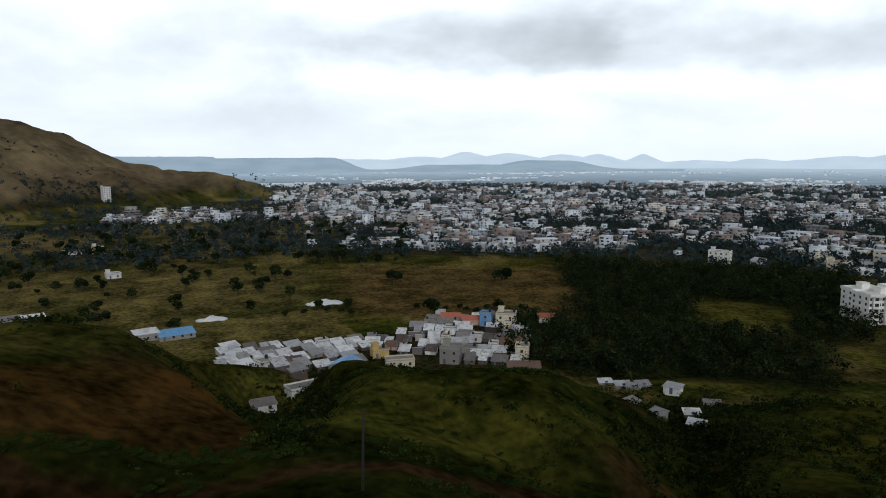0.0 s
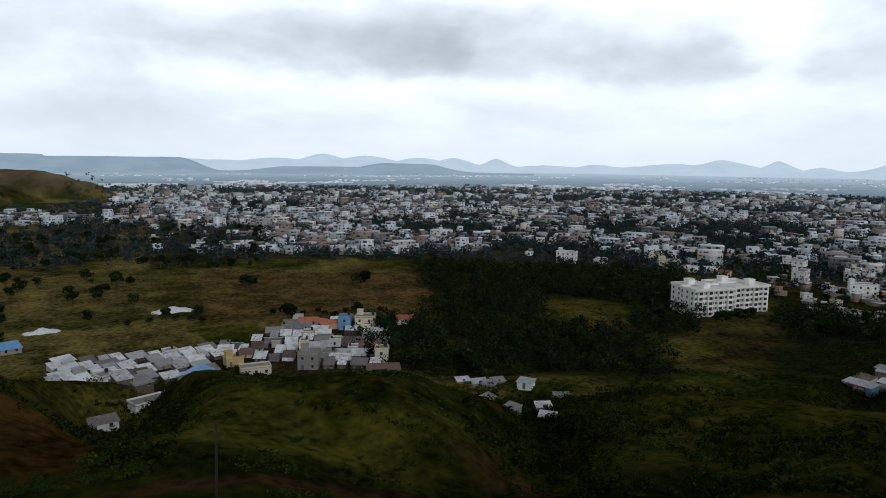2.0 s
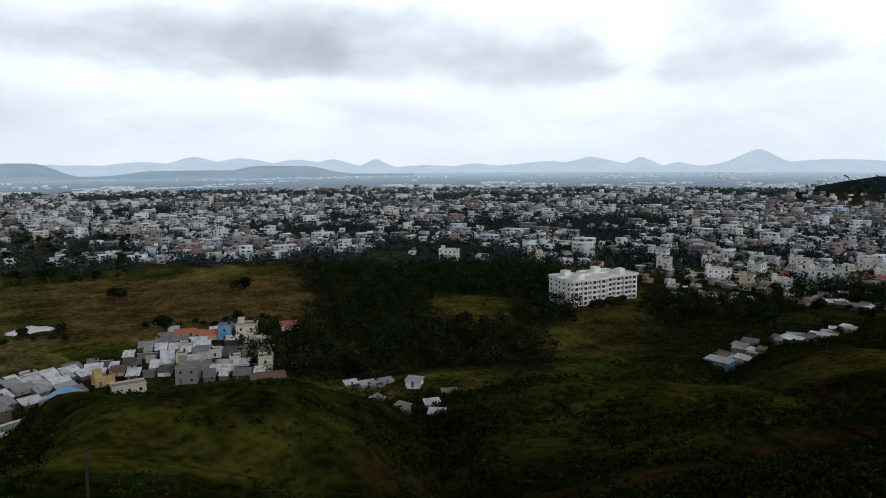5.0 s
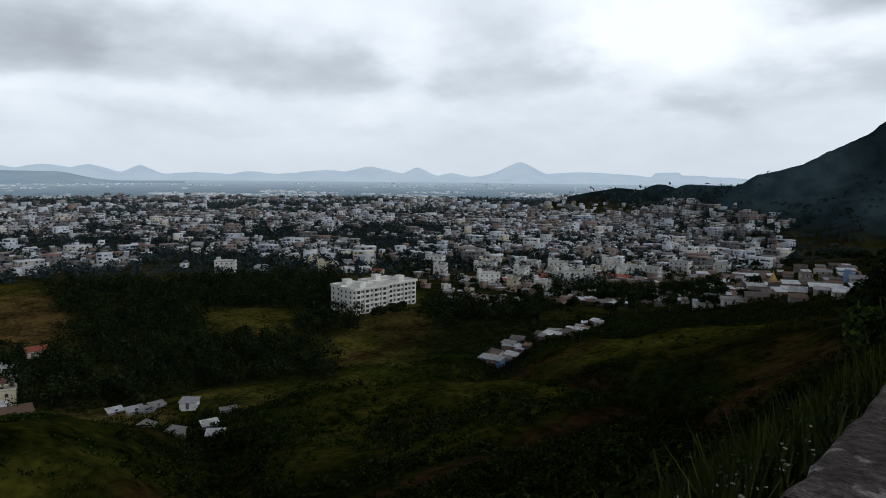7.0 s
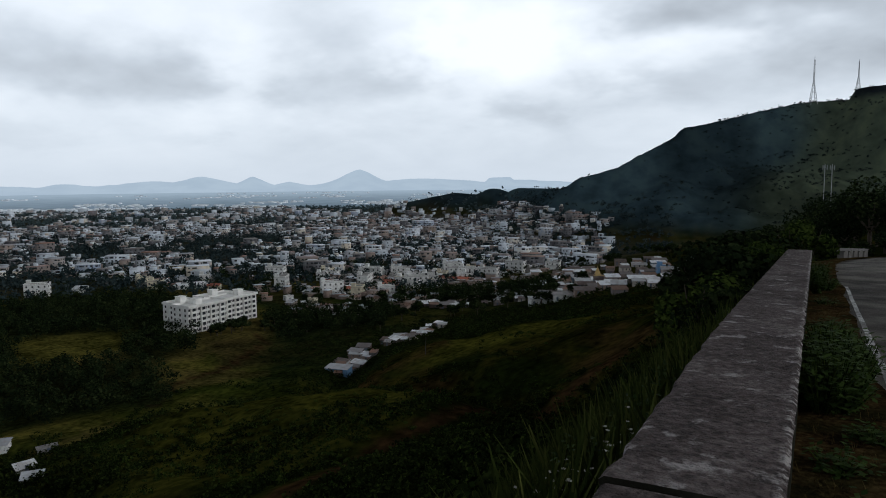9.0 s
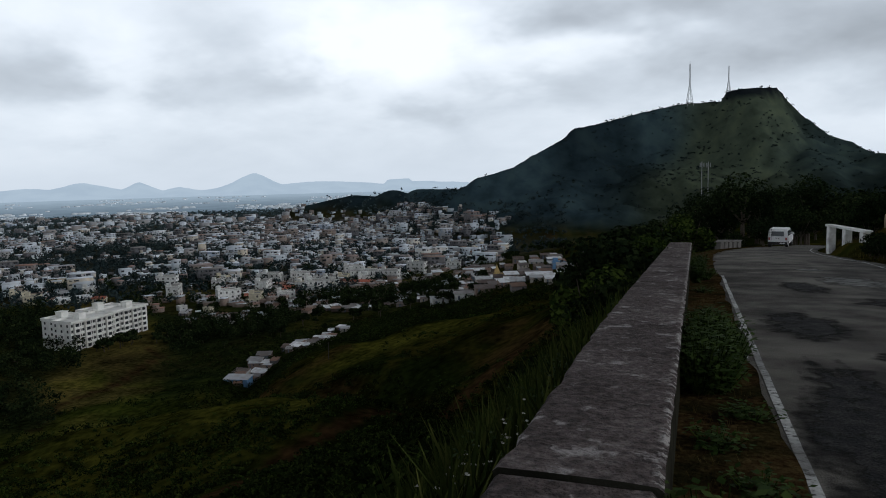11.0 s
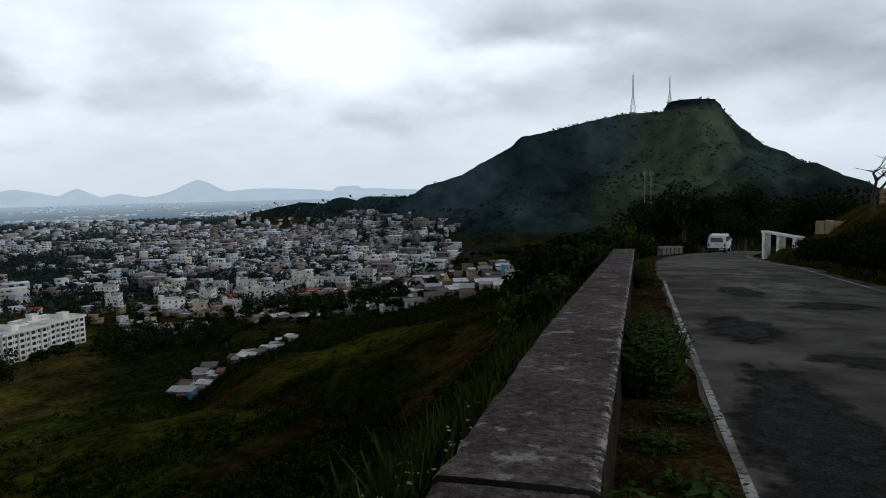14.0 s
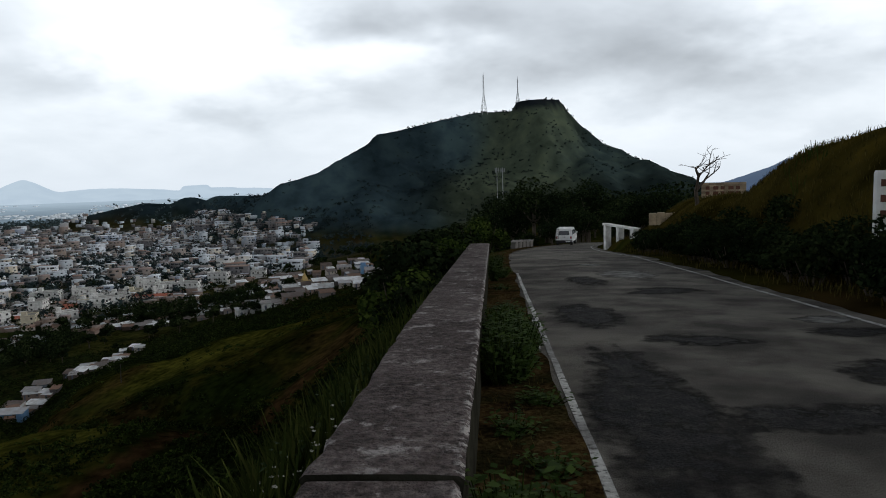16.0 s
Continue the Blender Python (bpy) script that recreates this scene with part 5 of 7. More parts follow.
# ---------------------------------------------------------------- trees
def leaf_cloud(rng, n, centre, rx, rz, size, lobes=6, flatten=0.5):
    """n leaf sprays as bent quads scattered through a few lobes; returns (n, 4, 3)."""
    c = np.array(centre, float)
    lob = rng.normal(size=(lobes, 3))
    lob /= np.linalg.norm(lob, axis=1)[:, None]
    lob = lob * rng.uniform(0.25, 0.75, (lobes, 1)) * [rx, rx, rz]
    which = rng.integers(0, lobes, n)
    d = rng.normal(size=(n, 3))
    d /= np.linalg.norm(d, axis=1)[:, None]
    rad = rng.uniform(0.55, 1.0, (n, 1)) ** 0.6
    p = c + lob[which] + d * rad * np.array([rx, rx, rz]) * rng.uniform(0.38, 0.62, (lobes, 1))[which]
    a = rng.normal(size=(n, 3))
    a[:, 2] *= flatten
    a /= np.linalg.norm(a, axis=1)[:, None]
    b = np.cross(a, d + 0.3 * rng.normal(size=(n, 3)))
    b /= np.linalg.norm(b, axis=1)[:, None] + 1e-9
    s = size * rng.uniform(0.6, 1.3, (n, 1))
    return np.stack([p - a * s * 0.5 - b * s * 0.12, p - b * s * 0.45, p + a * s * 0.55 + b * s * 0.1, p + b * s * 0.4], 1)


def tree_thing(seed, h, rx, label, n=440, size=0.98, mat=None, name="tree"):
    rng = np.random.default_rng(seed)
    e = thing(name, pose(0, 0, 0), label, "tree", "trees")
    top = h * 0.45
    s = Shape()
    lean = rng.uniform(-0.3, 0.3, 2)
    s.tube((0, 0, -1.0), (lean[0] * 0.5, lean[1] * 0.5, top * 0.6), h * 0.035, h * 0.026, 7)
    s.tube((lean[0] * 0.5, lean[1] * 0.5, top * 0.6), (lean[0], lean[1], top), h * 0.026, h * 0.018, 7)
    for i in range(5):
        a = i * 1.26 + rng.uniform(-0.3, 0.3)
        s.tube((lean[0] * 0.7, lean[1] * 0.7, top * 0.75), (math.cos(a) * rx * 0.55, math.sin(a) * rx * 0.55, h * rng.uniform(0.55, 0.75)), h * 0.016, h * 0.005, 5)
    part("trunk", s, M_BARK, e)
    q = leaf_cloud(rng, n, (0, 0, h * 0.66), rx, h * 0.36, size, 7)
    part("crown", quad_mesh("crown", q, mat or M_LEAF), M_LEAF, e)
    return e


TALL = tree_thing(6, 12.5, 5.2, "tall dark green tree in the grove beyond the bend", 2400, 0.45)
GROVE = [tree_thing(7, 9.5, 4.4, "dark leafy grove tree beyond the bend", 2600, 0.36),
         tree_thing(8, 12.5, 3.6, "tall dark grove tree with a narrow crown", 2600, 0.36),
         tree_thing(9, 7.0, 4.8, "low spreading dark grove tree", 2400, 0.34)]
TREES = [tree_thing(1, 8.5, 4.2, "dark green broad-crowned tree in the open field"),
         tree_thing(2, 7.0, 3.0, "dark green rounded tree in the open field"),
         tree_thing(3, 6.0, 3.4, "low spreading dark green tree"),
         tree_thing(4, 9.5, 2.6, "tall narrow dark green tree"),
         tree_thing(5, 4.5, 2.2, "small dark green field tree", 260, 0.6)]
# lone trees that stand out in the fields
SET_DOWN.update(k.name for k in TREES)
for i, (a, r, k) in enumerate(((85.2, 430, 0), (76.0, 428, 0), (76.8, 424, 1), (82.1, 352, 2), (81.2, 440, 1), (74.6, 352, 4), (89.0, 345, 4), (94.0, 398, 1), (103.0, 335, 2), (102.0, 445, 1), (107.6, 430, 4), (113.5, 470, 0))):
    if i < 5:
        place(TREES[i], *((85.2, 430), (76.0, 428), (82.1, 352), (89.2, 352), (74.6, 352))[i])
    else:
        again(TREES[k], a, r, i * 67, "trees")
for a, r, k, z_ in ((85.4, 427, 0, 1.5), (76.2, 425, 0, 1.7), (82.3, 350, 2, 1.35), (46.9, 362, 2, 1.3), (45.8, 366, 0, 1.15), (45.0, 371, 2, 1.3)):
    again(TREES[k], a, r, a * 31, "field trees" if a > 60 else "apartment trees", 0.3, (z_, z_, z_ * 0.85))
_rng = random.Random(21)
for i in range(150):                       # scattered over the southern fields
    a, r = _rng.uniform(84, 118), _rng.uniform(350, 860)
    if a < 92 and r < 480:
        continue
    again(TREES[_rng.choice([1, 2, 0, 4, 0, 1])], a, r, _rng.uniform(0, 360), "field trees", 0.3, (1.25,) * 3 if r > 480 else None)
for i in range(30):                        # round the village and the apartments
    a, r = _rng.uniform(72, 100), _rng.choice([_rng.uniform(236, 246), _rng.uniform(345, 356), _rng.uniform(300, 330)])
    if 72.5 < a < 100 and r < 345:
        continue
    again(TREES[_rng.choice([2, 4, 4, 1])], a, r, _rng.uniform(0, 360), "village trees", 0.3)
for a, r, k in ((46.6, 366, 2), (45.6, 370, 2), (44.9, 374, 1), (51.0, 352, 2), (51.8, 358, 1), (43.2, 366, 2), (42.4, 380, 0), (52.6, 352, 0), (47.4, 364, 4), (41.5, 372, 1), (52.5, 360, 2)):
    again(TREES[k], a, r, a * 40, "apartment trees")
_rng = random.Random(22)
for i in range(64):                        # dark grove beyond the bend
    a = _rng.uniform(-13, 10)
    r = _rng.uniform(85, 260)
    if a < -4 and r < 105 or (a > 6.5 and r < 150):
        continue
    k_ = _rng.uniform(0.75, 1.2)
    again(GROVE[_rng.choice([0, 1, 2, 0, 1])] if r < 140 or i % 2 else TALL, a, r, _rng.uniform(0, 360), "grove trees", 1.0, (k_, k_, k_ * _rng.uniform(0.75, 1.15)))
for i in range(75):                        # between the shacks below the spurs
    a, r = _rng.uniform(16.5, 40), _rng.uniform(325, 480)
    again(TREES[_rng.choice([1, 2, 4, 2, 0])], a, r, _rng.uniform(0, 360), "quarter trees", 0.5)
for i in range(40):                        # grove below the grove, towards the hillside quarter
    a, r = _rng.uniform(5, 17), _rng.uniform(560, 700)
    again(TREES[_rng.choice([0, 1, 2, 0])], a, r, _rng.uniform(0, 360), "hill-foot trees", 0.5)


def scatter(mask, count, az0, az1, r0, r1, seed, power=0.5):
    """Random plan places in a sector, thinned by a mask."""
    rng = np.random.default_rng(seed)
    a = rng.uniform(az0, az1, count)
    r = (rng.uniform(0, 1, count) * (r1 ** (1 / power) - r0 ** (1 / power)) + r0 ** (1 / power)) ** power
    x, y = -np.sin(np.radians(a)) * r, np.cos(np.radians(a)) * r
    keep = rng.uniform(0, 1, count) < mask(x, y)
    return x[keep], y[keep]


def stuff_trees(name, xs, ys, seed, rx, h, n, size, mat, label, category="woods", up=0.52):
    rng = np.random.default_rng(seed)
    zs = ground(xs, ys)
    out = []
    for x, y, z in zip(xs, ys, zs):
        k = rng.uniform(0.65, 1.3)
        hh = h * k
        out.append(leaf_cloud(rng, n, (x, y, z + hh * up), rx * k * rng.uniform(0.8, 1.2), hh * 0.5, size * k, 5))
    return tagged(new(name, quad_mesh(name, np.concatenate(out), mat)), label, category, "", "stuff")


wx, wy = scatter(wood_mask, 15500, 19, 114, 240, 740, 31)
stuff_trees("woodland", wx, wy, 32, 3.8, 7.5, 100, 0.85, M_LEAF, "dense dark green wood below the town")


# ---------------------------------------------------------------- town
def town_mask(x, y):
    az, r = bearing(x, y)
    near = np.interp(az, [12, 16, 20, 24, 30, 38, 46, 54, 62, 70, 78, 86, 92, 95, 100, 108], [640, 590, 545, 500, 470, 470, 480, 515, 525, 545, 560, 570, 590, 900, 860, 900])
    far = np.interp(az, [12, 15, 20, 30, 40, 60, 90, 94, 96, 108], [900, 980, 1260, 1380, 1960, 2020, 2020, 1800, 1150, 1080])
    n = fbm(x, y, 130, 4, 51) + 0.5 * fbm(x, y, 320, 2, 57)
    return smooth((r - near + 90 * n) / 30) * smooth((far - r) / 160) * smooth((az - 14.2) / 2) * smooth((108 - az) / 3) * smooth((-40 - ground(x, y)) / 8) * smooth(0.44 + 0.28 * smooth((900 - r) / 250) + 0.20 * smooth((34 - az) / 6) + 2.2 * n + 0.9 * fbm(x, y, 40, 2, 53)) * (1 - wood_mask(x, y)) * (1 - 0.93 * inside(az, 84, 101, 4) * inside(r + 60 * n, 640, 880, 30)) * (1 - 0.45 * smooth((az - 88) / 5))


TOWN = [flat_house(11.5, 7, 2, M_WHITE, "white two-storey town house with flat roof", 71, name="town_house"),
        flat_house(10, 7.5, 2, M_CREAM, "cream two-storey town house with terrace", 72, name="town_house"),
        flat_house(15, 8, 3, M_WHITE, "white three-storey apartment house", 73, name="town_house"),
        flat_house(8, 6.5, 1, M_PINK, "low pink-brown town house with flat roof", 74, stair=False, name="town_house"),
        flat_house(10, 7, 1, M_GREY, "grey cement single-storey town house", 75, name="town_house"),
        gable_house(8.5, 6.5, M_CREAM, M_TINRED, "cream house with a red-brown ridged roof", 76, name="town_house"),
        tin_house(9, 6.5, M_WHITE, M_TIN, "white workshop under a pale sheet roof", 77, 2.8, 1.4, "town_house")]
for k in TOWN:
    k["group"] = "town houses"
tx, ty = scatter(town_mask, 150000, 12, 108, 440, 2000, 61, 0.5)
cell = {}
for x, y in zip(tx, ty):                   # keep houses apart
    cell.setdefault((int(x // 9.6), int(y // 9.6)), (x, y))
tpos = np.array(sorted(cell.values(), key=lambda p: p[0] ** 2 + p[1] ** 2))
rg0 = np.random.default_rng(60)
tpos = tpos[rg0.uniform(0, 1, len(tpos)) < np.interp(np.hypot(tpos[:, 0], tpos[:, 1]), [450, 900, 1500, 2000], [0.90, 0.74, 0.46, 0.36])]
_rng = random.Random(62)
for i, (x, y) in enumerate(tpos[:125]):
    a, r = math.degrees(math.atan2(-x, y)), math.hypot(x, y)
    yaw = _rng.choice([-18, 12, -18, 80]) + _rng.uniform(-8, 8)
    k = TOWN[_rng.choice([0, 0, 1, 2, 3, 4, 5, 6, 6, 4])]
    again(TOWN[i] if i < len(TOWN) else k, a, r, yaw, "town houses")
rest = tpos[125:]
rg = np.random.default_rng(63)
n = len(rest)
half = np.stack([rg.uniform(1.9, 5.2, n), rg.uniform(1.8, 3.2, n)], -1)
storeys = rg.choice([1, 1, 1, 1, 2, 2], n)
rr = np.hypot(rest[:, 0], rest[:, 1])
big = (rg.uniform(0, 1, n) < 0.08)
half[big] *= 1.8
storeys[big] = rg.choice([2, 3, 3, 4, 4], big.sum())
yaw = np.arctan2(-rest[:, 0], rest[:, 1]) + np.radians(rg.choice([-22, 14, 14, -22, 78], n) + rg.uniform(-10, 10, n))
gz_rest = ground(rest[:, 0], rest[:, 1])
storeys = np.where(gz_rest > PLAIN + 30, np.minimum(storeys, 2), storeys)
half = np.where((gz_rest > PLAIN + 30)[:, None], np.minimum(half, 4.2), half)
top = gz_rest + storeys * 2.8
tagged(new("town_buildings", boxes_mesh("town_buildings", rest, half, gz_rest - 1.4, top, yaw, M_TOWNWALL)), "far white, cream and brown town buildings", "buildings", "", "stuff")
tagged(new("town_roofs", boxes_mesh("town_roofs", rest, half + 0.15, top + 0.01, top + 0.5, yaw, M_TOWNROOF)), "flat grey, white and rusty roofs of the far town", "roofs", "", "stuff")
# lower wings and back rooms beside the main blocks
sgn = rg.choice([-1, 1], (n, 2)) * half * rg.uniform(0.7, 1.1, (n, 2))
cw = rest + np.stack([sgn[:, 0] * np.cos(yaw) - sgn[:, 1] * np.sin(yaw), sgn[:, 0] * np.sin(yaw) + sgn[:, 1] * np.cos(yaw)], -1)
wing = rg.uniform(0, 1, n) < 0.45
hw = half[wing] * rg.uniform(0.45, 0.8, (wing.sum(), 2))
tw = gz_rest[wing] + rg.uniform(2.4, 3.4, wing.sum())
tagged(new("town_wings", boxes_mesh("town_wings", cw[wing], hw, gz_rest[wing] - 1.4, tw, yaw[wing], M_TOWNWALL)), "low wings and back rooms of the far town", "buildings", "", "stuff")
tagged(new("wing_roofs", boxes_mesh("wing_roofs", cw[wing], hw + 0.25, tw + 0.01, tw + 0.3, yaw[wing], M_TOWNROOF)), "pale sheet roofs over the low wings", "roofs", "", "stuff")
hx = rg.uniform(-0.5, 0.5, (n, 2)) * half
c2 = rest + np.stack([hx[:, 0] * np.cos(yaw) - hx[:, 1] * np.sin(yaw), hx[:, 0] * np.sin(yaw) + hx[:, 1] * np.cos(yaw)], -1)
pick = (rg.uniform(0, 1, n) < 0.25) & (rr < 1300)
tagged(new("roof_huts", boxes_mesh("roof_huts", c2[pick], np.full((pick.sum(), 2), 1.5), top[pick] + 0.56, top[pick] + 2.9, yaw[pick], M_TOWNWALL)), "stair heads and tanks on far town roofs", "roof huts", "", "stuff")
wc, wh, wz, wyaw = [], [], [], []
for i in range(min(n, int((rr < 1250).sum()))):   # windows and open balconies of the nearer blocks
    for face in range(4):
        ang = yaw[i] + face * math.pi / 2 - math.pi / 2
        nx, ny = math.cos(ang), math.sin(ang)
        if nx * rest[i, 0] + ny * rest[i, 1] > 0:
            continue
        reach, dist = (half[i, 0], half[i, 1]) if face % 2 == 0 else (half[i, 1], half[i, 0])
        m = max(1, int(reach / 1.8))
        for k in range(storeys[i]):
            for j in range(m):
                if rg.uniform() < 0.3:
                    continue
                o = ((j + rg.uniform(0.3, 0.7)) / m * 2 - 1) * reach
                wc.append((rest[i, 0] + nx * dist - ny * o, rest[i, 1] + ny * dist + nx * o))
                wyaw.append(ang + math.pi / 2)
                wz.append(gz_rest[i] + 0.9 + k * 2.8)
wc, wz = np.array(wc), np.array(wz)
tagged(new("town_windows", boxes_mesh("town_windows", wc, np.stack([rg.choice([0.5, 0.7, 1.1, 1.7], len(wc)), np.full(len(wc), 0.05)], -1), wz, wz + rg.uniform(0.9, 1.7, len(wz)), np.array(wyaw), M_GLASS)), "dark windows of the far town buildings", "windows", "", "stuff")


def town_tree_mask(x, y):
    az, r = bearing(x, y)
    n = fbm(x, y, 130, 4, 51) + 0.5 * fbm(x, y, 320, 2, 57)
    m = smooth((r - np.interp(az, [10, 20, 30, 60, 90, 112], [640, 560, 440, 500, 540, 520])) / 40) * (1 - 0.6 * smooth((az - 84) / 4) * smooth(0.3 - 6 * fbm(x, y, 60, 3, 58))) * smooth((2290 - r) / 40)
    return m * np.clip(0.78 - 2.2 * n + 0.4 * smooth((ground(x, y) - PLAIN - 6) / 10), 0.16, 1) * smooth(1.4 - (ground(x, y) - PLAIN) / 45)


vx, vy = scatter(town_tree_mask, 15500, 10, 118, 440, 1250, 71, 0.5)
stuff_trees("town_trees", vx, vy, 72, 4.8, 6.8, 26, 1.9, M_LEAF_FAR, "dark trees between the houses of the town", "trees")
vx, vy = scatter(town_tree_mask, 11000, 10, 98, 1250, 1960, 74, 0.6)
stuff_trees("far_town_trees", vx, vy, 73, 4.4, 7.0, 8, 3.4, M_LEAF_HAZED, "trees of the far town, greyed by painted-in haze", "trees")
ex, ey = scatter(lambda x, y: np.clip(0.55 + 2.6 * fbm(x, y, 45, 3, 59), 0, 1) * (1 - inside(bearing(x, y)[0], 42, 52, 1) * inside(bearing(x, y)[1], 300, 430, 10)), 1500, 16.5, 60, 405, 640, 75, 0.6)
stuff_trees("town_edge_trees", ex, ey, 76, 4.2, 6.2, 44, 1.2, M_LEAF, "dark trees along the near edge of the town", "trees")
# white specks of settlement on the far plain
M_FARWHITE = material("far_white_paint", tone((0.80, 0.84, 0.88), 0.8, 1.1), 0.05, 0.8, 0, island=0.4)
rgf = np.random.default_rng(64)
fa, fr = np.radians(rgf.uniform(22, 104, 6500)), 1890 + 2100 * rgf.uniform(0, 1, 6500) ** 2.8
fp = np.stack([-np.sin(fa) * fr, np.cos(fa) * fr], -1)
fp = fp[fbm(fp[:, 0], fp[:, 1], 200, 3, 65) > 0.11]
tagged(new("far_settlement", boxes_mesh("far_settlement", fp, np.stack([rgf.uniform(3, 11, len(fp)), rgf.uniform(2, 5, len(fp))], -1), np.full(len(fp), PLAIN - 1), PLAIN + rgf.uniform(3.5, 5.5, len(fp)), np.arctan2(-fp[:, 0], fp[:, 1]) + rgf.uniform(-0.3, 0.3, len(fp)), M_FARWHITE)), "pale sheds and houses scattered over the far plain", "buildings", "", "stuff")


# scrub paled and blued for distance, haze being in the leaf colour
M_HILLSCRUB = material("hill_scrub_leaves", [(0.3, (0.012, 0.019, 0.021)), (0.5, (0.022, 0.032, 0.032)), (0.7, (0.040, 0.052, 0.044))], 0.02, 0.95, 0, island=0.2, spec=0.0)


# ---- scrub forest on the northern hill
def hill_mask(x, y):
    z = ground(x, y)
    return smooth((z - PLAIN - 10) / 15) * np.clip(0.55 + 2.0 * fbm(x, y, 110, 3, 81), 0.02, 1)


hx_, hy_ = scatter(hill_mask, 4200, -17, 34, 640, 1110, 82)
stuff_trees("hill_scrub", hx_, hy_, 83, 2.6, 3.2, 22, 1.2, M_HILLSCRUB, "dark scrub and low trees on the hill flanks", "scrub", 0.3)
sx_, sy_ = scatter(lambda x, y: smooth((ground(x, y) - PLAIN - 10) / 20) * np.clip(0.3 + 2 * fbm(x, y, 90, 3, 84), 0, 1), 800, 105, 119, 900, 1330, 85)
stuff_trees("southern_hill_scrub", sx_, sy_, 86, 2.8, 3.0, 30, 1.3, M_HILLSCRUB, "thin scrub on the brown southern hill", "scrub", 0.3)


# ---- shrubs over the near slopes
def shrub_mask(x, y):
    az, r = bearing(x, y)
    s = x - road_x(y)
    u = -(s + 3.75)
    n = fbm(x, y, 22, 4, 91)
    gul = inside(az + 14 * n, 54, 64, 5) * inside(r, 110, 260, 30) * 0.7 + inside(az, 92, 97, 2) * inside(r, 70, 230, 20) + inside(az + 8 * n, 3, 46, 8) * inside(r, 18, 150, 14) * 1.5
    return np.clip(smooth(-0.35 + 4.6 * n) + gul * smooth(0.3 + 3 * n), 0, 1) * smooth((u - 8) / 6) * (1 - wood_mask(x, y)) * smooth((line_distance(x, y, TRACK) - 2.6) / 2) * (1 - 0.92 * inside(az, 97.5, 125, 2) * inside(r, 82, 130, 4))


bx, by = scatter(shrub_mask, 34000, 2, 124, 16, 260, 92, 0.7)
half_ = len(bx) * 2 // 5
stuff_trees("hillside_shrubs", bx[:half_], by[:half_], 93, 1.0, 0.9, 24, 0.36, M_SHRUB, "low green shrubs and weeds on the hillside", "shrubs")
stuff_trees("hillside_thicket", bx[half_:], by[half_:], 94, 1.1, 1.15, 24, 0.40, M_THICKET, "dark thicket patches on the hillside", "shrubs")


def gully_mask(x, y):
    az, r = bearing(x, y)
    d = np.full(x.shape, 1e4)
    for floor in GULLIES:
        for (a0, r0, _), (a1, r1, _) in zip(floor, floor[1:]):
            p, q = at(a0, r0), at(a1, r1)
            dx, dy = q[0] - p[0], q[1] - p[1]
            t = np.clip(((x - p[0]) * dx + (y - p[1]) * dy) / (dx * dx + dy * dy), 0, 1)
            d = np.minimum(d, np.hypot(x - p[0] - t * dx, y - p[1] - t * dy))
    n = fbm(x, y, 16, 3, 95)
    m = smooth((15 + 26 * n - d) / 8)
    m = np.maximum(m, inside(az + 5 * n, 5, 31, 3) * inside(r + 30 * n, 236, 345, 12))
    m = np.maximum(m, inside(az + 6 * n, 17, 42, 3) * inside(r + 30 * n, 240, 349, 12) * 0.6)
    m = np.maximum(m, inside(az + 8 * n, 46, 60, 4) * inside(r + 20 * n, 168, 225, 10) * 0.35)
    return m * smooth((-(x - road_x(y)) - 14) / 8) * (1 - wood_mask(x, y)) * (1 - inside(az, 97.5, 125, 2) * inside(r, 82, 130, 4))


kx, ky = scatter(gully_mask, 16000, 4, 104, 40, 350, 96, 0.55)
stuff_trees("gully_thicket", kx, ky, 97, 1.4, 1.7, 26, 0.48, M_THICKET, "dark thorn thicket in the gullies and behind the spurs", "thicket")


# low clumps of herbs over the pasture
def tuft_mask(x, y):
    az, r = bearing(x, y)
    n = fbm(x, y, 9, 3, 98)
    return smooth(-0.1 + 4.5 * n) * smooth((-(x - road_x(y)) - 24) / 6) * smooth((line_distance(x, y, TRACK) - 2.6) / 1.5) * (1 - inside(az, 97.5, 125, 2) * inside(r, 82, 130, 4)) * (1 - 0.75 * inside(az, 33, 52, 2) * inside(r, 118, 160, 6))


tx, ty = scatter(tuft_mask, 15000, 20, 124, 44, 165, 99, 0.6)
stuff_trees("pasture_herbs", tx, ty, 100, 0.7, 0.55, 12, 0.30, M_SHRUB, "low clumps of green herbs over the pasture", "herbs")


# ---- grass
def blades(xs, ys, seed, h, per, spread, zoff=0.0, wide=0.012):
    rng = np.random.default_rng(seed)
    zs = ground(xs, ys) + zoff
    n = len(xs) * per
    p = np.repeat(np.stack([xs, ys, zs], -1), per, 0)
    p[:, :2] += rng.normal(size=(n, 2)) * spread
    p[:, 2] = ground(p[:, 0], p[:, 1]) + zoff
    a = rng.uniform(0, 2 * np.pi, n)
    d = np.stack([np.cos(a), np.sin(a), 0 * a], -1)
    w = np.stack([-np.sin(a), np.cos(a), 0 * a], -1) * (wide * rng.uniform(0.7, 1.6, (n, 1)))
    hh = h * rng.uniform(0.45, 1.25, (n, 1))
    bend = rng.uniform(0.1, 0.55, (n, 1))
    up = np.array([0, 0, 1.0])
    mid = p + up * hh * 0.55 + d * hh * bend * 0.35
    tip = p + up * hh + d * hh * bend
    q1 = np.stack([p - w, p + w, mid + w * 0.8, mid - w * 0.8], 1)
    q2 = np.stack([mid - w * 0.8, mid + w * 0.8, tip + w * 0.15, tip - w * 0.15], 1)
    return np.concatenate([q1, q2])


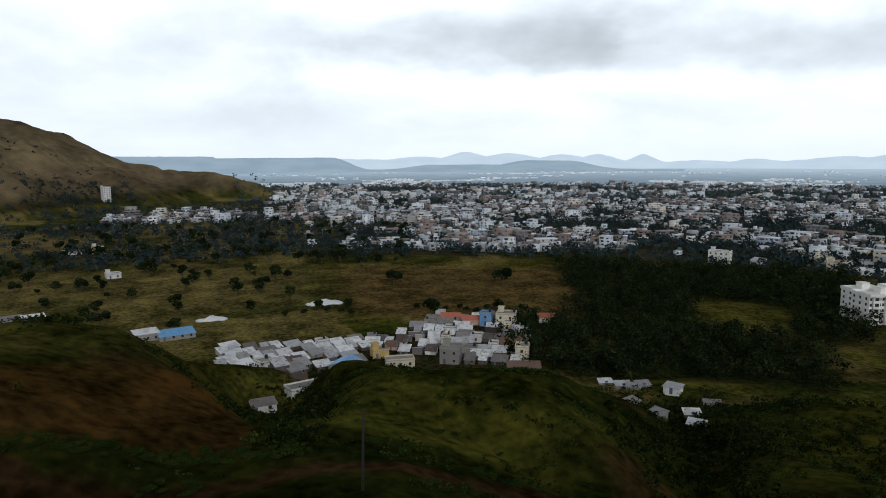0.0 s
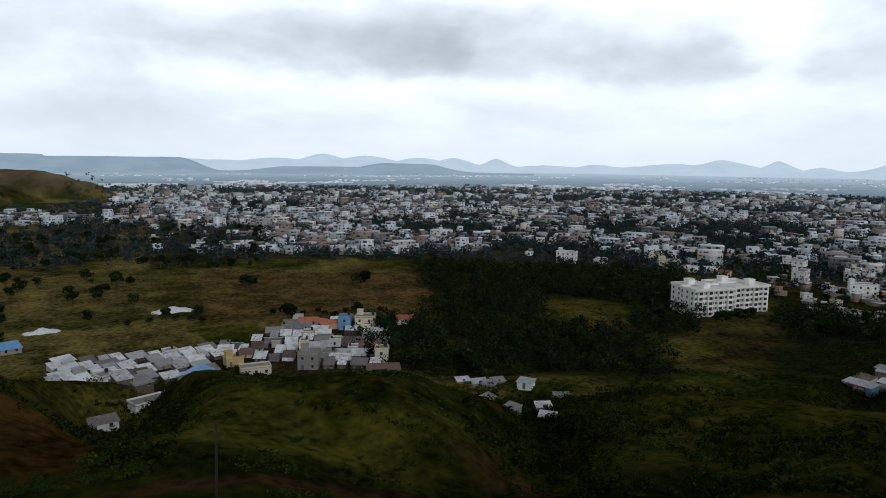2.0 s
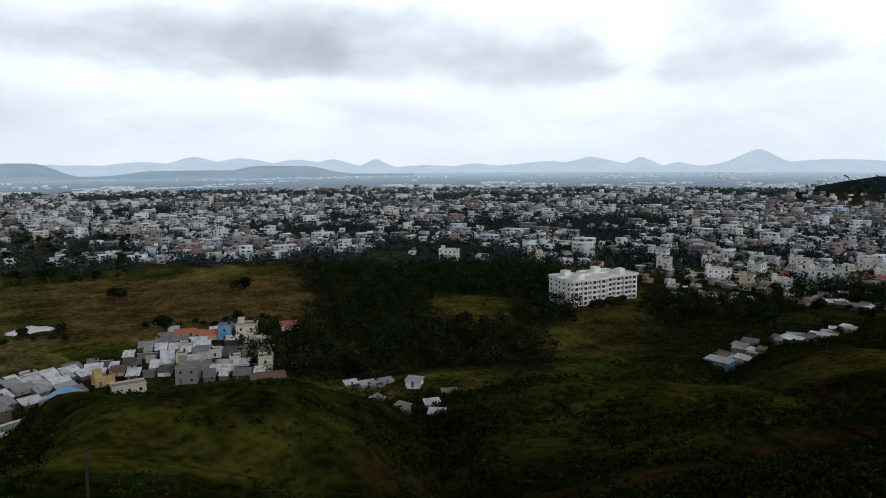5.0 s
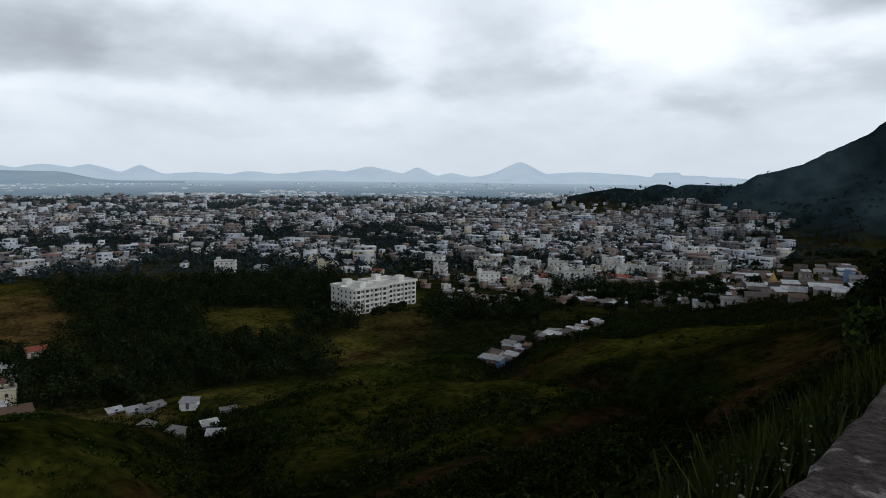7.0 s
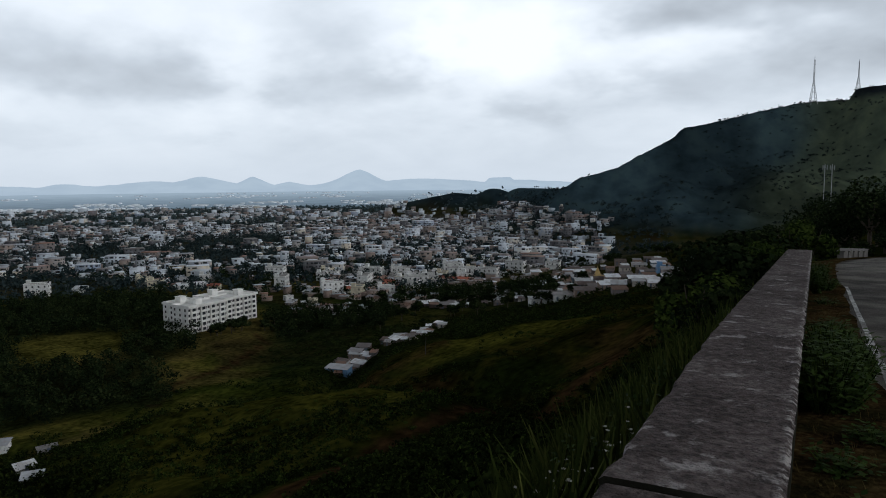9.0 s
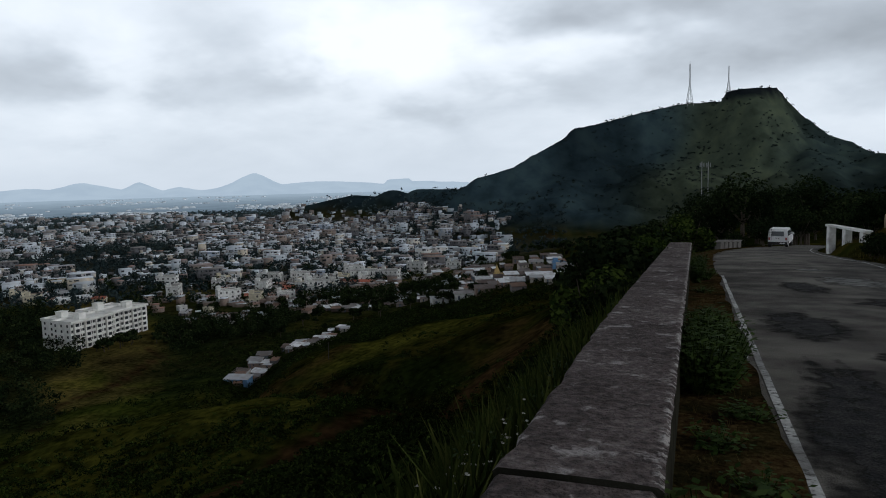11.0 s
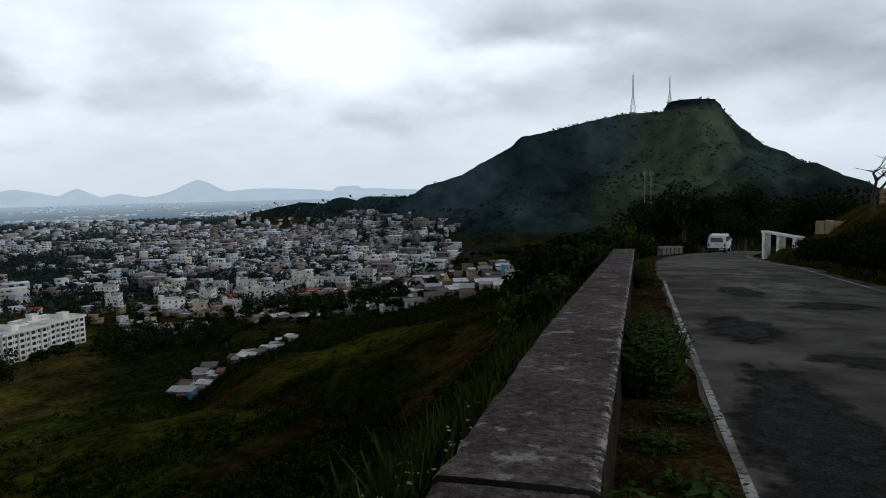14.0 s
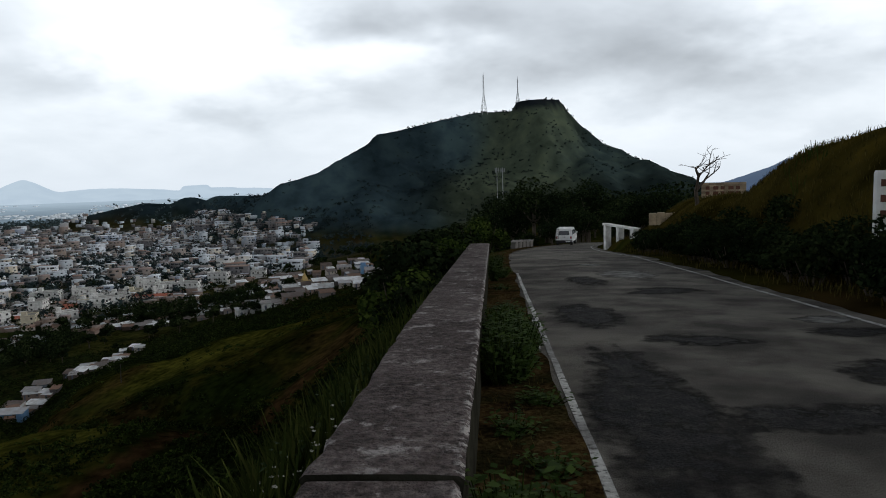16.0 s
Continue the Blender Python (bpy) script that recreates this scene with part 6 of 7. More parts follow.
def slope_mask(x, y):
    s = x - road_x(y)
    return smooth((-3.85 - s) / 0.3) * np.clip(0.55 + 2.0 * fbm(x, y, 3.5, 3, 101), 0.05, 1)


g1 = scatter(slope_mask, 15000, 3, 110, 1.5, 34, 102, 0.75)
g2 = scatter(lambda x, y: smooth((-6 - (x - road_x(y))) / 4) * np.clip(0.5 + 2.2 * fbm(x, y, 12, 3, 103), 0.05, 1), 9000, 6, 122, 24, 150, 104, 0.7)
g3 = scatter(lambda x, y: smooth(((x - road_x(y)) - 3.0) / 0.6) * np.clip(0.5 + 1.8 * fbm(x, y, 3, 3, 105), 0.08, 1), 9000, -42, -3, 8, 55, 106, 0.7)
quads = blades(*g2, 108, 0.24, 4, 0.7, wide=0.028)
tagged(new("slope_grass", quad_mesh("slope_grass", blades(*g1, 107, 0.62, 11, 0.2, wide=0.014), M_TALLGRASS)), "tall green grass on the slope below the parapet", "grass", "", "stuff")
tagged(new("hillside_grass", quad_mesh("hillside_grass", quads, M_GRASS)), "green and straw-coloured grass tufts on the slopes", "grass", "", "stuff")
tagged(new("bank_grass", quad_mesh("bank_grass", blades(*g3, 109, 0.17, 8, 0.3, wide=0.009), M_DRYGRASS)), "short golden-green grass on the road bank", "grass", "", "stuff")


def bush(seed, rx, h, label, n=500, size=0.16, mat=None):
    rng = np.random.default_rng(seed)
    e = thing("bush", pose(0, 0, 0), label, "bush", "roadside bushes")
    s = Shape()
    for i in range(6):
        a = i * 1.05 + rng.uniform(-0.3, 0.3)
        s.tube((0, 0, -0.3), (math.cos(a) * rx * 0.5, math.sin(a) * rx * 0.5, h * rng.uniform(0.5, 0.8)), 0.03, 0.008, 5)
    part("stem", s, M_BARK, e)
    part("foliage", quad_mesh("foliage", leaf_cloud(rng, n, (0, 0, h * 0.55), rx, h * 0.5, size, 7), mat or M_SHRUB), M_SHRUB, e)
    return e


BUSH = [bush(1, 0.9, 1.7, "dense dark green bush on the slope below the parapet", 1500, 0.11), bush(2, 1.4, 2.2, "spreading dark bush beside the road", 2000, 0.15, M_LEAF), bush(3, 0.75, 0.95, "low leafy dark bush", 900, 0.10, M_LEAF)]


def bush_at(k, x, y, first=False, up=0.0):
    m = pose(x, y, gz(x, y) + up, 0, 0, (x * 91 + y * 57) % 360)
    if first:
        BUSH[k].matrix_world = m
        return BUSH[k]
    return copy_thing(BUSH[k], m)


bush_at(0, -1.9, 13.5, True)
bush_at(1, -2.8, 19.5, True)
bush_at(2, -1.4, 12.0, True)
for k, x, y in ((1, -2.1, 17.2), (0, -1.4, 18.6), (0, -1.6, 21.2), (1, -1.9, 23.5), (0, -0.8, 24.2), (2, -3.4, 15.0), (2, -3.8, 22.5), (0, -0.3, 26.0), (1, -2.2, 29.0), (1, -3.0, 34.0), (1, -4.0, 27.0), (1, -3.6, 37.0), (1, -3.4, 45.0), (1, -4.0, 52.0)):
    bush_at(k, x, y)
_rng = random.Random(33)
for i in range(64):                        # dark growth at the foot of the bank
    y = _rng.uniform(10, 32)
    x = float(road_x(y)) + 3.5 + min(2.2, abs(_rng.gauss(0, 1.1)))
    bush_at(2, x, y)
for i in range(14):                        # beyond the culvert
    y = _rng.uniform(50, 66)
    x = float(road_x(y)) + 4.2 + abs(_rng.gauss(0, 1.6))
    bush_at(_rng.choice([0, 1, 2]), x, y)
for a_, r_ in ((-0.2, 132), (-1.6, 128), (-3.4, 120), (0.9, 138), (-2.6, 152), (-0.9, 168), (1.4, 160), (3.0, 175), (-4.4, 140), (-6.0, 150), (4.4, 190), (0.4, 185), (-7.8, 132)):
    again(TALL, a_, r_, a_ * 50, "grove trees", 0.5)

# bushes along the dirt track and over the middle spur
KNOLL = bush(5, 1.7, 1.9, "rounded green bush on the open hillside", 1300, 0.19)
_rng = random.Random(35)
HEDGE = ([92, 94, 98, 104, 110, 114, 120], [84, 84, 83.5, 82.5, 81, 81, 83])
spots = [(120 - i * 0.36 + _rng.uniform(-0.2, 0.2), float(np.interp(120 - i * 0.36, *HEDGE)) + _rng.uniform(-1.8, 1.8)) for i in range(76)]
spots += [(_rng.uniform(66, 91), _rng.uniform(86, 92)) for i in range(26)] + [(_rng.uniform(98, 121), _rng.uniform(58, 76)) for i in range(30)] + [(_rng.uniform(31, 58), _rng.uniform(84, 140)) for i in range(40)]
spots += [(_rng.uniform(64, 92), _rng.uniform(72, 122)) for i in range(34)] + [(_rng.uniform(98, 110), _rng.uniform(135, 175)) for i in range(10)]
for i, (a, r) in enumerate(spots):
    x, y = at(a, r)
    k = _rng.uniform(0.5, 1.15)
    m = pose(x, y, gz(x, y) - 0.1, 0, 0, i * 77 % 360) @ Matrix.Diagonal((k * _rng.uniform(0.9, 1.5), k, k * _rng.uniform(0.6, 0.9), 1))
    if i == 0:
        KNOLL.matrix_world = m
    else:
        tagged(copy_thing(KNOLL, m), group="hillside bushes")
tagged(KNOLL, group="hillside bushes")


# ---------------------------------------------------------------- weeds on the verge
def weed(seed, h, rx, leaves, label, leaf=0.09):
    rng = np.random.default_rng(seed)
    e = thing("weed", pose(0, 0, 0), label, "weed", "verge weeds")
    s, q = Shape(), []
    for i in range(leaves // 8):
        a, t = rng.uniform(0, 6.28), rng.uniform(0.2, 1.0)
        tip = np.array([math.cos(a) * rx * t, math.sin(a) * rx * t, h * rng.uniform(0.5, 1.0)])
        s.tube((0, 0, -0.05), tuple(tip), 0.006, 0.003, 4)
        for j in range(8):
            p = tip * rng.uniform(0.35, 1.05) + rng.normal(size=3) * 0.03
            b = rng.uniform(0, 6.28)
            d = np.array([math.cos(b), math.sin(b), rng.uniform(-0.5, 0.3)])
            w = np.array([-math.sin(b), math.cos(b), 0]) * leaf * 0.35
            l = leaf * rng.uniform(0.7, 1.4)
            q.append([p, p + d * l * 0.5 + w, p + d * l, p + d * l * 0.5 - w])
    tagged(part("stem", s, M_SHRUB, e), kind="stuff")
    tagged(part("foliage", quad_mesh("foliage", np.array(q), M_WEED), M_WEED, e), kind="stuff")
    return e


M_WEED = material("weed_leaves", [(0.2, (0.016, 0.032, 0.005)), (0.5, (0.030, 0.056, 0.009)), (0.8, (0.055, 0.088, 0.018))], 1.0, 0.8, 0, island=0.6, spec=0.08)
WEEDS = [weed(1, 0.34, 0.26, 560, "leafy green weed on the road verge", 0.065), weed(2, 0.50, 0.26, 640, "tall green weed against the parapet", 0.06), weed(3, 0.16, 0.22, 260, "low creeping green weed", 0.05),
         weed(4, 0.52, 0.24, 880, "broad-leaved green weed leaning on the parapet", 0.06)]


def weed_at(k, x, y, first=False):
    z = float(road_z(y)) - 0.03 if x > -0.7 else gz(x, y)
    m = pose(x, y, z, 0, 0, (x * 500 + y * 131) % 360)
    if first:
        WEEDS[k].matrix_world = m
    else:
        copy_thing(WEEDS[k], m)


weed_at(0, 0.10, 2.45, True)
weed_at(1, 0.12, 6.9, True)
weed_at(2, 0.02, 3.5, True)
weed_at(3, 0.04, 2.72, True)
for k, x, y in ((3, 0.20, 2.55), (3, -0.02, 2.45), (2, 0.34, 4.1), (2, 0.12, 4.9), (2, 0.38, 5.6), (0, 0.02, 2.35), (0, 0.28, 2.5), (0, 0.32, 2.15), (1, 0.05, 7.7), (1, 0.08, 8.5), (0, 0.16, 6.4), (0, 0.02, 2.75), (0, 0.2, 2.85), (0, 0.33, 2.6), (0, 0.12, 3.05), (0, -0.04, 2.5), (2, 0.36, 3.1), (0, 0.20, 9.4), (1, 0.08, 7.3), (1, 0.02, 6.3), (2, 0.22, 11.5), (2, 0.15, 14.5), (3, 0.16, 7.0), (3, 0.22, 7.6), (3, 0.10, 8.1), (3, 0.28, 7.2), (1, 0.22, 6.8), (1, 0.26, 8.0), (3, 0.12, 6.5),
                (1, 0.0, 16.5), (1, 0.05, 18.2), (1, 0.0, 19.6), (1, 0.1, 20.8), (0, 0.2, 17.3), (0, -0.02, 2.1)):
    weed_at(k, x, y)
_rng = random.Random(44)
for i in range(24):                        # weeds on the drop side of the parapet
    weed_at(_rng.choice([0, 1, 1, 2]), -0.95 - abs(_rng.gauss(0, 0.45)), _rng.uniform(1.6, 14))

# small pale flowers below the parapet
rg2 = np.random.default_rng(9)
fx, fy = -1.0 - np.abs(rg2.normal(size=110)) * 0.5, rg2.uniform(1.8, 4.6, 110)
fz = ground(fx, fy) + rg2.uniform(0.3, 0.62, 110)
fl = []
for x, y, z in zip(fx, fy, fz):
    for k in range(3):
        a = k * 2.1 + x * 40
        fl.append([(x, y, z), (x + 0.020 * math.cos(a), y + 0.020 * math.sin(a), z + 0.006), (x + 0.018 * math.cos(a + 0.8), y + 0.018 * math.sin(a + 0.8), z + 0.008), (x + 0.012 * math.cos(a + 1.6), y + 0.012 * math.sin(a + 1.6), z + 0.005)])
M_FLOWER = material("pale_petals", tone((0.62, 0.58, 0.50)), 3.0, 0.8, 0)
tagged(new("wild_flowers", quad_mesh("wild_flowers", np.array(fl), M_FLOWER)), "small pale wild flowers in the grass", "flowers", "", "stuff")

# dry grass on the verge
rgv = np.random.default_rng(14)
vx_, vy_ = rgv.uniform(-0.08, 0.46, 900), 1.4 + rgv.uniform(0, 1, 900) ** 1.4 * 24
vkeep = fbm(vx_, vy_, 0.5, 3, 15) > -0.06
vq = []
for px_, py_ in zip(vx_[vkeep], vy_[vkeep]):
    pz_ = float(road_z(py_)) - 0.03
    px_ += float(road_x(py_)) - 3.0
    for k in range(7):
        a, h_ = rgv.uniform(0, 6.28), rgv.uniform(0.03, 0.11)
        bx_, by_ = px_ + rgv.normal() * 0.03, py_ + rgv.normal() * 0.04
        dx_, dy_ = math.cos(a) * h_ * 0.6, math.sin(a) * h_ * 0.6
        wx_, wy_ = -math.sin(a) * 0.004, math.cos(a) * 0.004
        vq.append([(bx_ - wx_, by_ - wy_, pz_), (bx_ + wx_, by_ + wy_, pz_), (bx_ + dx_ + wx_ * 0.3, by_ + dy_ + wy_ * 0.3, pz_ + h_), (bx_ + dx_ - wx_ * 0.3, by_ + dy_ - wy_ * 0.3, pz_ + h_)])
M_VERGEGRASS = material("withered_grass", [(0.2, (0.035, 0.028, 0.009)), (0.5, (0.075, 0.050, 0.018)), (0.8, (0.12, 0.095, 0.036))], 1.5, 0.9, 0, island=0.6, spec=0.0)
tagged(new("verge_grass", quad_mesh("verge_grass", np.array(vq), M_VERGEGRASS)), "short withered brown grass on the verge", "grass", "", "stuff")

# litter on the verge
M_PAPER = material("crumpled_paper", tone((0.72, 0.72, 0.70)), 8.0, 0.8, 0.2, 40)
for i, (x, y, w) in enumerate(((0.17, 5.0, 0.05), (0.48, 8.2, 0.06), (0.30, 3.9, 0.03), (0.52, 10.2, 0.08), (0.45, 6.3, 0.03))):
    q = Shape()
    q.box(-w, -w * 0.6, 0, w, w * 0.6, w * 0.35, w * 0.12)
    ob = tagged(new("litter", q.mesh("litter", M_PAPER)), "scrap of white paper litter on the verge", "litter", "verge litter")
    ob.matrix_world = pose(x, y, float(road_z(y)) - 0.012, 0, 4, i * 50)

# ---------------------------------------------------------------- poles and masts
def pole(az, r, top, label, rad=0.13):
    """A pole whose tip stands at height top."""
    x, y = at(az, r)
    h = top - gz(x, y)
    e = thing("pole", pose(x, y, gz(x, y), 0, 0, az), label, "pole")
    part("shaft", Shape().tube((0, 0, -0.8), (0.25, 0, h), rad, rad * 0.7, 8), M_RUST, e)
    part("crossarm", Shape().box(-0.05, -0.04, h - 0.30, 0.55, 0.04, h - 0.22), M_RUST, e)
    return e


pole(88.45, 68, -23.9, "thin dark utility pole beside the dirt track", 0.16)
pole(114.4, 107, -26.9, "thin weathered utility pole beside the dirt track")
pole(30.0, 218, gz(*at(30.0, 218)) + 5.5, "thin utility pole on the grassy spur")


def mast(az, r, top, label, split=0.45):
    """A lattice mast whose tip stands at height top."""
    x, y = at(az, r)
    h = top - gz(x, y) + 1
    e = thing("radio_mast", pose(x, y, gz(x, y) - 1, 0, 0, az + 20), label, "mast", "hilltop masts")
    w0, w1 = h * 0.10, h * 0.016
    zs = [0, 0.12, 0.22, 0.31, 0.38, split]
    for k in range(4):
        a = math.pi / 4 + k * math.pi / 2
        c, d = math.cos(a), math.sin(a)
        part("leg", Shape().path([(c * w0, d * w0, -3), (c * w1, d * w1, h * split), (c * w1 * 0.7, d * w1 * 0.7, h * 0.92)], [0.34, 0.26, 0.2], 4), M_STEEL, e)
    b = Shape()
    for f0, f1 in zip(zs, zs[1:]):
        u0, u1 = w0 + (w1 - w0) * f0 / split, w0 + (w1 - w0) * f1 / split
        for k in range(4):
            a, c = math.pi / 4 + k * math.pi / 2, math.pi / 4 + (k + 1) * math.pi / 2
            b.tube((math.cos(a) * u0, math.sin(a) * u0, h * f0), (math.cos(c) * u1, math.sin(c) * u1, h * f1), 0.12, 0.12, 4)
            b.tube((math.cos(a) * u1, math.sin(a) * u1, h * f1), (math.cos(c) * u1, math.sin(c) * u1, h * f1), 0.12, 0.12, 4)
    part("brace", b, M_STEEL, e)
    part("antenna", Shape().tube((0, 0, h * 0.9), (0, 0, h), 0.3, 0.12, 6), M_STEEL, e)
    return e


mast(0.53, 1080, 161, "tall steel lattice radio mast on the hill crest")
mast(-2.23, 1098, 155, "steel lattice radio mast beside the crag")
for i, az in enumerate((-0.42, -0.88)):
    x, y = at(az, 255)
    e = thing("cell_tower", pose(x, y, gz(x, y), 0, 0, az), "slim pale cell tower above dark trees", "cell tower", "cell towers")
    h = 1.6 + 255 * math.tan(radians(0.76 - 0.02 * i)) - gz(x, y)
    part("shaft", Shape().tube((0, 0, -0.5), (0, 0, h), 0.16, 0.09, 8), M_STEEL, e)
    for k in range(3):
        a = k * 2.1 + 0.4
        part("antenna", Shape().box(math.cos(a) * 0.7 - 0.12, math.sin(a) * 0.7 - 0.08, h - 1.9, math.cos(a) * 0.7 + 0.12, math.sin(a) * 0.7 + 0.08, h - 0.4).tube((0, 0, h - 1.2), (math.cos(a) * 0.6, math.sin(a) * 0.6, h - 1.2), 0.05, 0.05, 5), M_STEEL, e)

# ---------------------------------------------------------------- roadside walls and signs
def road_pose(y, off, turn=0.0, lift=0.0):
    """A pose beside the road: off metres to the right of its middle, heading along it."""
    x0, x1 = float(road_x(y - 0.5)), float(road_x(y + 0.5))
    head = math.degrees(math.atan2(-(x1 - x0), 1.0))
    return pose(float(road_x(y)) + off, y, float(road_z(y)) + lift, 0, 0, head + turn)


M_WHITEWASH = material("old_whitewash", tone((0.80, 0.80, 0.77), 0.8, 1.1), 2.0, 0.85, 0.2, 20, blotch=(1.5, (0.25, 0.23, 0.2), 0.5))
rail = thing("culvert_rail", pose(7.36, 40.6, -2.35, 0, 0, 12.3), "whitewashed concrete culvert rail with square posts", "railing")
for i in range(3):
    part("post", Shape().box(-0.17, -2.15 + i * 1.95, -0.15 - 0.32 * i, 0.17, -1.75 + i * 1.95, 0.80, 0.02), M_WHITEWASH, rail)
part("rail_beam", Shape().box(-0.19, -2.38, 0.804, 0.19, 2.30, 0.92, 0.02), M_WHITEWASH, rail)

M_SANDSTONE = material("sandstone", tone((0.42, 0.33, 0.22), 0.6, 1.25), 2.0, 0.9, 0.3, 18, blotch=(1.5, (0.20, 0.15, 0.10), 0.5))
blk = thing("culvert_block", pose(10.6, 43.4, gz(10.6, 43.4), 0, 0, -14), "low tan stone block wall with worn edges", "block wall")
for i in range(4):
    part("stone_block", Shape().box(-0.95 + i * 0.48, -0.3, -0.3, -0.49 + i * 0.48, 0.3, 0.42 + 0.05 * (i % 2), 0.05), M_SANDSTONE, blk)

M_BRICKPALE = material("pale_brick", tone((0.36, 0.28, 0.19), 0.55, 1.3), 3.0, 0.9, 0.3, 14, objectrand=0.5)
M_MORTAR = material("mortar", tone((0.20, 0.18, 0.16)), 3.0, 0.95, 0.3, 14)
M_REDPAINT = material("faded_red_paint", tone((0.13, 0.055, 0.035), 0.6, 1.3), 3.0, 0.8, 0.1)
x, y = at(-18.0, 49)
sw = thing("painted_wall", pose(x, y, gz(x, y), 0, 0, -18), "short pale brick wall with faded red painted writing", "wall")
part("core", Shape().box(-1.36, -0.10, -2.0, 1.36, 0.10, 1.22), M_MORTAR, sw)
BRICK = Shape().box(-0.22, -0.125, 0, 0.22, 0.125, 0.135, 0.01).mesh("brick", M_BRICKPALE)
for r in range(14):
    for c in range(6):
        b = new("brick", BRICK)
        b.parent = sw
        b.matrix_local = pose(-1.14 + c * 0.456, 0, -0.75 + r * 0.143)
for r in range(2):
    for c in range(5):
        part("painted_bar", Shape().box(-1.1 + c * 0.46, -0.134, 0.45 + r * 0.34, -0.86 + c * 0.46 + 0.08 * (c % 2), -0.1255, 0.67 + r * 0.34), M_REDPAINT, sw)

x, y = at(-29.9, 17)
sg = thing("milestone_sign", pose(x, y, gz(x, y), 0, 0, -24), "white-painted roadside slab with faded red lettering", "sign")
part("slab", Shape().box(-0.62, -0.10, -0.6, 0.62, 0.10, 1.52, 0.05), M_WHITEWASH, sg)
for r in range(3):
    part("painted_bar", Shape().box(-0.5, -0.106, 0.55 + r * 0.32, 0.45 - 0.15 * r, -0.1005, 0.70 + r * 0.32), M_REDPAINT, sg)

M_CEMENTPATCH = material("cement_patch", [(0.40, (0.08, 0.078, 0.074)), (0.5, (0.16, 0.158, 0.15)), (0.6, (0.24, 0.24, 0.23))], 3.0, 0.9, 0.5, 30, spec=0.1)
M_TAR = material("damp_tar", [(0.40, (0.010, 0.010, 0.011)), (0.5, (0.018, 0.018, 0.018)), (0.6, (0.050, 0.048, 0.045))], 6.0, 0.85, 0.8, 40, second=7, spec=0.10)


def ragged(m):
    """Thins a patch out to nothing along a ragged edge, by its own 'core' attribute."""
    t = m.node_tree
    b = t.nodes["Principled BSDF"]
    a = t.nodes.new("ShaderNodeAttribute")
    a.attribute_name = "core"
    g = t.nodes.new("ShaderNodeNewGeometry")
    nz = t.nodes.new("ShaderNodeTexNoise")
    nz.inputs["Scale"].default_value, nz.inputs["Detail"].default_value, nz.inputs["Roughness"].default_value = 2.6, 9, 0.72
    t.links.new(g.outputs["Position"], nz.inputs["Vector"])
    s = t.nodes.new("ShaderNodeMath")
    s.operation = "MULTIPLY_ADD"
    t.links.new(nz.outputs[0], s.inputs[0])
    s.inputs[1].default_value = 3.4
    t.links.new(a.outputs["Fac"], s.inputs[2])
    r = t.nodes.new("ShaderNodeMapRange")
    r.inputs["From Min"].default_value, r.inputs["From Max"].default_value = 1.7, 2.5
    t.links.new(s.outputs[0], r.inputs["Value"])
    t.links.new(r.outputs[0], b.inputs["Alpha"])


ragged(M_TAR)
ragged(M_CEMENTPATCH)


def road_patch(cx, cy, w, d, seed, mat, label, lift=0.004):
    """An irregular thin repair laid on the asphalt."""
    rng = random.Random(seed)
    n = 40
    zz = lambda px, py: float(road_z(py)) - 0.0042 * (px - float(road_x(py))) ** 2 + lift
    v, k = [(cx, cy, zz(cx, cy))], 1.0
    ks = []
    for i in range(n):
        k = min(1.25, max(0.6, k + rng.uniform(-0.14, 0.14)))
        ks.append(k)
    for s in (0.5, 1.0, 1.25):
        for i in range(n):
            t = 2 * math.pi * i / n
            px, py = cx + math.cos(t) * w / 2 * ks[i] * s, cy + math.sin(t) * d / 2 * ks[i] * s
            v.append((px, py, zz(px, py)))
    f = [(0, 1 + i, 1 + (i + 1) % n) for i in range(n)]
    for q in (0, 1):
        o = 1 + q * n
        f += [(o + i, o + n + i, o + n + (i + 1) % n, o + (i + 1) % n) for i in range(n)]
    me = mesh_of("road_patch", v, f, mat)
    core = me.attributes.new("core", "FLOAT", "POINT")
    core.data.foreach_set("value", [1.0] + [0.9] * n + [0.3] * n + [-0.6] * n)
    tagged(new("road_patch", me), label, "road patch", "road patches", "structure")


_pale, _dark = "pale worn cement patch in the asphalt", "dark damp tar patch in the asphalt"
for i, (x, y, w, d) in enumerate(((3.4, 18.0, 1.2, 2.4), (4.75, 10.0, 0.9, 1.0), (3.0, 21.5, 0.6, 1.2))):
    road_patch(x, y, w, d, i, M_CEMENTPATCH, _pale, 0.006)
for i, (x, y, w, d) in enumerate(((1.30, 6.0, 1.0, 5.0), (2.5, 8.6, 1.2, 0.7), (3.3, 14.0, 1.6, 1.0), (2.5, 5.2, 1.5, 0.8), (3.9, 6.6, 1.0, 1.2), (1.5, 10.8, 1.0, 2.2), (4.6, 9.0, 1.1, 0.8), (2.2, 16.5, 0.8, 2.0))):
    road_patch(x, y, w, d, 50 + i, M_TAR, _dark)

M_BARRIER = material("dull_whitewash", tone((0.14, 0.13, 0.12), 0.6, 1.2), 2.0, 0.9, 0.2)
for i in range(5):
    e = thing("guard_stone", road_pose(53 + i * 2.6, -3.6), "low grey guard wall block on the bend", "guard stone", "guard stones")
    part("block", Shape().box(-0.2, -0.95, -0.4, 0.2, 0.95, 0.48, 0.04), M_BARRIER, e)
    part("coping", Shape().box(-0.25, -1.0, 0.484, 0.25, 1.0, 0.57, 0.02), M_BARRIER, e)

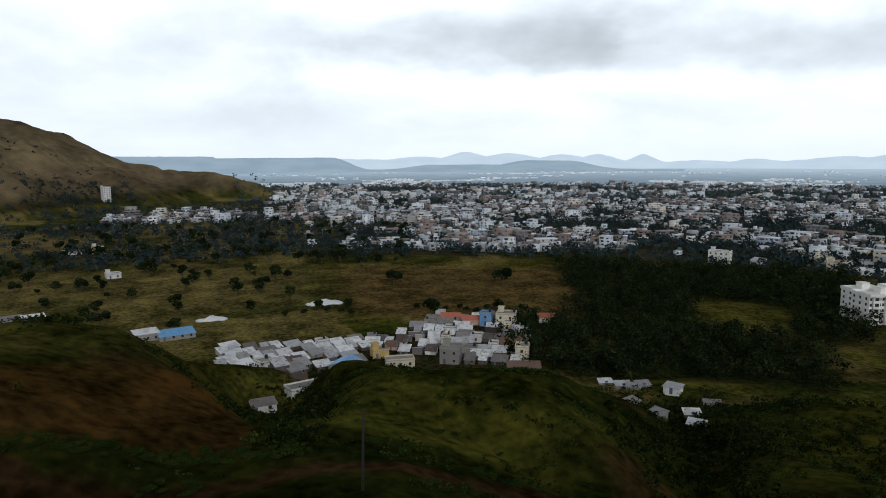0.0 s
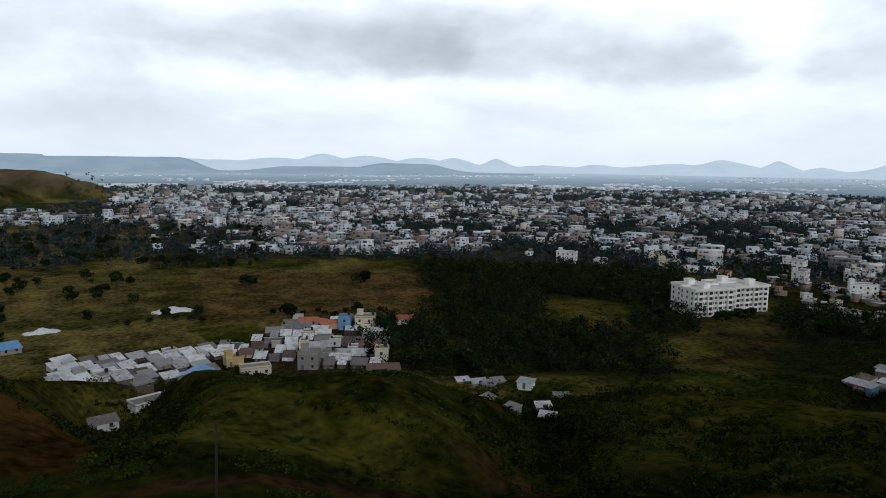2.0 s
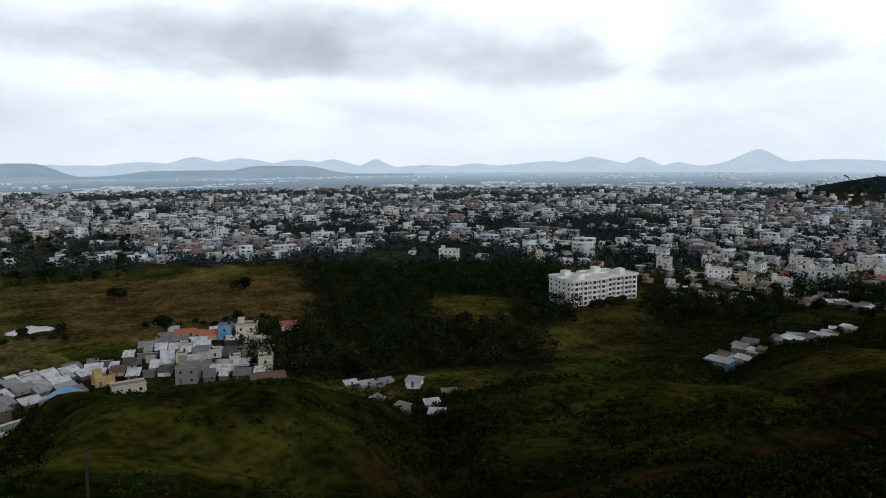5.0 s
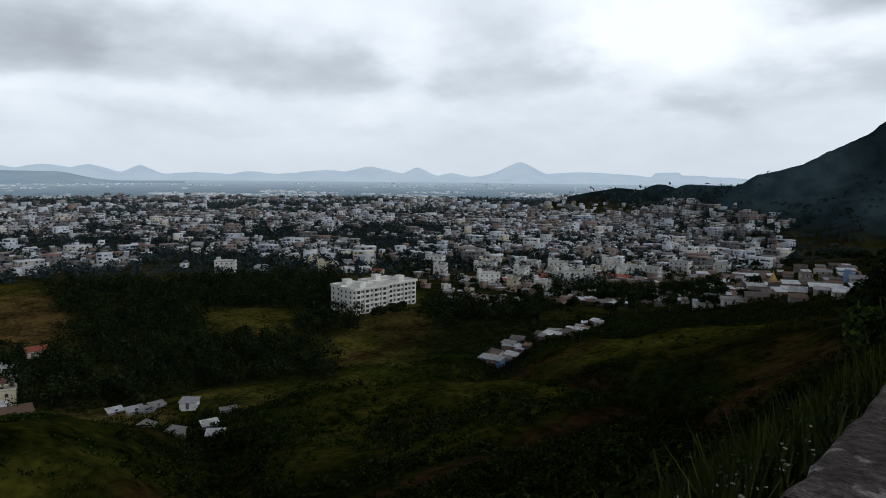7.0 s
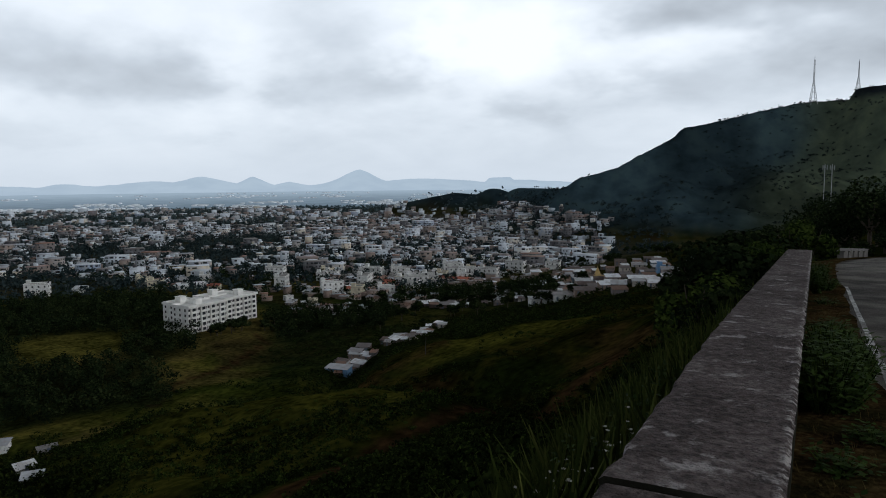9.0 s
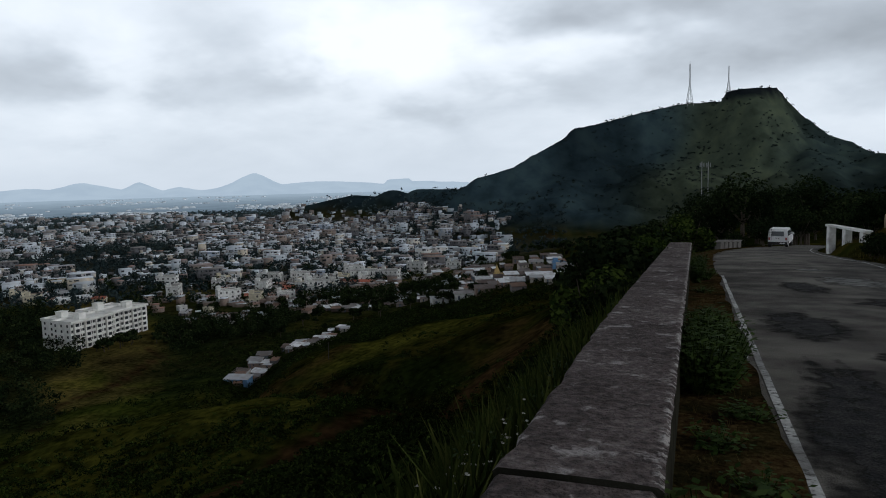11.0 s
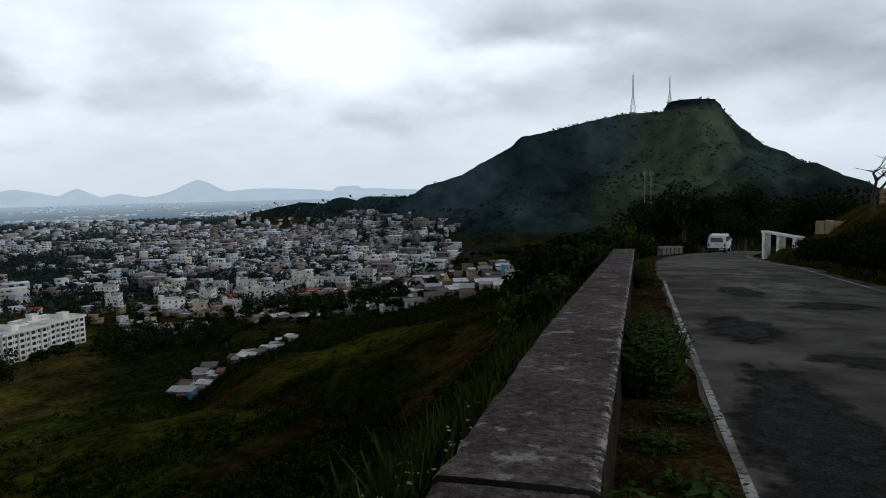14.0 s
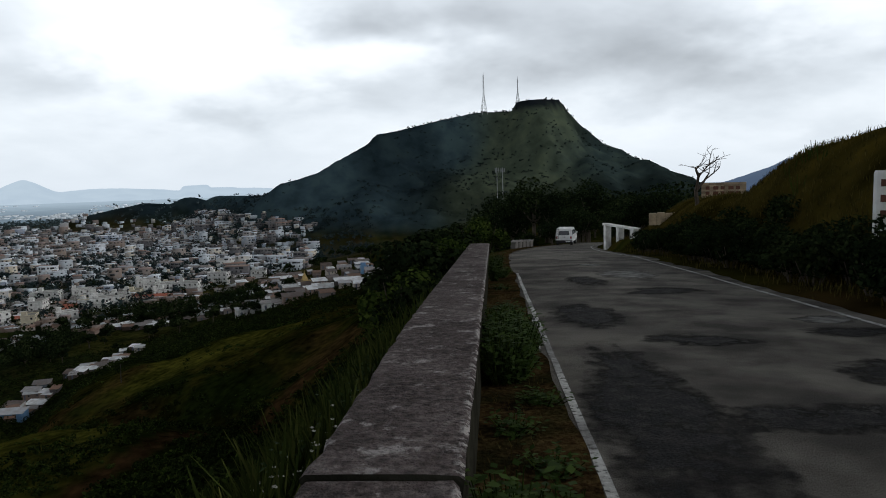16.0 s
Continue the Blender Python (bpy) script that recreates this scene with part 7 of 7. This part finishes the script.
# bare tree by the painted wall
def dead_tree(az, r, h, seed):
    rng = random.Random(seed)
    x, y = at(az, r)
    e = thing("bare_tree", pose(x, y, gz(x, y) - 0.2, 0, 0, az), "leafless crooked dead tree beside the road", "tree")
    trunk, boughs = Shape(), []

    def grow(p, d, length, rad, depth):
        q = p + d * length
        if depth == 1:
            boughs.append(Shape())
        (boughs[-1] if depth else trunk).tube(p, q, rad, rad * 0.7, 6 if depth < 2 else 4)
        if depth >= 5:
            return
        for k in range(2 if depth else 3):
            side = Vector((rng.uniform(-1, 1), rng.uniform(-1, 1), rng.uniform(-0.3, 0.55)))
            nd = (d * 0.65 + side * 0.95).normalized()
            grow(q - d * rad * 0.5, nd, length * rng.uniform(0.6, 0.85), rad * 0.62, depth + 1)

    grow(Vector((0, 0, -0.3)), Vector((-0.12, 0, 1)).normalized(), h * 0.36, 0.14, 0)
    part("trunk", trunk, M_BARK, e)
    for b_ in boughs:
        part("bough", b_, M_BARK, e, "bare twisted bough")


dead_tree(-16.2, 40, 3.5, 5)
again(GROVE[2], -18.7, 56, 30, "trees", 1.4, (0.36, 0.36, 0.42))
again(GROVE[0], -11.2, 62, 30, "trees", 1.5, (0.55, 0.55, 0.6))
again(GROVE[2], -13.4, 72, 80, "trees", 1.5)

# cactus-like stalks on the bank
rg3 = np.random.default_rng(12)
for i in range(5):
    az, r = -22.4 - i * 0.5 + rg3.uniform(-0.2, 0.2), 25 + rg3.uniform(-1, 2)
    x, y = at(az, r)
    e = thing("spurge_plant", pose(x, y, gz(x, y)), "upright dark leafless stalks on the grassy bank", "plant", "bank stalks")
    for k in range(5):
        a = rg3.uniform(0, 6.28)
        s = Shape().tube((0.1 * math.cos(a), 0.1 * math.sin(a), -0.1), (0.25 * math.cos(a), 0.25 * math.sin(a), rg3.uniform(0.25, 0.6)), 0.016, 0.010, 5)
        part("stalk", s, M_SHRUB, e)

# ---------------------------------------------------------------- white jeep
M_CARPAINT = material("white_car_paint", tone((0.78, 0.78, 0.77), 0.97, 1.03), 3.0, 0.35, 0, spec=0.5)
M_TYRE = material("tyre_rubber", tone((0.02, 0.02, 0.02)), 6.0, 0.9, 0.2)
M_BLACKTRIM = material("black_trim", tone((0.015, 0.015, 0.016)), 3.0, 0.6, 0)
M_TAIL = material("red_lens", tone((0.30, 0.02, 0.02)), 3.0, 0.3, 0, spec=0.5)


def jeep(m):
    e = thing("jeep", m, "boxy white jeep with rear ladder driving on the road", "car")
    outline = [(-2.1, 0.55), (-2.1, 1.05), (-2.06, 1.12), (-1.96, 1.72), (-1.86, 1.83), (0.35, 1.86), (0.55, 1.80), (1.05, 1.16), (2.0, 1.06), (2.15, 0.95), (2.15, 0.5), (1.85, 0.42), (-1.9, 0.42)]
    bm = bmesh.new()
    f = [bm.verts.new((-0.83, yy, zz)) for yy, zz in outline]
    g = [bm.verts.new((0.83, yy, zz)) for yy, zz in outline]
    n = len(f)
    bm.faces.new(f)
    bm.faces.new(g[::-1])
    for i in range(n):
        bm.faces.new((f[i], g[i], g[(i + 1) % n], f[(i + 1) % n]))
    for v in bm.verts:                     # upper body leans in
        if v.co.z > 1.15:
            v.co.x *= 1 - 0.09 * (v.co.z - 1.15) / 0.7
    bmesh.ops.recalc_face_normals(bm, faces=bm.faces)
    bmesh.ops.bevel(bm, geom=list(bm.edges), offset=0.035, segments=2, affect="EDGES")
    me = bpy.data.meshes.new("body")
    bm.to_mesh(me)
    bm.free()
    me.materials.append(M_CARPAINT)
    part("body", me, M_CARPAINT, e)
    part("rear_window", Shape().add([(-0.55, -2.075, 1.18), (0.55, -2.075, 1.18), (0.5, -1.985, 1.62), (-0.5, -1.985, 1.62), (-0.55, -2.05, 1.18), (0.55, -2.05, 1.18), (0.5, -1.96, 1.62), (-0.5, -1.96, 1.62)],
         [(0, 1, 2, 3), (4, 7, 6, 5), (0, 4, 5, 1), (1, 5, 6, 2), (2, 6, 7, 3), (3, 7, 4, 0)]), M_GLASS, e)
    for sx in (-1, 1):
        part("side_window", Shape().add([(sx * 0.832, -1.75, 1.2), (sx * 0.832, 0.75, 1.2), (sx * 0.79, 0.4, 1.66), (sx * 0.79, -1.7, 1.66), (sx * 0.8, -1.75, 1.2), (sx * 0.8, 0.75, 1.2), (sx * 0.75, 0.4, 1.66), (sx * 0.75, -1.7, 1.66)],
             [(0, 1, 2, 3), (4, 7, 6, 5), (0, 4, 5, 1), (1, 5, 6, 2), (2, 6, 7, 3), (3, 7, 4, 0)]), M_GLASS, e)
        part("tail_light", Shape().box(sx * 0.72 - 0.07, -2.125, 0.82, sx * 0.72 + 0.07, -2.085, 1.06, 0.01), M_TAIL, e)
        part("mirror", Shape().box(sx * 0.98 - 0.09, 0.72, 1.16, sx * 0.98 + 0.09, 0.8, 1.36, 0.02).tube((sx * 0.82, 0.76, 1.2), (sx * 0.95, 0.76, 1.24), 0.02, 0.02, 5), M_CARPAINT, e)
        for yy in (-1.35, 1.35):
            w = part("wheel", Shape().tube((sx * 0.60, yy, 0.34), (sx * 0.84, yy, 0.34), 0.34, 0.34, 18), M_TYRE, e)
            part("rim", Shape().tube((sx * 0.838, yy, 0.34), (sx * 0.855, yy, 0.34), 0.2, 0.17, 12), M_STEEL, w)
    part("bumper", Shape().box(-0.82, -2.26, 0.40, 0.82, -2.105, 0.66, 0.03), M_BLACKTRIM, e)
    part("number_plate", Shape().box(0.22, -2.275, 0.50, 0.66, -2.262, 0.60), M_CARPAINT, e, "pale number plate")
    lad = Shape()
    for xx in (-0.74, -0.54):
        lad.tube((xx, -2.14, 0.75), (xx * 0.96, -2.0, 1.9), 0.016, 0.016, 6)
    for k in range(5):
        t = k / 4
        lad.tube((-0.74, -2.13 + 0.11 * t, 0.82 + 0.95 * t), (-0.54, -2.13 + 0.11 * t, 0.82 + 0.95 * t), 0.012, 0.012, 5)
    part("ladder", lad, M_BLACKTRIM, e)
    part("door_handle", Shape().box(-0.2, -2.135, 0.98, 0.0, -2.105, 1.02).box(0.08, -2.135, 0.9, 0.14, -2.105, 1.06), M_BLACKTRIM, e)
    return e


jeep(road_pose(73.0, -1.3, 0, 0.005))
